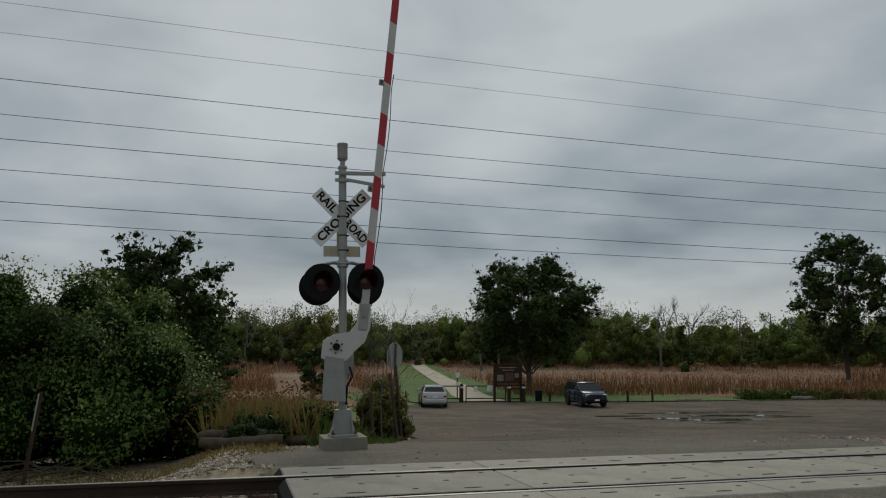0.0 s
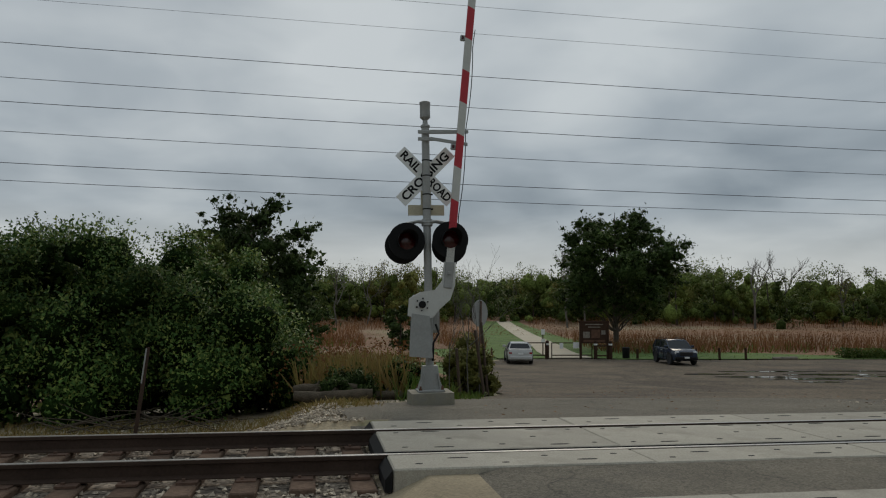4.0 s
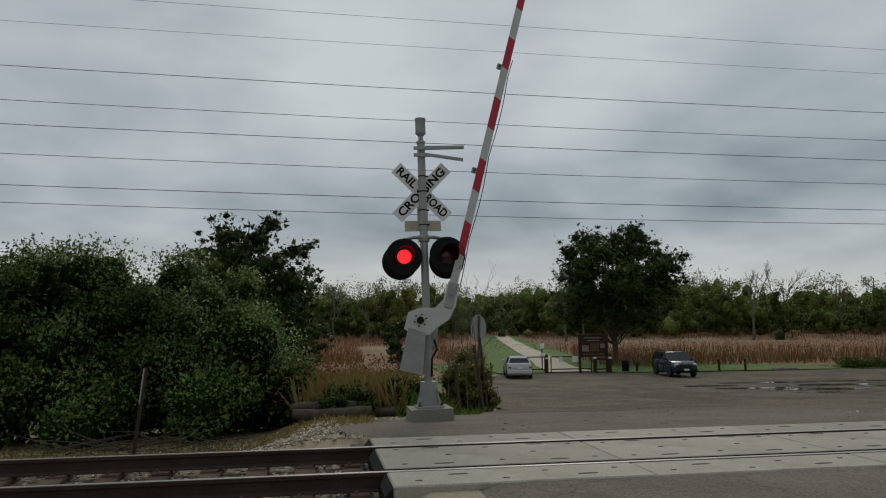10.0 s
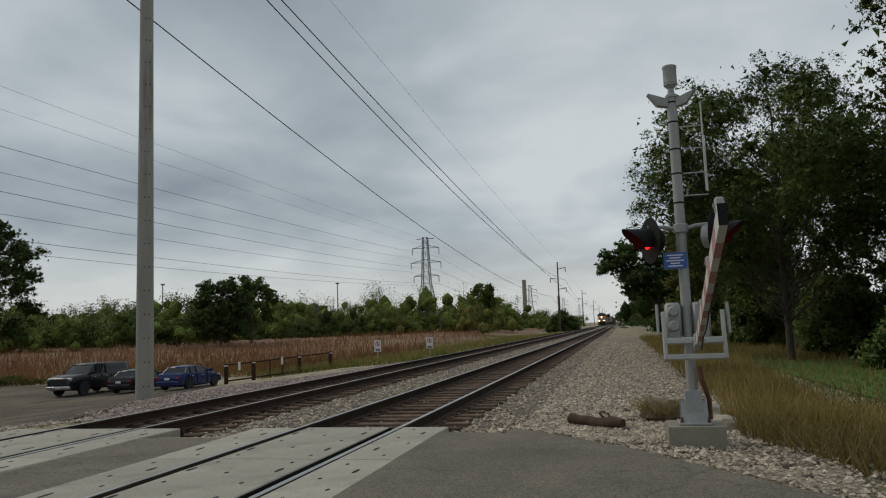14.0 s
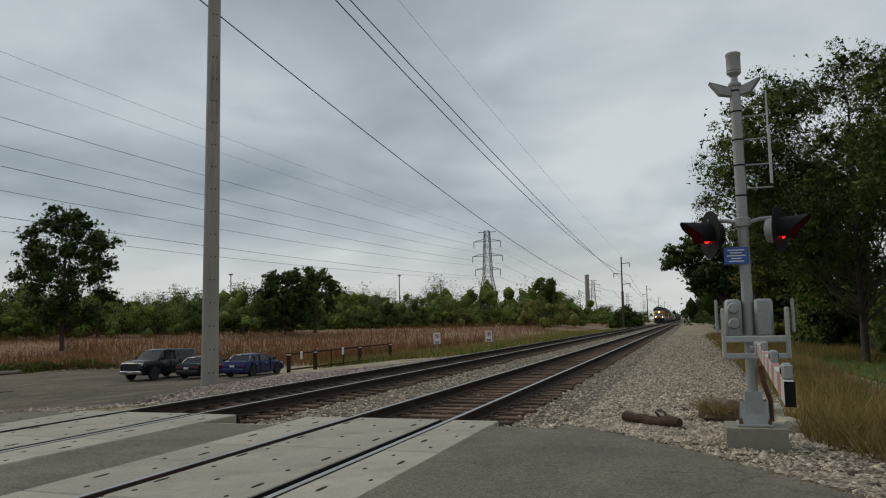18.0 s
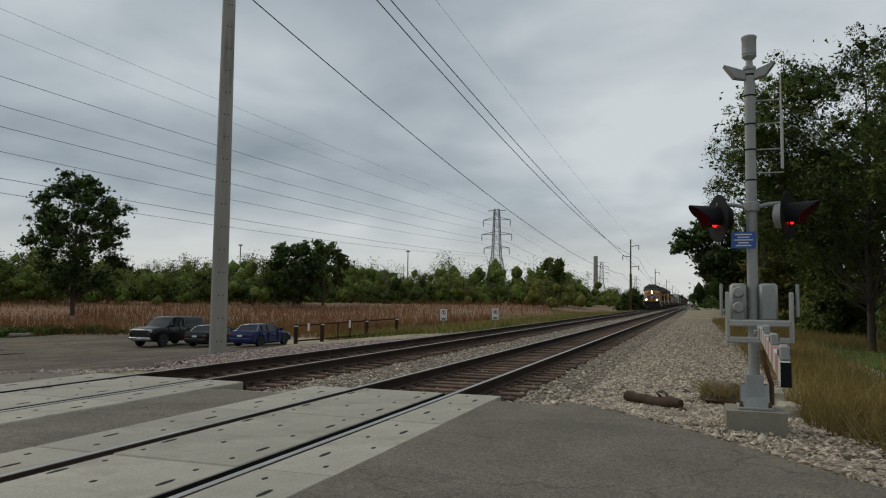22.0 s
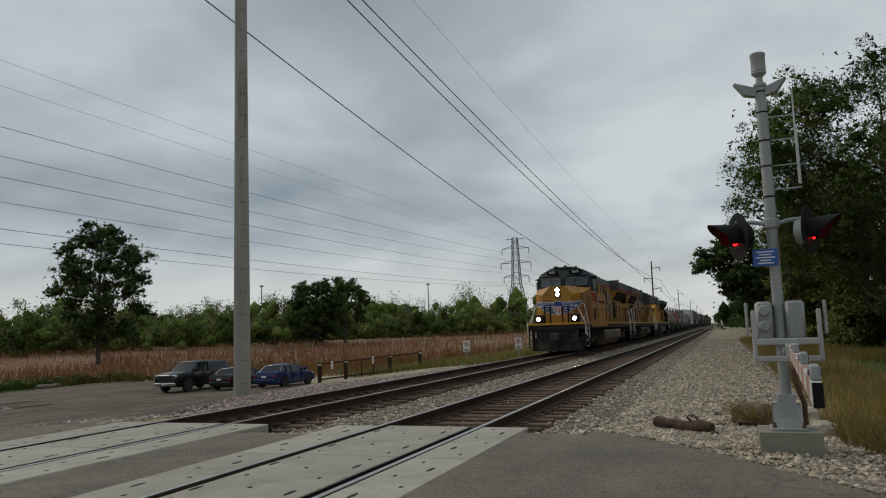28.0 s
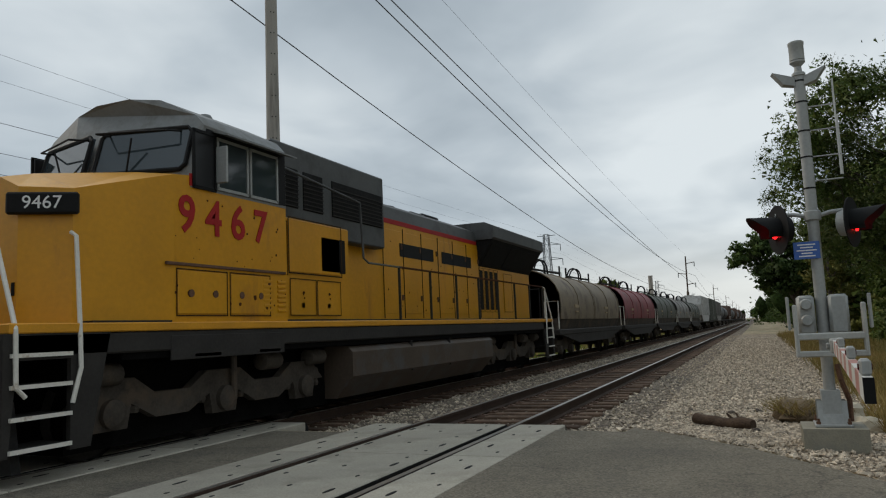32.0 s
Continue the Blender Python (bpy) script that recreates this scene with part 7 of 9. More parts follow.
            for x in (4.0, 2.7):
                g = Geo()
                g.box((x, s * 1.5 - 0.01, 1.12), (x + 0.5, s * 1.5 + 0.02, 1.17), 0.006)
                part("sill_step", g, M["rail_white"], L)
    # long hood
    hw = 0.98
    rw0 = 14.2 if not old else 14.4
    hz = 3.88 if not old else 3.62
    zt = 4.5 if not old else 4.14
    g = Geo()
    g.prism([(-hw, 1.58), (hw, 1.58), (hw, hz), (-hw, hz)], 4.75 if low else (c1 if not old else 7.0), LL - 1.05, "x")
    part("long_hood", g, Y, L, "long yellow engine hood with doors")
    g = Geo()
    g.prism([(-hw, hz + 0.1), (hw, hz + 0.1), (hw - 0.05, zt - 0.15), (hw - 0.35, zt), (-hw + 0.35, zt), (-hw + 0.05, zt - 0.15)], c1, rw0, "x")
    part("hood_roof", g, M["loco_grey"], L, "grey hood roof")
    g = Geo()
    g.box((c1, -hw - 0.008, hz), (rw0, hw + 0.008, hz + 0.1))
    part("red_stripe", g, M["loco_red"], L, "thin red stripe")
    # radiator wings
    ww = 1.5
    zr = 4.45 if not old else 4.25
    g = Geo()
    x1 = LL - (1.0 if not old else 0.95)
    g.prism([(ww - 0.06, 3.77), (ww, 3.82), (ww, zr - 0.12), (ww - 0.25, zr), (-ww + 0.25, zr), (-ww, zr - 0.12), (-ww, 3.82), (-ww + 0.06, 3.77)], rw0, x1, "x")
    part("radiator_wing", g, M["loco_grey"], L, "flared grey radiator wing")
    g = Geo()
    g.prism([(-hw, 3.05), (hw, 3.05), (ww - 0.08, 3.74), (ww - 0.06, 3.77), (-ww + 0.06, 3.77), (-ww + 0.08, 3.74)], rw0 + 0.05, x1 - 0.05, "x")
    part("wing_underside", g, M["grille"] if old else Y, L, "slanting underside of the radiator wing")
    if not old:
        g = Geo()
        for s in (-1, 1):
            g.box((rw0 - 0.004, s * ww - 0.006, 3.86), (x1 + 0.006, s * ww + 0.006, 3.95))
        g.box((x1 - 0.002, -ww, 3.86), (x1 + 0.008, ww, 3.95))
        part("red_stripe", g, M["loco_red"], L, "thin red stripe on the wing")
    for s in (-1, 1):
        for a, b in ((rw0 + 0.2, rw0 + 1.75), (rw0 + 1.95, x1 - 0.25)):
            g = Geo()
            vs = []
            for x in (a, b):
                for t in (0.1, 0.92):
                    y, z = hw + (ww - 0.08 - hw) * t, 3.05 + 0.69 * t
                    vs += [(x, s * y, z - 0.02), (x, s * (y - 0.06), z + 0.05)]
            g.convex(vs, [(0, 2, 6, 4), (1, 3, 7, 5), (0, 1, 3, 2), (4, 5, 7, 6), (0, 1, 5, 4), (2, 3, 7, 6)])
            part("radiator_intake", g, M["grille"], L, "black slanting radiator intake")
        # hood doors
        for k in range(6):
            a = c1 + 0.35 + k * 0.95
            g = Geo()
            g.box((a, s * hw - 0.01, 1.72), (a + 0.88, s * hw + 0.012, 3.5), 0.008)
            d = part("hood_door", g, Y, L)
            for z in (2.0, 3.1):
                g = Geo()
                g.box((a + 0.8, s * hw, z), (a + 0.86, s * (hw + 0.035), z + 0.12), 0.008)
                part("latch", g, M["rust"], d)
        if low:
            doors = [(0.48, 0.9, 2.5, 3.0), (1.1, 1.98, 1.86, 3.05), (2.25, 2.78, 1.72, 2.95), (3.2, 3.7, 1.72, 2.95)]
        else:
            doors = [(0.15 + k * 0.42, 0.41 + k * 0.42, 1.85, 2.95) for k in range(4)]
        for a, b, z0, z1 in doors:
            g = Geo()
            g.box((rw0 + a, s * hw - 0.01, z0), (rw0 + b, s * hw + 0.014, z1), 0.008)
            part("door_grille", g, M["grille"], L, "black grille in a hood door")
            seam_rect(L, rw0 + a - 0.05, rw0 + b + 0.05, z0 - 0.06, z1 + 0.06, s * hw + s * 0.002, s, 0.006)
        g = Geo()
        if not low:
            g.box((rw0 + 2.2, s * hw - 0.01, 1.8), (rw0 + 3.0, s * hw + 0.014, 2.95), 0.008)
            part("hood_door", g, Y, L)
            seam_rect(L, rw0 + 2.2, rw0 + 3.0, 1.8, 2.95, s * hw + s * 0.014, s)
        if not old:
            flag(L, 10.55 if winged == 1 else 10.05, 13.8 if winged == 1 else 13.55, 1.9, 3.62, s * (hw + 0.013), s, False)
            fx0 = 10.55 if winged == 1 else 10.05
            rail_pipe(L, [(fx0 - 0.28, s * (hw + 0.014), 1.72), (fx0 + 0.1, s * (hw + 0.014), 3.72)], 0.012, "flag_white", "flag_staff")
        else:
            for a, b in ((9.6, 11.4), (11.9, 13.9)):
                g = Geo()
                g.box((a, min(s * (hw + 0.012), s * (hw + 0.018)), 2.95), (b, max(s * (hw + 0.012), s * (hw + 0.018)), 3.24))
                part("lettering_bar", g, M["black"], L, "dark painted-over lettering")
        rr = random.Random(int(c1 * 10))
        rust_spots(L, [(rr.uniform(c1 + 0.3, rw0 - 0.2), rr.uniform(1.7, 2.4) if k % 3 else rr.uniform(2.4, 3.5), rr.uniform(0.008, 0.026)) for k in range(26)], s * (hw + 0.014), s)
        for k in range(7):
            g = Geo()
            x = c1 + 0.32 + k * 0.95
            g.box((x - 0.008, s * hw - 0.01, 1.62), (x + 0.008, s * (hw + 0.022), hz - 0.06))
            part("door_seam", g, M["black"], L)
        if low:
            rail_pipe(L, [(7.5, s * 1.46, 2.1), (7.45, s * 1.46, 2.95), (4.95, s * 1.46, 3.0)], 0.02, "loco_grey")
            for x in (7.0, 5.9):
                rail_pipe(L, [(x, s * 1.46, 2.08), (x, s * 1.46, 2.96)], 0.02, "sill_grey", "rail_post")
            for x in (5.1, 6.2):
                for k in range(5):
                    g = Geo()
                    g.box((x, s * cw - 0.01, 1.72 + 0.055 * k), (x + 0.4, s * cw + 0.022, 1.75 + 0.055 * k), 0.004)
                    part("louvre", g, Y, L)
        # handrails and posts
        pts = [(c1 + 0.1, s * 1.46, 2.62), (LL - 1.2, s * 1.46, 2.62)]
        rail_pipe(L, pts, 0.022, "loco_grey" if not old else "rust_dark")
        n = 8
        for k in range(n):
            x = c1 + 0.1 + (LL - 1.3 - c1) * k / (n - 1)
            rail_pipe(L, [(x, s * 1.46, 1.5), (x, s * 1.46, 2.62)], 0.028, "sill_grey", "rail_post")
        rail_pipe(L, [(LL - 1.2, s * 1.46, 2.62), (LL - 0.7, s * 1.4, 2.6), (LL - 0.55, s * 1.42, 2.3), (LL - 0.35, s * 1.5, 1.6), (LL - 0.32, s * 1.54, 0.9)], 0.024, "rail_white", "grab_rail", "white grab rail by the steps")
        rail_pipe(L, [(LL - 1.15, s * 1.54, 0.75), (LL - 1.2, s * 1.54, 1.0), (LL - 1.12, s * 1.54, 1.6), (LL - 1.05, s * 1.5, 2.5)], 0.024, "rail_white", "grab_rail")
        rail_pipe(L, [(0.3, s * 0.75, 2.46), (0.34, s * 1.1, 2.4), (0.3, s * 1.4, 1.7), (0.26, s * 1.52, 1.5), (0.26, s * 1.54, 0.95), (0.36, s * 1.54, 0.85)], 0.024, "rail_white", "grab_rail", "white grab rail by the steps")
        rail_pipe(L, [(1.1, s * 1.24, 2.55), (1.08, s * 1.34, 2.5), (1.0, s * 1.5, 1.6), (0.98, s * 1.55, 1.1), (0.88, s * 1.55, 0.75)], 0.024, "rail_white", "grab_rail")
        # end steps
        for e, sg in ((0.0, 1), (LL, -1)):
            g = Geo()
            g.prism([(e + sg * 0.15, 1.46), (e + sg * 1.4, 1.46), (e + sg * 1.15, 0.28), (e + sg * 0.9, 0.28), (e + sg * 0.9, 1.2), (e + sg * 0.3, 1.2), (e + sg * 0.22, 0.3), (e + sg * 0.15, 0.3)], s * 1.5 if s < 0 else 1.44, -1.44 if s < 0 else 1.5, "y")
            st = part("step_panel", g, M["sill_grey"], L, "dark step well panel")
            for k in range(4):
                g = Geo()
                z = 0.34 + k * 0.3
                g.box((e + sg * 0.22 if sg > 0 else e - 0.9, min(s * 1.05, s * 1.5), z), (e + 0.9 if sg > 0 else e - 0.22, max(s * 1.05, s * 1.5), z + 0.025))
                tread = part("step", g, M["sill_grey"], st)
                g = Geo()
                g.box((e + sg * 0.22 if sg > 0 else e - 0.9, min(s * 1.5, s * 1.53), z - 0.01), (e + 0.9 if sg > 0 else e - 0.22, max(s * 1.5, s * 1.53), z + 0.03))
                part("step_edge", g, M["rail_white"], st)
        # fuel tank ends and pipes
    g = Geo()
    prof = [(-1.4, 1.12), (-1.5, 1.02), (-1.5, 0.6), (-1.15, 0.22), (1.15, 0.22), (1.5, 0.6), (1.5, 1.02), (1.4, 1.12)]
    if low:
        g.prism(prof, 6.5, 8.2, "x")
        g.prism(prof, 13.0, 13.95, "x")
        g.prism([(-1.5, 0.66), (-1.5, 0.6), (-1.15, 0.22), (1.15, 0.22), (1.5, 0.6), (1.5, 0.66)], 8.2, 13.0, "x")
    else:
        g.prism(prof, 6.6, 13.9, "x")
    ft = part("fuel_tank", g, M[tankm], L, "long fuel tank under the frame")
    # added solid block: shuts out light below the frame, its black paints the shade
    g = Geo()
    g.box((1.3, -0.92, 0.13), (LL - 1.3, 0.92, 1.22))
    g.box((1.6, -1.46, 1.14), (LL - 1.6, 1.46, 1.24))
    part("underframe", g, M["soot"], L, "near-black block for traction gear and the shade under the frame")
    for x in () if low else (9.0, 11.0):
        g = Geo()
        g.box((x, -1.49, 0.55), (x + 0.05, 1.49, 1.15), 0.005)
        part("tank_strap", g, M["sill_grey"], ft)
    if winged == 2:
        for s in (-1, 1):
            for a, b in ((8.4, 10.4), (10.85, 12.85)):
                g = Geo()
                g.lathe([(0.16, a), (0.25, a + 0.1), (0.25, b - 0.1), (0.16, b)], c=(0, s * 1.22, 0.95), axis="x", n=16)
                part("air_reservoir", g, M["tank_grey"], ft, smooth=True)
    for k, x in enumerate((3.7, LL - 3.7)):
        truck(L, x, 3, 1.95)
    # front pilot with plough, coupler, lamps
    g = Geo()
    for s in (-1, 1):
        g.convex([(0.0, s * 0.0, 0.12), (0.35, s * 1.38, 0.12), (0.2, 0.0, 0.85), (0.34, s * 1.28, 0.8), (0.1, s * 0.0, 0.12), (0.45, s * 1.38, 0.12), (0.3, 0.0, 0.85), (0.44, s * 1.28, 0.8)],
                 [(0, 1, 3, 2), (4, 5, 7, 6), (0, 1, 5, 4), (2, 3, 7, 6), (0, 2, 6, 4), (1, 3, 7, 5)])
    g.box((0.3, -1.1, 0.7), (0.42, 1.1, 1.46), 0.01)
    part("snow_plough", g, M["plough"], L, "black front plough and pilot plate")
    for e, sg in ((0.0, -1), (LL, 1)):
        g = Geo()
        g.box((e - 0.15, -0.13, 0.72), (e + sg * 0.55, 0.13, 0.98), 0.03) if sg > 0 else g.box((e - 0.55, -0.13, 0.72), (e + 0.3, 0.13, 0.98), 0.03)
        g.box((e + sg * 0.45 - 0.12, -0.2, 0.66), (e + sg * 0.45 + 0.12, 0.2, 1.04), 0.05)
        part("coupler", g, M["truck"], L, "knuckle coupler")
        for q in (-0.55, -0.4, 0.4, 0.55):
            g = Geo()
            g.tube([(e, q, 1.0), (e + sg * 0.25, q, 0.75), (e + sg * 0.3, q * 0.8, 0.5)], 0.025, 6)
            part("brake_hose", g, M["black"], L)
    g = Geo()
    g.box((LL - 0.34, -1.5, 0.55), (LL - 0.2, 1.5, 1.46), 0.01)
    part("rear_pilot", g, M["sill_grey"], L)
    # rails across the front and the tail
    for s in (-1, 1):
        rail_pipe(L, [(0.3, s * 0.32, 1.5), (0.3, s * 0.32, 2.42), (0.3, s * 0.62, 2.42), (0.3, s * 0.62, 1.5)], 0.04, "black", "anti_climber")
        rail_pipe(L, [(LL - 0.3, s * 0.4, 1.56), (LL - 0.3, s * 0.4, 2.6), (LL - 0.3, s * 1.1, 2.6), (LL - 0.3, s * 1.1, 1.56)], 0.025, "black", "end_rail")
        rail_pipe(L, [(0.15, s * 1.3, 1.6), (-0.05, s * 1.5, 1.85), (0.05, s * 1.52, 1.3), (0.1, s * 1.5, 0.95)], 0.02, "rail_white", "uncoupling_lever")
    # headlights: two over one another on the nose, two ditch lights, and their housings
    for (x, y, z) in ((0.85, 0.0, 3.3 if winged == 1 else 3.02), (0.85, 0.0, 3.06 if winged == 1 else 2.81), (0.32, -0.95, 1.78), (0.32, 0.95, 1.78)):
        hl = new("headlight")
        hl.parent = L
        g = Geo()
        g.lathe([(0.13, 0.02), (0.14, -0.02), (0.14, -0.12), (0.11, -0.13), (0.10, -0.09)], c=(x, y, z), axis="x", n=16)
        part("lamp_housing", g, M["black"], hl, smooth=True, fix=True)
        g = Geo()
        g.lathe([(0.0, -0.115), (0.1, -0.11), (0.1, -0.06)], c=(x, y, z), axis="x", n=16)
        part("lamp_glass", g, M["headlight"] if not old and winged == 1 else M["cab_glass"], hl, "lit round headlight" if winged == 1 else "unlit round headlight", fix=True)
    g = Geo()
    g.box((0.804, -0.74, 1.64), (0.84, -0.21, 2.98), 0.012)
    part("nose_door", g, Y, L, "narrow door in the nose")
    for z in (1.95, 2.85):
        g = Geo()
        g.cyl((0.8, -0.75, z - 0.07), (0.8, -0.75, z + 0.07), 0.022, n=8)
        part("door_hinge", g, M["black"], L)
    if winged == 1:
        g = Geo()
        g.box((0.796, -0.17, 2.9), (0.85, 0.17, 3.45), 0.01)
        part("headlight_box", g, M["black"], L, "black recess round the headlights")
        for s in (-1, 1):
            g = Geo()
            g.box((0.36, s * 0.95 - 0.24, 1.56), (0.6, s * 0.95 + 0.24, 2.0), 0.02)
            part("lamp_box", g, M["sill_grey"], L, "dark grey box behind the ditch light")
        for z in (2.74, 3.04):
            rail_pipe(L, [(0.8, 0.34, z), (0.74, 0.36, z), (0.74, 0.66, z + 0.03), (0.8, 0.68, z + 0.03)], 0.012, "black", "grab_iron")
    # number boards
    if old:
        for s in (-1, 1):
            g = Geo()
            g.box((-0.16, -0.36, -0.12), (-0.08, 0.36, 0.12), 0.02)
            b = part("number_board", g, M["black"], L, "black number board", at=pose(1.0, s * 0.98, 2.86, 0, 0, -s * 35))
            letters("board_number", number, 0.2, M["sign_white"], b, pose(-0.165, 0, 0, 90, 0, -90), 0.003)
    else:
        for s in (-1, 1):
            z = 4.36
            x = fx(0.55, z)
            g = Geo()
            g.box((-0.1, -0.34, -0.11), (0.05, 0.34, 0.11), 0.02)
            b = part("number_board", g, M["black"], L, "black number board", at=pose(x, s * 0.62, z, 0, 0, -s * 14))
            letters("board_number", number, 0.19, M["sign_white"], b, pose(-0.105, 0, 0, 90, 0, -90), 0.003)
        # nose wings: plain blue wings with white bars and a shield between
        nx = 0.815
        for s in (-1, 1):
            wing = new("wing_emblem")
            wing.parent = L
            wing["label"] = "blue wing emblem with white bars"
            for k, (ln, z) in enumerate(((1.12, 2.58), (1.02, 2.45), (0.8, 2.32), (0.55, 2.2), (0.36, 2.09))):
                for name, hgt, off, m, trim in (("white_edge", 0.085, 0.004, "sign_white", 0.0), ("feather", 0.06, 0.009, "loco_blue", 0.02), ("white_bar", 0.014, 0.013, "sign_white", 0.09)):
                    e1 = 0.1 + ln - trim
                    line = [(nx - 0.015 - off, 0.12 + trim), (nx - 0.015 - off, min(e1, 0.8))]
                    if e1 > 0.8:
                        line.append((nx - 0.015 - off + (e1 - 0.8) * 0.705, e1))
                    g = Geo()
                    for (xa, ya), (xb, yb) in zip(line[:-1], line[1:]):
                        g.convex([(xx + d, s * yy, z + v + (0.05 if yy > 0.8 else 0)) for xx, yy in ((xa, ya), (xb, yb)) for d in (0.0, 0.03) for v in (-hgt, hgt)],
                                 [(0, 1, 3, 2), (4, 5, 7, 6), (0, 1, 5, 4), (2, 3, 7, 6), (0, 2, 6, 4), (1, 3, 7, 5)])
                    part(name, g, M[m], wing)
        sh = new("shield_emblem")
        sh.parent = L
        sh["label"] = "shield emblem in blue, white and red"
        g = Geo()
        g.prism([(-0.24, 2.66), (0, 2.74), (0.24, 2.66), (0.26, 2.41), (0.2, 2.11), (0, 1.94), (-0.2, 2.11), (-0.26, 2.41)], nx - 0.05, nx, "x")
        part("field", g, M["sign_white"], sh)
        g = Geo()
        g.prism([(-0.22, 2.64), (0, 2.71), (0.22, 2.64), (0.24, 2.44), (-0.24, 2.44)], nx - 0.056, nx, "x")
        part("blue_band", g, M["loco_blue"], sh)
        for q in (-0.16, -0.06, 0.06, 0.16):
            g = Geo()
            g.box((nx - 0.056, q - 0.025, 2.06 + abs(q) * 0.3), (nx, q + 0.025, 2.42))
            part("red_bar", g, M["loco_red"], sh)
    # roof fittings
    for x, y, s0 in ((3.6, 0.6, 0.16), (4.2, -0.4, 0.12), (3.3, 0.0, 0.1)):
        g = Geo()
        g.lathe([(s0, top_z - 0.02), (s0, top_z + 0.06), (s0 * 0.7, top_z + 0.12), (0.02, top_z + 0.13)], c=(x, y, 0), n=14)
        part("roof_dome", g, G, L, smooth=True)
    for k in range(3):
        g = Geo()
        g.lathe([(0.06, -0.25), (0.1, 0.1), (0.12, 0.15)], c=(8.8, -0.2 + 0.2 * k, zt + 0.1), axis="x", n=10)
        part("horn", g, M["black"], L, smooth=True)
    g = Geo()
    g.box((12.2, -0.4, zt - 0.02), (13.2, 0.4, zt + 0.16), 0.03)
    part("exhaust_pipe", g, M["black"], L, "sooty exhaust stack")
    for k in range(4):
        x = c1 + 0.7 + k * 1.25
        g = Geo()
        if k % 2:
            g.lathe([(0.42, zt - 0.03), (0.44, zt + 0.09), (0.36, zt + 0.1), (0.03, zt + 0.08)], c=(x, 0, 0), n=16)
        else:
            g.box((x - 0.4, -0.5, zt - 0.03), (x + 0.4, 0.5, zt + 0.08), 0.02)
        part("roof_fan" if k % 2 else "roof_hatch", g, M["loco_grey"], L)
    # tail lamps
    for z in (3.4, 3.2):
        g = Geo()
        g.lathe([(0.1, LL - 1.06), (0.11, LL - 0.98), (0.09, LL - 0.97)], c=(0, 0.0, z), axis="x", n=12)
        part("tail_lamp", g, M["cab_glass"], L, smooth=True, fix=True)
    return L


def coil_car(color, label, seed, ln=13.0):
    """Flat car with two arched hoods over its load, and lifting hoops on a rail along the top."""
    c = thing("coil_car", label, "freight car", None, "freight cars")
    g = Geo()
    g.box((0, -1.42, 0.98), (ln, 1.42, 1.18), 0.02)
    g.box((1.2, -0.5, 0.7), (ln - 1.2, 0.5, 0.98), 0.02)
    g.prism([(0.4, 0.98), (ln - 0.4, 0.98), (ln - 3.4, 0.62), (3.4, 0.62)], -1.4, -1.34, "y")
    g.prism([(0.4, 0.98), (ln - 0.4, 0.98), (ln - 3.4, 0.62), (3.4, 0.62)], 1.34, 1.4, "y")
    part("frame", g, M["sill_grey"], c, "black car frame")
    g = Geo()
    g.prism([(-1.22, 1.18), (1.22, 1.18), (1.34, 1.58), (-1.34, 1.58)], 0.35, ln - 0.35, "x")
    part("trough", g, M["truck"], c, "dirty dark trough under the hoods")
    m = (ln - 1.0) / 2
    for k in range(2):
        x0 = 0.45 + k * (m + 0.1)
        x1 = x0 + m
        prof = [(-1.36, 1.56), (-1.40, 2.0)] + [(-1.40 * math.cos(math.pi * i / 12), 2.0 + 1.42 * math.sin(math.pi * i / 12) ** 0.8) for i in range(1, 12)] + [(1.40, 2.0), (1.36, 1.56)]
        g = Geo()
        g.prism(prof, x0, x1, "x")
        hd = part("hood", g, color, c, "arched steel hood with worn paint", smooth=True)
        for x in (x0, x0 + m / 2 - 0.06, x1 - 0.12):
            g = Geo()
            big = [(y * 1.018, 1.18 + (z - 1.18) * 1.018) for y, z in prof]
            g.prism(big, x, x + 0.12, "x")
            part("hood_rib", g, color, hd, smooth=True)
        # lifting hoop and upright
        xc = (x0 + x1) / 2 - 0.6
        for s in (-0.22, 0.22):
            g = Geo()
            g.tube([(xc + s, -0.28 * math.cos(math.pi * i / 8), 3.38 + 0.62 * math.sin(math.pi * i / 8) ** 0.6) for i in range(9)], 0.035, 6)
            part("lifting_hoop", g, M["black"], hd, "black lifting hoop on the hood")
        g = Geo()
        g.cyl((xc - 1.6, 0, 3.56), (x1 - 0.3, 0, 3.62), 0.045, n=6)
        for x in (xc - 1.6, x1 - 0.3):
            g.cyl((x, 0, 3.36), (x, 0, 3.95), 0.04, n=6)
            g.cyl((x, -0.5, 3.34), (x, 0.5, 3.34), 0.035, n=6)
        part("top_rail", g, M["black"], hd)
        for s in (-1, 1):
            g = Geo()
            g.box((x0 + 2.2, s * 1.385, 2.0), (x0 + 2.9, s * 1.425, 2.12), 0.003)
            g.box((x0 + 2.35, s * 1.385, 1.82), (x0 + 2.8, s * 1.425, 1.87), 0.003)
            part("writing_bar", g, M["flag_white"], hd)
    for s in (-1, 1):
        g = Geo()
        g.tube([(0.05, s * 1.4, 1.2), (0.05, s * 1.4, 2.2), (0.05, s * 0.9, 2.2), (0.05, s * 0.9, 1.2)], 0.02, 6)
        g.tube([(ln - 0.05, s * 1.4, 1.2), (ln - 0.05, s * 1.4, 2.2), (ln - 0.05, s * 0.9, 2.2), (ln - 0.05, s * 0.9, 1.2)], 0.02, 6)
        part("end_rail", g, M["rail_white"], c)
    for x in (1.9, ln - 1.9):
        truck(c, x, 2, 1.75)
    return c


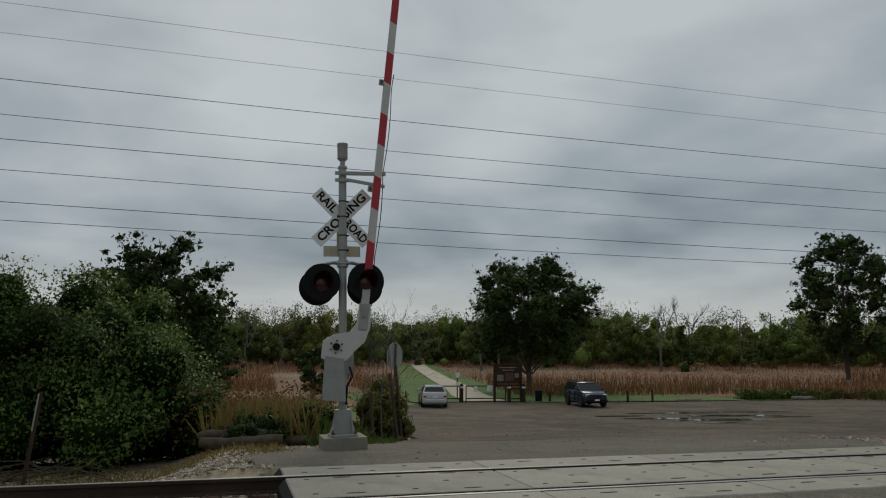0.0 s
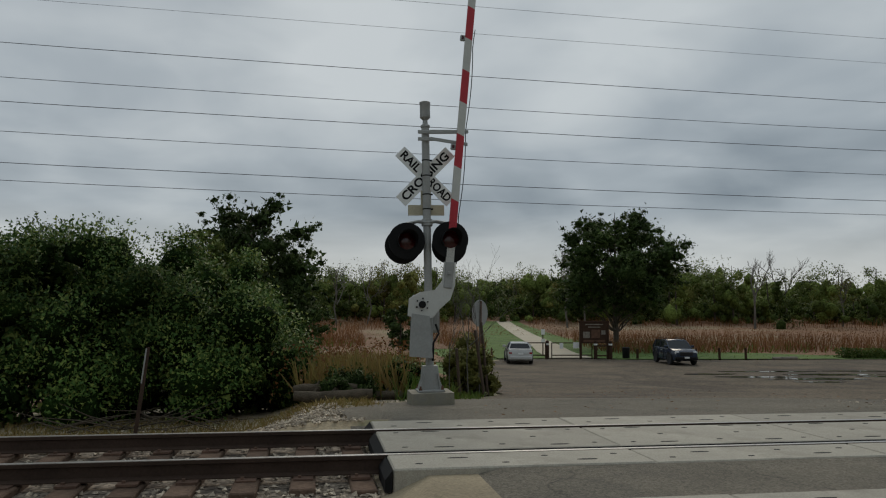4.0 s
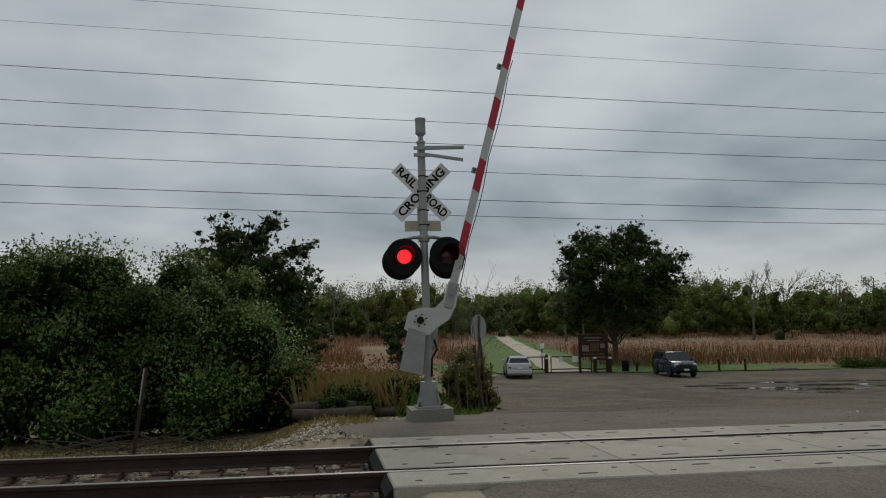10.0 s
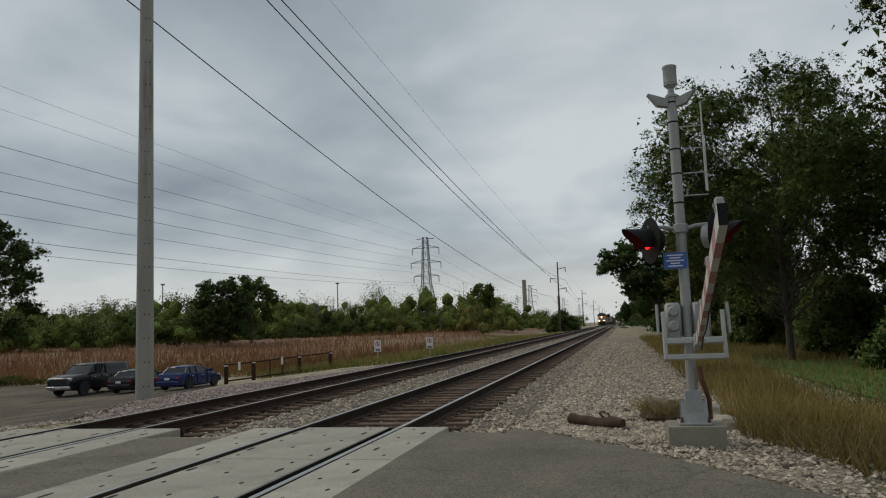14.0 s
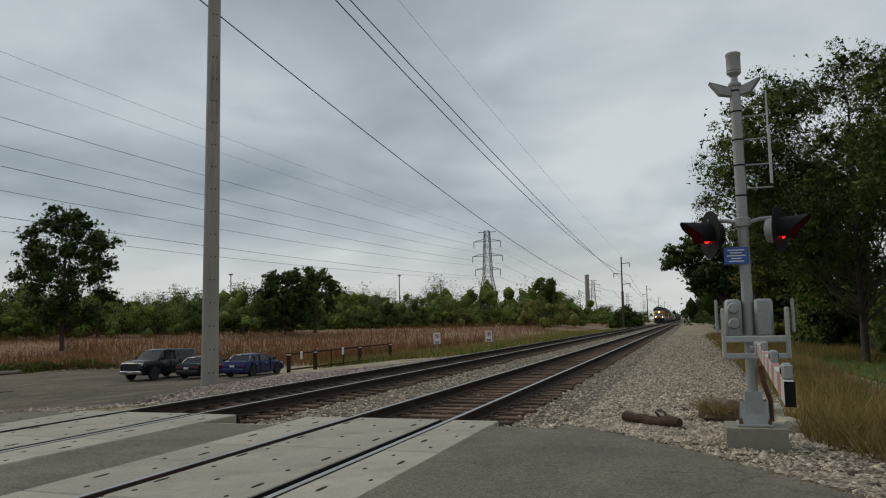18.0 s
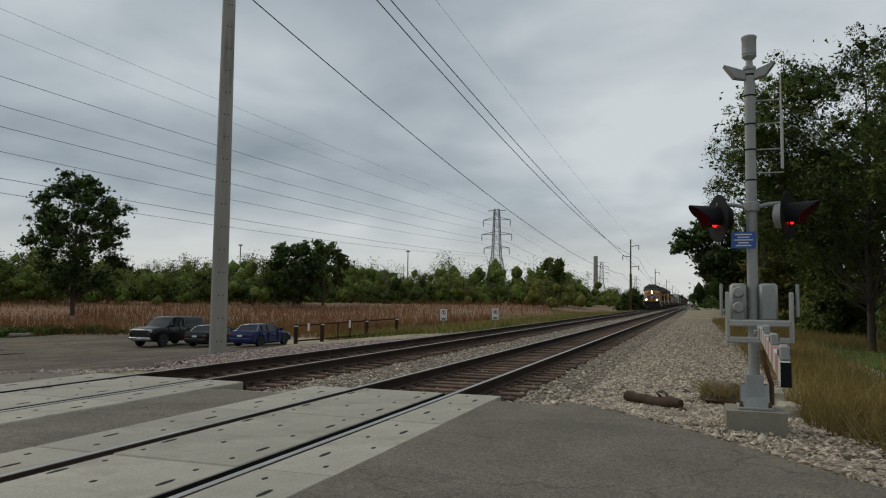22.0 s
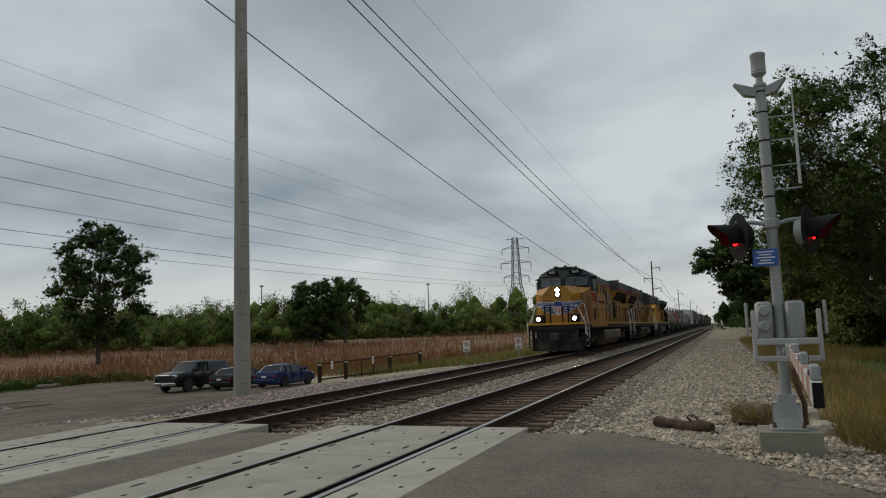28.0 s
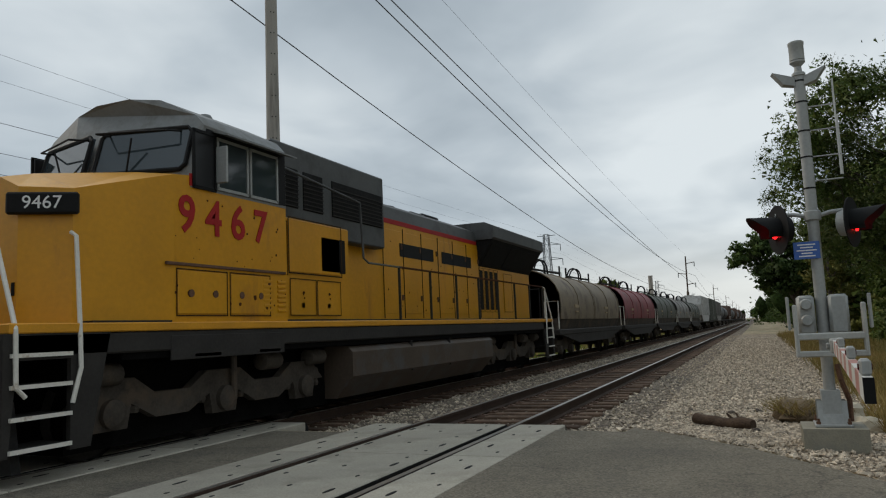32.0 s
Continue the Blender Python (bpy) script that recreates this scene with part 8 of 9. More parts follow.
def box_car(kind, color, label, ln):
    """A covered hopper, box car or tank car seen from afar."""
    c = thing(kind, label, "freight car", None, "freight cars")
    g = Geo()
    g.box((0, -1.35, 0.95), (ln, 1.35, 1.15), 0.02)
    part("frame", g, M["sill_grey"], c)
    g = Geo()
    if kind == "tank_car":
        g.lathe([(0.3, 0.5), (1.1, 0.6), (1.42, 0.95), (1.42, ln - 0.95), (1.1, ln - 0.6), (0.3, ln - 0.5)], c=(0, 0, 2.55), axis="x", n=20)
        part("tank", g, color, c, smooth=True)
        g = Geo()
        g.lathe([(0.45, 3.85), (0.45, 4.2), (0.3, 4.3)], c=(ln / 2, 0, 0), n=12)
        part("dome", g, color, c, smooth=True)
    elif kind == "hopper_car":
        g.prism([(0.6, 3.2), (0.9, 4.3), (ln - 0.9, 4.3), (ln - 0.6, 3.2), (ln - 0.9, 1.9), (ln - 2.6, 1.1), (2.6, 1.1), (0.9, 1.9)], -1.5, 1.5, "y")
        part("body", g, color, c)
        for k in range(9):
            g = Geo()
            x = 1.2 + k * (ln - 2.4) / 8
            g.box((x - 0.05, -1.58, 1.9), (x + 0.05, 1.58, 4.25), 0.01)
            part("side_rib", g, color, c)
        g = Geo()
        g.box((1.2, -0.5, 4.3), (ln - 1.2, 0.5, 4.42), 0.02)
        part("roof_walk", g, M["galv"], c)
    else:
        g.box((0.3, -1.5, 1.15), (ln - 0.3, 1.5, 4.4), 0.04)
        part("body", g, color, c)
        for s in (-1, 1):
            g = Geo()
            g.box((ln / 2 - 1.4, s * 1.5 - 0.04, 1.3), (ln / 2 + 1.4, s * 1.5 + 0.05, 4.1), 0.02)
            part("sliding_door", g, color, c)
        for k in range(10):
            g = Geo()
            x = 0.6 + k * (ln - 1.2) / 9
            g.box((x - 0.04, -1.55, 1.2), (x + 0.04, 1.55, 4.35), 0.01)
            part("side_rib", g, color, c)
    for x in (1.9, ln - 1.9):
        truck(c, x, 2, 1.75)
    return c


consist = []   # (thing, offset of its origin behind the front, turned round)
l1 = loco("leading yellow and grey locomotive with wings on its nose", "7678", "yellow_old", "loco_grey", "tank_brown", False, 1)
consist.append((l1, 0.0, False))
l2 = loco("second yellow locomotive running backwards with a flag mural", "7647", "yellow_pale", "loco_grey", "tank_grey", False, 2)
consist.append((l2, 21.3 + LL, True))
l3 = loco("third bright yellow locomotive with grey cab roof", "9467", "yellow_new", "loco_grey_light", "tank_grey", True, 3)
consist.append((l3, 42.7, False))
PAINT = {k: mat("car_" + k, c, 0.65, var=0.22, scale=1.1, fine=16, bump=0.08, tint=t, tint_at=0.58, tint_scale=1.3) for k, c, t in (
    ("tan", (0.2, 0.155, 0.1), (0.1, 0.07, 0.045)), ("maroon", (0.2, 0.038, 0.042), (0.09, 0.03, 0.028)), ("grey", (0.20, 0.19, 0.17), (0.11, 0.09, 0.075)),
    ("olive", (0.075, 0.08, 0.06), (0.045, 0.042, 0.035)), ("white", (0.5, 0.49, 0.46), (0.33, 0.31, 0.28)), ("black", (0.022, 0.022, 0.023), (0.04, 0.035, 0.03)), ("brown", (0.11, 0.06, 0.04), (0.07, 0.045, 0.035)))}
off = 64.1
for k, (p, lab) in enumerate((("tan", "weathered tan covered coil car"), ("maroon", "maroon covered coil car"), ("olive", "dark olive covered coil car"), ("grey", "dusty grey covered coil car"), ("olive", "dark olive covered coil car"))):
    consist.append((coil_car(PAINT[p], lab, k), off, False))
    off += 14.0
for kind, p, lab, ln in (("hopper_car", "white", "pale grey covered hopper car", 16.5), ("freight_car", "olive", "dark green box car", 16.5), ("hopper_car", "grey", "dusty grey covered hopper car", 16.5)):
    consist.append((box_car(kind, PAINT[p], lab, ln), off, False))
    off += ln + 1.2
for k in range(16):
    kind, p, lab = (("tank_car", "black", "black tank car"), ("tank_car", "black", "black tank car"), ("hopper_car", "brown", "rust brown covered hopper car"))[k % 3]
    consist.append((box_car(kind, PAINT[p], lab + " far down the train", 16.0), off, False))
    off += 17.2


# ---- parked cars ----
M["tyre"] = mat("tyre", (0.018, 0.018, 0.018), 0.85, var=0.2, scale=8, bump=0.1)
M["rim"] = mat("rim", (0.42, 0.43, 0.44), 0.35, 0.8, var=0.1, scale=8, bump=0.02)
M["car_glass"] = glass_mat("car_glass", (0.012, 0.015, 0.018), 0.06)
M["car_glass"].node_tree.nodes["Principled BSDF"].inputs["Specular IOR Level"].default_value = 0.3
M["chrome"] = mat("chrome", (0.55, 0.55, 0.56), 0.2, 0.95, var=0.05, scale=5, bump=0)
M["lamp_clear"] = mat("lamp_clear", (0.62, 0.62, 0.62), 0.15, 0.3, var=0.05, scale=5, bump=0)
M["lamp_red"] = mat("lamp_red", (0.32, 0.012, 0.015), 0.2, var=0.1, scale=5, bump=0)


def car_paint(name, c):
    m = mat(name, c, 0.18, 0.0, spec=0.4, var=0.05, scale=2, bump=0.0, tint=tuple(0.85 * v + 0.004 for v in c), tint_at=0.62, tint_scale=1.5)
    m.node_tree.nodes["Principled BSDF"].inputs["Coat Weight"].default_value = 0.0
    return m


def car(label, ln, wd, ht, style, paint, at, group="parked cars"):
    """A car along +x on its wheels: lofted body, glazed cabin with roof and pillars, wheels, lamps, bumpers."""
    c = thing("car" if style != "pickup" else "pickup_truck", label, "car" if style != "pickup" else "pickup truck", at, group)
    w = wd / 2
    tall = style in ("suv", "pickup")
    wr = 0.34 if style == "sedan" else (0.36 if style == "suv" else 0.41)
    zb = 0.18 if style == "sedan" else (0.24 if style == "suv" else 0.32)
    belt = {"sedan": 0.93, "suv": 1.05, "pickup": 1.22}[style]
    deck = {"sedan": 0.98, "suv": 1.06, "pickup": 1.25}[style]     # boot or tailgate height
    bon = {"sedan": 0.86, "suv": 1.02, "pickup": 1.24}[style]      # bonnet height
    a = ln / 2
    st = [(-a, 0.42 + zb * 0.3, deck - 0.14, 0.88), (-a + 0.06, zb + 0.08, deck - 0.04, 0.94), (-a + 0.5, zb, deck, 0.99), (-0.2 * ln, zb, belt + 0.01, 1.0), (0.1 * ln, zb, belt, 1.0), (0.2 * ln, zb, belt - 0.01, 1.0),
          (a - 0.7, zb, bon, 0.98), (a - 0.2, zb + 0.04, bon - 0.1, 0.92), (a - 0.02, zb + 0.12, bon - 0.22, 0.84), (a, zb + 0.16, bon - 0.32, 0.8)]
    secs = []
    for x, z0, z1, f in st:
        h = z1 - z0
        half = [(0.84, z0), (0.97, z0 + 0.1 * h), (1.0, z0 + 0.45 * h), (0.985, z0 + 0.72 * h), (0.93, z1 - 0.03), (0.82, z1)]
        ring = [(x, -w * f * q, z) for q, z in half] + [(x, w * f * q, z) for q, z in reversed(half)]
        secs.append(ring)
    g = Geo()
    g.sections(secs)
    body = part("body", g, paint, c, smooth=True, fix=True)
    # cabin
    if style == "sedan":
        cab = [(-a + 0.55, belt - 0.02, 0.86), (-0.2 * ln - 0.35, ht - 0.06, 0.70), (-0.05 * ln, ht - 0.01, 0.71), (0.06 * ln, ht - 0.05, 0.70), (0.25 * ln, belt - 0.04, 0.86)]
    elif style == "suv":
        cab = [(-a + 0.1, belt - 0.02, 0.9), (-a + 0.38, ht - 0.07, 0.77), (-0.1 * ln, ht - 0.01, 0.78), (0.08 * ln, ht - 0.05, 0.77), (0.24 * ln, belt - 0.03, 0.88)]
    else:
        cab = [(-0.06 * ln, belt, 0.9), (-0.05 * ln, ht - 0.06, 0.78), (0.03 * ln, ht - 0.01, 0.79), (0.12 * ln, ht - 0.05, 0.78), (0.24 * ln, belt, 0.88)]
    g = Geo()
    secs = []
    for x, z, f in cab:
        lo = belt - 0.1
        zz = max(z, lo + 0.03)
        secs.append([(x, -w * 0.9, lo), (x, -w * (0.9 + (f - 0.9) * min(1, (zz - lo) / (ht - lo))), zz), (x, w * (0.9 + (f - 0.9) * min(1, (zz - lo) / (ht - lo))), zz), (x, w * 0.9, lo)])
    g.sections(secs)
    part("cabin_glass", g, M["car_glass"], c, "dark glazed cabin", smooth=False, fix=True)
    g = Geo()
    r = [(x, z, f) for x, z, f in cab[1:4]]
    secs = []
    for x, z, f in [(r[0][0] - 0.03, r[0][1] - 0.03, r[0][2])] + r + [(r[2][0] + 0.05, r[2][1] - 0.03, r[2][2])]:
        secs.append([(x, -w * f - 0.015, z - 0.05), (x, -w * f * 0.9, z + 0.015), (x, 0, z + 0.03), (x, w * f * 0.9, z + 0.015), (x, w * f + 0.015, z - 0.05), (x, w * f * 0.8, z - 0.06), (x, -w * f * 0.8, z - 0.06)])
    g.sections(secs)
    part("roof", g, paint, c, smooth=True, fix=True)
    mid = (cab[1][0] + cab[3][0]) / 2
    for s in (-1, 1):
        for p, q in ((cab[0], cab[1]), (cab[4], cab[3])):
            g = Geo()
            g.tube([(p[0], s * w * 0.89, belt - 0.03), (q[0], s * (w * q[2] + 0.005), q[1] - 0.03)], 0.045, 6)
            part("pillar", g, paint, c)
        for x in ([mid - 0.1] if style == "pickup" else [mid + 0.05, cab[1][0] + (0.1 if style == "suv" else 0.22)]):
            g = Geo()
            g.tube([(x, s * w * 0.9, belt - 0.03), (x, s * (w * 0.72 + 0.02) if style == "sedan" else s * (w * 0.79), ht - 0.07)], 0.04, 6)
            part("pillar", g, M["black_gloss"], c)
        g = Geo()
        g.box((0.18 * ln, min(s * w * 0.93, s * (w + 0.16)), belt + 0.0), (0.18 * ln + 0.1, max(s * w * 0.93, s * (w + 0.16)), belt + 0.16), 0.03)
        part("mirror", g, paint if style != "pickup" else M["black"], c)
        for x in (mid - 0.55, mid + 0.45):
            g = Geo()
            g.box((x, s * w - 0.02, belt - 0.2), (x + 0.18, s * w + 0.012, belt - 0.16), 0.008)
            part("door_handle", g, M["chrome"], c)
        for x in (mid - 0.05, mid - 0.95, mid + 0.95):
            g = Geo()
            g.box((x - 0.006, s * w - 0.03, zb + 0.15), (x + 0.006, s * w + 0.004, belt - 0.06))
            part("door_seam", g, M["black"], c)
        # lamps
        g = Geo()
        g.box((a - 0.32, min(s * w * 0.55, s * w * 0.86), bon - 0.34), (a - 0.03, max(s * w * 0.55, s * w * 0.86), bon - 0.15), 0.04)
        part("headlamp", g, M["lamp_clear"], c)
        g = Geo()
        g.box((-a - 0.012, min(s * w * 0.66, s * w * 0.9), deck - 0.34), (-a + 0.2, max(s * w * 0.66, s * w * 0.9), deck - 0.2), 0.03)
        part("tail_lamp", g, M["lamp_red"], c)
    g = Geo()
    gw, gd = (0.6, 0.62) if style == "pickup" else (0.5, 0.42)
    g.box((a - 0.12, -w * gw, bon - gd), (a + 0.012, w * gw, bon - 0.18), 0.02)
    part("radiator_grille", g, M["black_gloss"], c)
    g = Geo()
    g.box((a - 0.18, -w * 0.86, zb + 0.1), (a + 0.06, w * 0.86, zb + 0.3), 0.04)
    part("front_bumper", g, M["chrome"] if style == "pickup" else (M["black"] if style == "suv" else paint), c)
    g = Geo()
    g.box((-a - 0.07, -w * 0.88, zb + 0.14), (-a + 0.15, w * 0.88, zb + 0.36), 0.04)
    part("rear_bumper", g, M["black"] if tall else paint, c)
    for x in (-a - 0.075, a + 0.065):
        g = Geo()
        g.box((x - 0.006, -0.16, zb + 0.2 if x > 0 else deck - 0.36), (x + 0.006, 0.16, zb + 0.31 if x > 0 else deck - 0.25))
        part("plate", g, M["sign_white"], c)
    wx = ln * 0.305
    for x in (-wx, wx):
        for s in (-1, 1):
            wh = new("wheel")
            wh.parent = c
            g = Geo()
            g.lathe([(wr * 0.62, -0.1), (wr * 0.93, -0.11), (wr, -0.08), (wr, 0.08), (wr * 0.93, 0.11), (wr * 0.62, 0.1)], c=(x, s * (w - 0.085), wr), axis="y", n=20)
            part("tyre", g, M["tyre"], wh, smooth=True, fix=True)
            g = Geo()
            g.lathe([(0.02, 0.05 * s), (wr * 0.25, 0.085 * s), (wr * 0.55, 0.06 * s), (wr * 0.66, 0.09 * s), (wr * 0.66, -0.05 * s), (0.02, -0.05 * s)], c=(x, s * (w - 0.085), wr), axis="y", n=16)
            part("rim", g, M["rim"], wh, smooth=True, fix=True)
            g = Geo()
            n = 14
            arc = [(x + (wr + 0.07) * math.cos(math.pi * i / n), wr + (wr + 0.05) * math.sin(math.pi * i / n)) for i in range(n + 1)]
            g.prism(arc, s * w * 0.84, s * (w + 0.006), "y")
            part("wheel_arch", g, M["black"], c)
    if style == "suv":
        for s in (-1, 1):
            g = Geo()
            g.tube([(-0.36 * ln, s * w * 0.68, ht), (-0.3 * ln, s * w * 0.68, ht + 0.07), (0.04 * ln, s * w * 0.68, ht + 0.07), (0.08 * ln, s * w * 0.68, ht - 0.01)], 0.02, 6)
            part("roof_rail", g, M["black"], c)
    if style == "pickup":
        g = Geo()
        secs = []
        for x, z, f in ((-a + 0.08, ht - 0.2, 0.8), (-a + 0.35, ht - 0.02, 0.8), (-0.09 * ln, ht + 0.02, 0.8), (-0.075 * ln, ht - 0.06, 0.8)):
            secs.append([(x, -w * 0.92, deck - 0.03), (x, -w * f, z - 0.06), (x, -w * f * 0.85, z), (x, w * f * 0.85, z), (x, w * f, z - 0.06), (x, w * 0.92, deck - 0.03)])
        g.sections(secs)
        cp = part("truck_cap", g, paint, c, "dark cap over the load bed", smooth=False, fix=True)
        for s in (-1, 1):
            g = Geo()
            lo, hi = s * w * 0.895, s * w * 0.835
            g.convex([(-a + 0.5, lo + s * 0.02, deck + 0.14), (-0.12 * ln, lo + s * 0.02, deck + 0.14), (-a + 0.55, hi + s * 0.012, ht - 0.2), (-0.12 * ln, hi + s * 0.012, ht - 0.2), (-a + 0.5, lo - s * 0.05, deck + 0.14), (-0.12 * ln, lo - s * 0.05, deck + 0.14), (-a + 0.55, hi - s * 0.05, ht - 0.2), (-0.12 * ln, hi - s * 0.05, ht - 0.2)],
                     [(0, 1, 3, 2), (4, 5, 7, 6), (0, 1, 5, 4), (2, 3, 7, 6), (0, 2, 6, 4), (1, 3, 7, 5)])
            part("cap_window", g, M["car_glass"], cp)
    return c


def stand(x, y, heading, lift=0.02):
    return pose(x, y, gz(x, y) + lift, 0, 0, heading)


car("silver white sedan parked by the gate", 4.3, 1.6, 1.34, "sedan", car_paint("paint_silver", (0.52, 0.51, 0.49)), stand(13.0, 47.1, 79))
car("dark blue sport utility vehicle parked at the grass", 4.1, 1.66, 1.56, "suv", car_paint("paint_navy", (0.028, 0.038, 0.06)), stand(23.1, 45.4, 264))
car("black pickup truck with a bed cap", 5.3, 1.85, 1.82, "pickup", car_paint("paint_black", (0.01, 0.011, 0.013)), stand(39.8, 31.9, 180))
car("black sedan parked beside the pickup", 4.3, 1.66, 1.32, "sedan", car_paint("paint_jet", (0.018, 0.017, 0.018)), stand(40.0, 28.5, 2))
car("deep blue sedan behind the concrete pole", 4.3, 1.66, 1.33, "sedan", car_paint("paint_blue", (0.014, 0.026, 0.1)), stand(39.6, 24.95, -1))


# ---- things about the car park ----
def post(name, x, y, h, r, m, label, category="post", lean=(0, 0), group="", square=False, cap=False):
    g = Geo()
    if square:
        g.box((-r, -r, 0), (r, r, h + 0.2), r * 0.15)
    else:
        g.cyl((0, 0, 0), (0, 0, h + 0.2), r, r * 0.95, n=12)
        g.lathe([(r, h + 0.2), (r * 0.5, h + 0.2 + r * 0.5), (0.002, h + 0.2 + r * 0.6)], n=12)
    ob = solid(name, g, M[m], label, category, pose(x, y, gz(x, y) - 0.2, *lean, 0), group)
    if cap:
        g = Geo()
        g.cyl((0, 0, h - 0.06), (0, 0, h + 0.06), r * 1.04, n=12)
        part("reflective_band", g, M["sign_white"], ob)
    return ob


M["brown_paint"] = mat("brown_paint", (0.05, 0.028, 0.018), 0.9, spec=0.15, var=0.25, scale=5, bump=0.1)
# notice board
nb = thing("notice_board", "dark brown wooden notice board with faded panels", "notice board", pose(19.6, 50.6, gz(19.6, 50.6), 0, 0, -3))
for s in (-1, 1):
    g = Geo()
    g.box((s * 1.0 - 0.08, -0.08, 0), (s * 1.0 + 0.08, 0.08, 2.75), 0.015)
    part("board_post", g, M["brown_paint"], nb)
g = Geo()
g.box((-0.92, -0.05, 1.15), (0.92, 0.05, 2.6), 0.02)
bd = part("board", g, M["brown_paint"], nb)
g = Geo()
g.box((-1.12, -0.07, 2.6), (1.12, 0.07, 2.72), 0.02)
part("cap_rail", g, M["brown_paint"], nb)
for x0, x1, z0, z1, m in ((-0.22, 0.42, 1.5, 2.1, "rust"), (-0.82, -0.34, 1.5, 1.95, "wood_grey"), (0.52, 0.82, 1.75, 2.05, "wood_grey"), (-0.8, 0.8, 1.24, 1.36, "rust")):
    g = Geo()
    g.box((x0, -0.062, z0), (x1, -0.05, z1))
    part("panel", g, M[m], bd)
for w, z in ((1.3, 2.47), (0.9, 2.28)):
    g = Geo()
    g.box((-w / 2, -0.058, z - 0.035), (w / 2, -0.05, z + 0.035))
    part("writing_bar", g, M["wood_grey"], bd)


def bar_gate(x0, x1, y, label, h=1.15):
    z = gz((x0 + x1) / 2, y)
    gt = thing("bar_gate", label, "gate", pose(0, 0, z), "gates")
    for x in (x0, x1):
        g = Geo()
        g.cyl((x, y, 0), (x, y, h), 0.04, n=8)
        part("upright", g, M["brown_paint"], gt)
    for zz in (0.28, h):
        g = Geo()
        g.cyl((x0, y, zz), (x1, y, zz), 0.04, n=8)
        part("bar", g, M["brown_paint"], gt)
    return gt


bar_gate(14.3, 16.1, 51.0, "dark steel bar gate beside the footpath")
g2 = bar_gate(16.5, 19.5, 50.8, "dark steel bar gate with small white notices")
for x, w, h, z in ((17.2, 0.26, 0.4, 0.95), (18.3, 0.45, 0.42, 0.98)):
    g = Geo()
    g.box((x - w / 2, 50.74, z - h / 2), (x + w / 2, 50.755, z + h / 2))
    part("notice", g, M["sign_white"], g2, "small white notice")
for x, y, h, r, capped in ((16.3, 51.2, 1.25, 0.13, True), (19.7, 50.6, 1.25, 0.13, True), (20.75, 50.4, 1.25, 0.13, True), (22.7, 50.2, 0.7, 0.09, False), (24.0, 50.0, 0.6, 0.07, False), (26.9, 49.6, 0.75, 0.09, False), (28.6, 49.4, 0.8, 0.09, False), (12.0, 50.3, 0.7, 0.08, False), (30.6, 49.3, 0.8, 0.09, False)):
    post("bollard", x, y, h, r, "brown_paint", "short dark brown wooden bollard", "bollard", group="bollards", cap=capped)
rail_fence = thing("rail_fence", "dark wooden rails between two bollards", "fence", pose(0, 0, gz(20, 50.5)))
for z in (0.2, 0.9):
    g = Geo()
    g.box((19.75, 50.46, z), (20.7, 50.54, z + 0.1), 0.01)
    part("fence_rail", g, M["brown_paint"], rail_fence)
bn = thing("bin", "small dark green litter bin", "bin", pose(22.0, 50.6, gz(22, 50.6)))
g = Geo()
g.lathe([(0.22, 0), (0.25, 0.05), (0.27, 0.75), (0.28, 0.8), (0.2, 0.86)], n=14)
part("body", g, M["black"], bn, smooth=True)
# trail sign behind the gate
ts = thing("trail_sign", "thin post with two small white signs", "sign", pose(17.0, 54.5, gz(17, 54.5)))
g = Geo()
g.box((-0.04, -0.04, 0), (0.04, 0.04, 2.1), 0.008)
part("sign_post", g, M["wood_dark"], ts)
for z, h in ((1.85, 0.4), (1.2, 0.25)):
    g = Geo()
    g.box((-0.15, -0.06, z - h / 2), (0.15, -0.045, z + h / 2))
    part("sign_plate", g, M["sign_white"], ts)
# fence by the parked cars
fp = [(42.2, 24.1), (44.0, 23.2), (47.4, 21.6), (50.2, 20.5)]
fe = thing("post_fence", "dark brown timber fence with posts and small notices", "fence", pose(0, 0, 0))
for x, y in fp:
    z = gz(x, y)
    g = Geo()
    g.cyl((x, y, z - 0.2), (x, y, z + 1.2), 0.13, n=10)
    p = part("fence_post", g, M["brown_paint"], fe)
    g = Geo()
    g.cyl((x, y, z + 1.06), (x, y, z + 1.12), 0.135, n=10)
    part("reflective_band", g, M["sign_white"], p)
for (xa, ya), (xb, yb) in zip(fp[:-1], fp[1:]):
    za, zb_ = gz(xa, ya), gz(xb, yb)
    for h in (1.12, 0.15):
        g = Geo()
        g.cyl((xa, ya, za + h), (xb, yb, zb_ + h), 0.05, n=8)
        part("fence_bar", g, M["brown_paint"], fe)
for x, y in ((45.2, 22.65), (46.1, 22.2)):
    z = gz(x, y)
    g = Geo()
    g.cyl((x, y, z), (x, y, z + 1.1), 0.045, n=8)
    part("fence_bar", g, M["brown_paint"], fe)
for x, y in ((42.9, 23.75), (45.9, 22.3)):
    z = gz(x, y)
    g = Geo()
    g.box((x - 0.13, y - 0.17, z + 0.75), (x + 0.13, y - 0.15, z + 1.25))
    part("notice", g, M["sign_white"], fe, "small white notice")


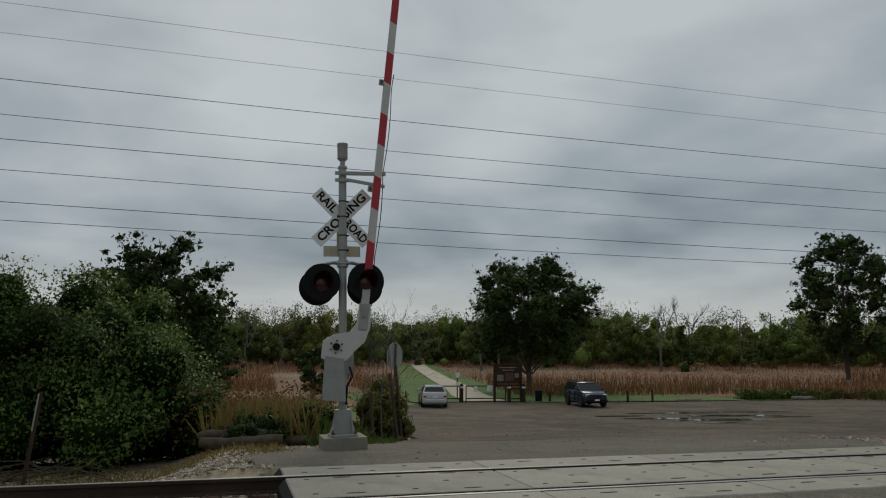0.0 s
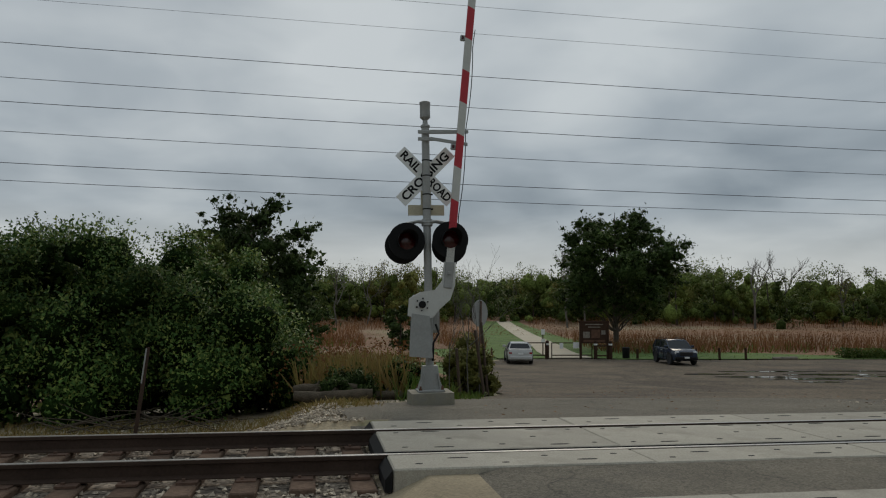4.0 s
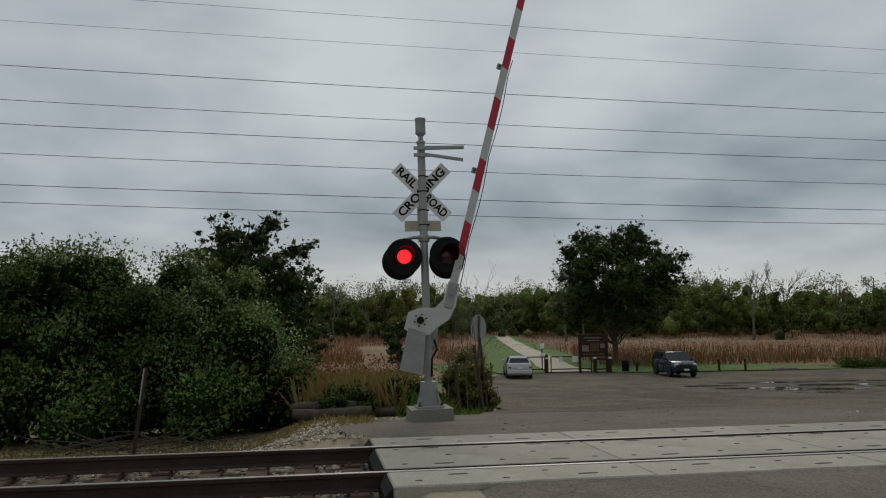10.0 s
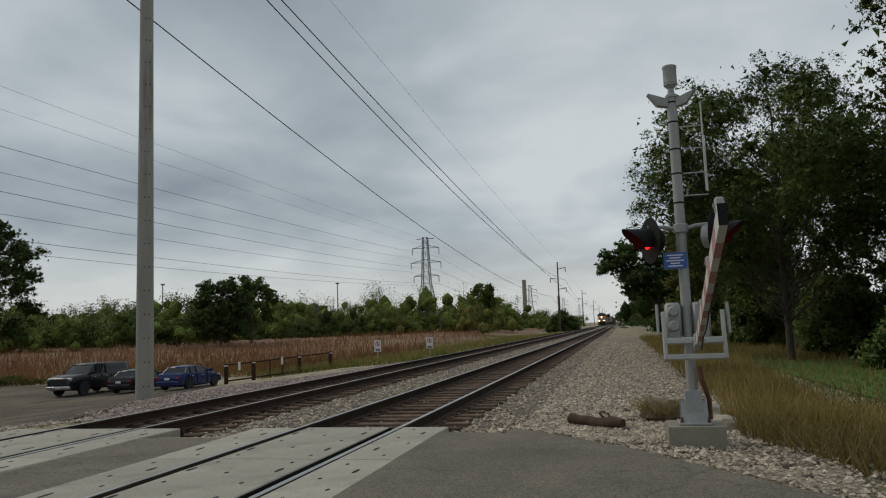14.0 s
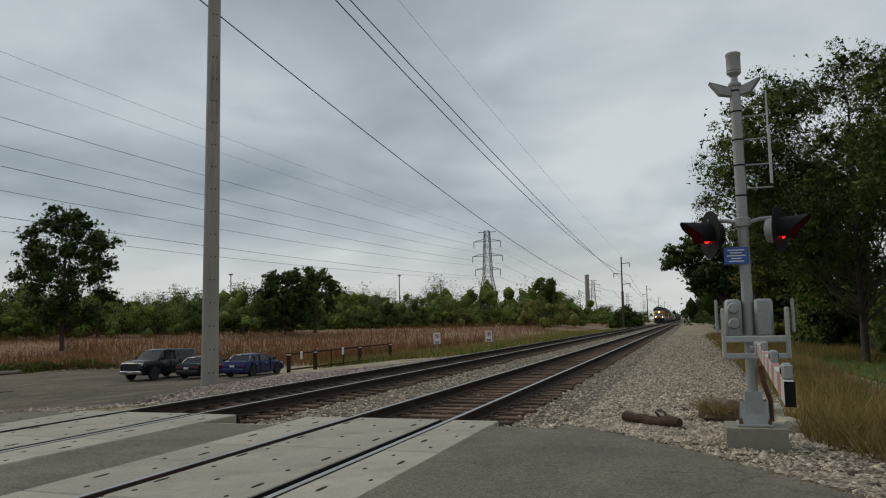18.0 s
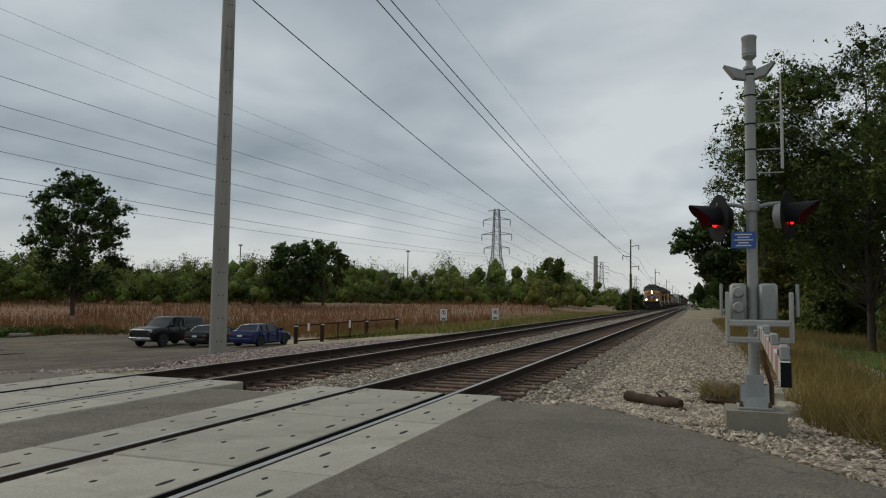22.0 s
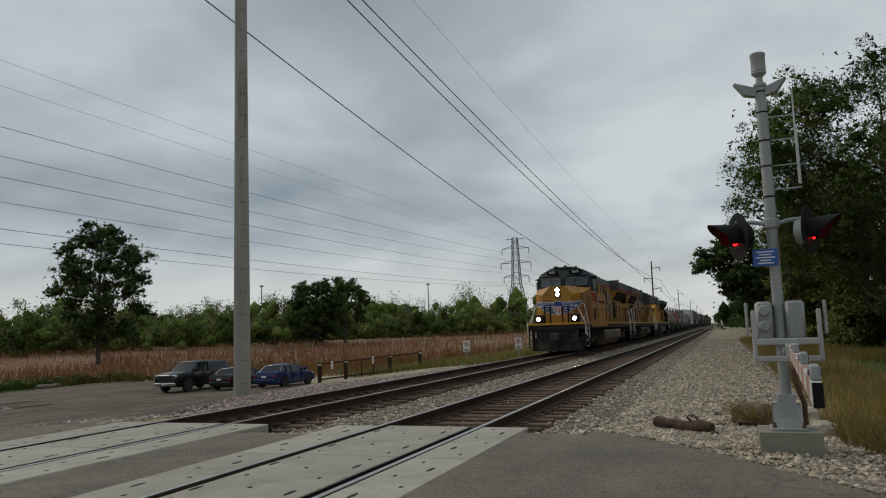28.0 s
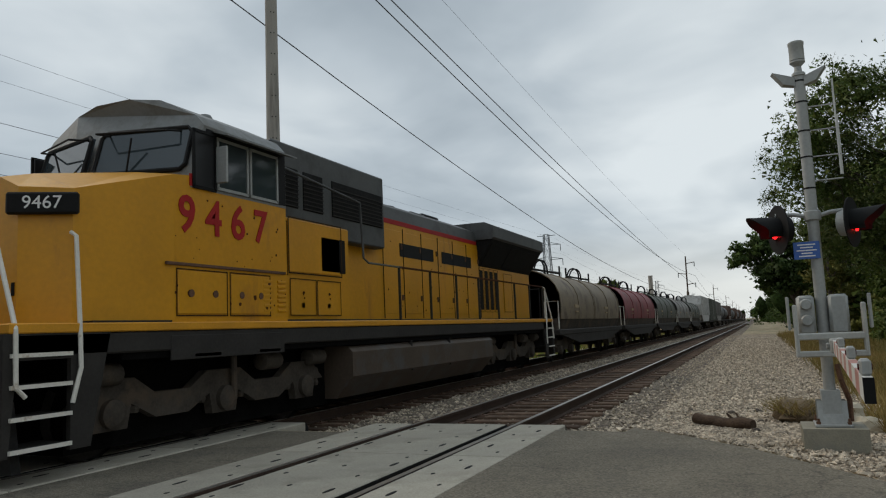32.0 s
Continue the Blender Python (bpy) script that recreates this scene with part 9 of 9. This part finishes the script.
def plate_sign(x, y, w, h, z, label, turn, mark=True):
    s = thing("warning_sign", label, "sign", pose(x, y, gz(x, y), 0, 0, turn), "warning signs")
    g = Geo()
    g.box((-0.03, -0.02, -0.2), (0.03, 0.02, z), 0.006)
    part("sign_post", g, M["galv"], s)
    g = Geo()
    g.box((-w / 2, -0.035, z - h), (w / 2, -0.022, z + 0.02), 0.004)
    p = part("sign_plate", g, M["sign_white"], s)
    if mark:
        g = Geo()
        g.tube([(0.15 * math.cos(2 * math.pi * i / 20), -0.038, z - 0.22 + 0.15 * math.sin(2 * math.pi * i / 20)) for i in range(21)], 0.018, 6)
        g.tube([(-0.1, -0.04, z - 0.12), (0.1, -0.04, z - 0.32)], 0.016, 6)
        part("red_ring", g, M["red_band"], p, fix=True)
        g = Geo()
        g.box((-0.03, -0.041, z - 0.32), (0.04, -0.036, z - 0.12))
        part("dark_figure", g, M["black"], p)
        g = Geo()
        g.box((-0.17, -0.041, z - h + 0.12), (0.17, -0.036, z - h + 0.18))
        g.box((-0.15, -0.041, z - h + 0.04), (0.15, -0.036, z - h + 0.09))
        part("writing_bar", g, M["black"], p)
    return s


plate_sign(51.0, 17.2, 0.5, 0.78, 1.55, "white warning sign with a red ring", -62)
plate_sign(53.0, 13.9, 0.5, 0.78, 1.45, "white warning sign with a red ring beside the track", -66)
# round sign seen from behind, bare stems and stakes at the road's edge
rs_ = thing("road_sign", "pale back of a round road sign on a leaning post", "sign", pose(4.5, 20.4, gz(4.5, 20.4), 0, 2, 42))
g = Geo()
g.box((-0.03, -0.02, -0.2), (0.03, 0.02, 2.55), 0.006)
part("sign_post", g, M["rust"], rs_)
g = Geo()
g.lathe([(0.38, 0.024), (0.385, 0.03), (0.38, 0.036)], c=(0, 0, 2.2), axis="y", n=24)
part("sign_plate", g, M["galv"], rs_, fix=True)
for k, (x, y, h, lx, ly) in enumerate(((3.95, 17.2, 1.55, 3, -9), (4.12, 17.6, 1.75, -3, -5), (3.3, 16.9, 1.1, 6, -6))):
    post("stake", x, y, h, 0.036, "wood_dark", "dark weathered wooden stake in the weeds", "post", (lx, ly), "stakes")
for k, (x, y, h) in enumerate(((3.5, 17.0, 3.7), (3.85, 17.4, 4.0), (3.1, 17.3, 3.0))):
    bare_tree(x, y, h, 140 + k, "bare stems by the road", 0.005)
shrub(3.7, 18.1, 0.75, 0.8, 1.6, M["leaf_yellow"], 5000, 0.04, 71, "yellow-green weedy shrub round the stakes", "shrubs by the road")
shrub(1.9, 16.4, 0.6, 0.6, 1.0, M["leaf_bush"], 3500, 0.035, 72, "small green weedy shrub", "shrubs by the road")
shrub(0.6, 15.6, 0.7, 0.5, 0.75, M["leaf_dark"], 4000, 0.035, 73, "low dark green weeds behind the log", "shrubs by the road")
# steel post by the track, leaning
sp_ = thing("fence_stake", "rusty leaning steel stake with a pale strip", "post", pose(-2.8, 12.4, gz(-2.8, 12.4) - 0.2, 0, 6, 0))
g = Geo()
g.prism([(-0.03, -0.005), (0.03, -0.005), (0.03, 0.005), (0.005, 0.008), (0.005, 0.04), (-0.005, 0.04), (-0.005, 0.008), (-0.03, 0.005)], 0, 1.62, "z")
part("stake", g, M["rail"], sp_)
g = Geo()
g.box((-0.034, -0.012, 1.05), (-0.012, -0.005, 1.6))
part("pale_strip", g, M["galv"], sp_)


M["wood_dim"] = mat("wood_dim", (0.085, 0.068, 0.048), 0.95, var=0.45, scale=6, fine=35, bump=0.9, spec=0.2)
M["wood_brown"] = mat("wood_brown", (0.075, 0.05, 0.034), 0.9, var=0.4, scale=6, fine=40, bump=0.8, spec=0.2)


def log(x, y, ln, r, turn, label, m="wood_grey", lift=0.0, seed=0):
    rr = np.random.RandomState(seed)
    g = Geo()
    pts = [(ln * (t - 0.5), rr.uniform(-0.04, 0.04), rr.uniform(-0.03, 0.03)) for t in np.linspace(0, 1, 7)]
    g.tube(pts, [r * v for v in (0.8, 1.0, 0.95, 1.0, 0.9, 1.05, 0.85)], 10)
    ob = solid("log", g, M[m], label, "log", pose(x, y, gz(x, y) + r * 0.8 + lift, 0, 0, turn), "logs", smooth=True)
    for k in range(2):
        g = Geo()
        t = rr.uniform(-0.3, 0.3) * ln
        g.cyl((t, 0, 0), (t + 0.12, rr.uniform(-0.2, 0.2), r + 0.04), r * 0.3, r * 0.15, n=6)
        part("branch_stub", g, M[m], ob)
    return ob


log(0.35, 15.0, 1.55, 0.115, 3, "grey weathered log lying on stones", "wood_dim", seed=1)
log(0.2, 15.4, 1.3, 0.1, -4, "grey weathered log resting on another", "wood_dim", lift=0.16, seed=2)
log(1.3, 15.6, 1.0, 0.1, 14, "mossy grey log beside the signal", "wood_dim", seed=3)
log(12.1, 0.56, 0.98, 0.09, 55, "short brown log on the ballast", "wood_brown", lift=0.02, seed=4)
log(43.5, 48.6, 2.2, 0.16, 4, "fallen grey log at the car park's edge", seed=5)
log(33.5, 49.0, 1.8, 0.12, -8, "fallen grey log at the field's edge", seed=6)


def rock(x, y, s, m, label, seed, name="rock", lift=0.0):
    rr = np.random.RandomState(seed)
    g = Geo()
    secs = []
    n = 12
    for k in range(7):
        ph = math.pi * (k + 0.35) / 7.7
        secs.append([(s[0] * math.sin(ph) * math.cos(2 * math.pi * i / n) * rr.uniform(0.65, 1.25), s[1] * math.sin(ph) * math.sin(2 * math.pi * i / n) * rr.uniform(0.85, 1.12), -s[2] * math.cos(ph) * rr.uniform(0.92, 1.06)) for i in range(n)])
    g.sections(secs)
    return solid(name, g, M[m], label, "rock" if name == "rock" else "tuft", pose(x, y, gz(x, y) + s[2] * 0.55 + lift, 0, 0, rr.uniform(0, 360)), name + "s", smooth=False, fix=True)


M["thatch"] = mat("thatch", (0.17, 0.125, 0.075), 0.95, var=0.4, scale=9, fine=60, bump=1.0)
rock(12.9, -0.42, (0.36, 0.32, 0.24), "thatch", "brown matted tussock of dead grass", 1, "tussock")
rt = np.random.RandomState(5)
tx, ty = 12.9 + rt.normal(size=900) * 0.19, -0.42 + rt.normal(size=900) * 0.15
blades("tussock_grass", tx, ty, 0.16, 0.007, M["blade_straw"], 17, "matted brown blades of a dead tussock", lift=0.16, lean=1.0)
rock(12.2, -1.05, (0.22, 0.18, 0.2), "path_stone", "pale limestone rock behind the signal", 2, lift=0.1)
rock(12.0, -1.2, (0.2, 0.16, 0.16), "path_stone", "pale limestone rock in the grass", 3)
r3 = random.Random(9)
for k in range(26):
    x, y = (r3.uniform(12, 14.2), r3.uniform(0.1, 1.2)) if k % 2 else (r3.uniform(8.6, 13), r3.uniform(-0.8, 1.3))
    if inside(near_road)(np.array([x - 0.25]), np.array([y + 0.2]))[0]:
        continue
    s = r3.uniform(0.035, 0.075)
    rock(x, y, (s * 1.3, s, s * 0.7), "bark" if k % 3 else "ballast", "dark lump of broken asphalt on the ballast" if k % 3 else "large pale ballast stone", 20 + k)
for k, (x, y) in enumerate(((8.4, -1.35), (8.0, -1.5), (8.7, -1.6), (7.7, -1.8), (9.2, -1.5))):
    rock(x, y, (0.06, 0.045, 0.035), "bark", "dark lump of broken asphalt at the road's edge", 50 + k)
# dry sticks before the shrubs
r4 = np.random.RandomState(12)
st = thing("brush_pile", "tangle of dry grey sticks before the shrubs", "branches", pose(-3.0, 14.2, gz(-3.0, 14.2)))
for k in range(20):
    g = Geo()
    a, l = r4.uniform(-0.5, 0.5) + (math.pi if k % 2 else 0), r4.uniform(0.6, 1.9)
    x0, y0 = r4.uniform(-1.6, 1.4), r4.uniform(-0.5, 0.6)
    g.tube([(x0, y0, 0.04), (x0 + l * 0.5 * math.cos(a), y0 + l * 0.4 * math.sin(a), r4.uniform(0.1, 0.28)), (x0 + l * math.cos(a), y0 + l * 0.9 * math.sin(a), r4.uniform(0.05, 0.5))], [0.016, 0.012, 0.005], 5)
    part("stick", g, M["wood_dim"], st)
# orange marker and thin rod by the road
g = Geo()
g.cyl((0, 0, 0), (0, 0, 1.25), 0.018, n=6)
solid("marker_rod", g, M["rust"], "thin rusty marker rod at the road's edge", "rod", pose(5.0, 21.0, gz(5, 21)))
# standing water in the car park
for k, (x, y, a, b, turn) in enumerate(((24.6, 33.2, 2.6, 0.55, -4), (22.0, 34.6, 2.2, 0.45, -8), (27.0, 35.6, 2.8, 0.5, -6), (20.8, 36.6, 1.7, 0.35, -4), (25.0, 38.0, 2.8, 0.4, -5), (29.5, 34.2, 1.8, 0.3, -6), (23.4, 31.6, 1.3, 0.3, -4), (30.5, 37.8, 2.0, 0.35, -6))):
    rr = np.random.RandomState(30 + k)
    n = 26
    poly = []
    c_, s_ = math.cos(radians(turn)), math.sin(radians(turn))
    for i in range(n):
        q = rr.uniform(0.6, 1.15)
        u, v = a * q * math.cos(2 * math.pi * i / n), b * q * math.sin(2 * math.pi * i / n)
        poly.append((x + u * c_ - v * s_, y + u * s_ + v * c_))
    g = Geo()
    z = max(gz(px, py) for px, py in poly) + 0.028
    g.prism(poly, z - 0.02, z, "z")
    solid("puddle", g, M["puddle"], "shallow puddle of rain water on gravel", "puddle", group="puddles", kind="structure")
# scattered fallen leaves
rl = np.random.RandomState(44)
x, y = rl.uniform(2, 10, 420), rl.uniform(9.6, 24, 420)
k = inside(lot)(x, y) | (y < 13)
c = np.stack([x, y, ground_z(x, y) + 0.03], 1)[k]
q = leaf_quads(c, 0.035, rl)
q[..., 2] = c[:, None, 2] + (q[..., 2] - c[:, None, 2]) * 0.25
tagged(new("fallen_leaves", quads("fallen_leaves", q, M["blade_brown"])), "brown fallen leaves on the gravel", "leaves", kind="stuff")


# ---- what moves ----
def motions():
    # gate arms
    rows = [(0.0, 85.4), (9.4, 85.4), (9.6, 84.5), (10.0, 75.8), (10.5, 65.1), (11.0, 56.7), (11.5, 48.4), (12.0, 40.8), (12.5, 32.7), (13.0, 25.6), (13.5, 17.0), (14.0, 9.0), (14.5, 3.0), (15.0, 0.0), (32.0, 0.0)]
    walk(yoke1, [(t, pose(*PIV, 0, 1.55 - a, 0)) for t, a in rows])
    rows = [(0.0, 84.0), (9.4, 84.0), (9.6, 82.5), (10.0, 76.5), (11.0, 60.0), (12.0, 43.5), (13.0, 27.0), (13.6, 16.5), (13.8, 12.6), (14.0, 9.8), (14.2, 7.6), (14.5, 4.5), (15.0, 0.4), (15.3, -0.4), (32.0, -0.4)]
    walk(yoke2, [(t, pose(*P2, 0, a, 0)) for t, a in rows])

    # the train, all cars at one pace along the far track; rows give the place of its front
    front = [(0.0, 545.0), (6.0, 436.0), (12.0, 326.0), (18.0, 216.0), (23.0, 127.0), (25.5, 84.4), (28.0, 38.5), (29.0, 19.9), (29.6, 8.4), (30.0, 0.6), (31.0, -18.4), (32.0, -37.4)]
    for ob, back, turned in consist:
        walk(ob, [(t, pose(x + back, TRACK_F, 0, 0, 0, 180 if turned else 0)) for t, x in front])
    # flashing lamps: the glowing element of each lamp comes before its lens and goes back into the housing
    def flash(el, on):
        rows, last = [(0.0, 0.06)], 0.06
        for t, a in on:
            y = -0.04 if a == 5 else 0.06
            rows += [(t - 0.08, last), (t, y)]
            last = y
        rows.append((32.0, last))
        walk(el, [(t, pose(0, y, 0)) for t, y in rows])
    left = [(5.4, 5), (5.75, 85), (6.3, 5), (6.8, 85), (7.75, 5), (8.25, 85), (8.8, 5), (9.25, 85), (9.85, 5), (10.3, 85), (10.8, 5), (11.2, 85), (12.35, 5), (12.75, 85)]
    right = [(8.45, 5), (8.75, 85), (9.4, 5), (9.8, 85), (10.4, 5), (10.8, 85), (11.7, 5), (12.25, 85), (12.8, 5), (13.3, 85)]
    flash(el1_l, left)
    flash(el1_r, right)
    flash(el2_l, [(13.0, 5)])
    flash(el2_r, [(13.0, 5)])


motions()
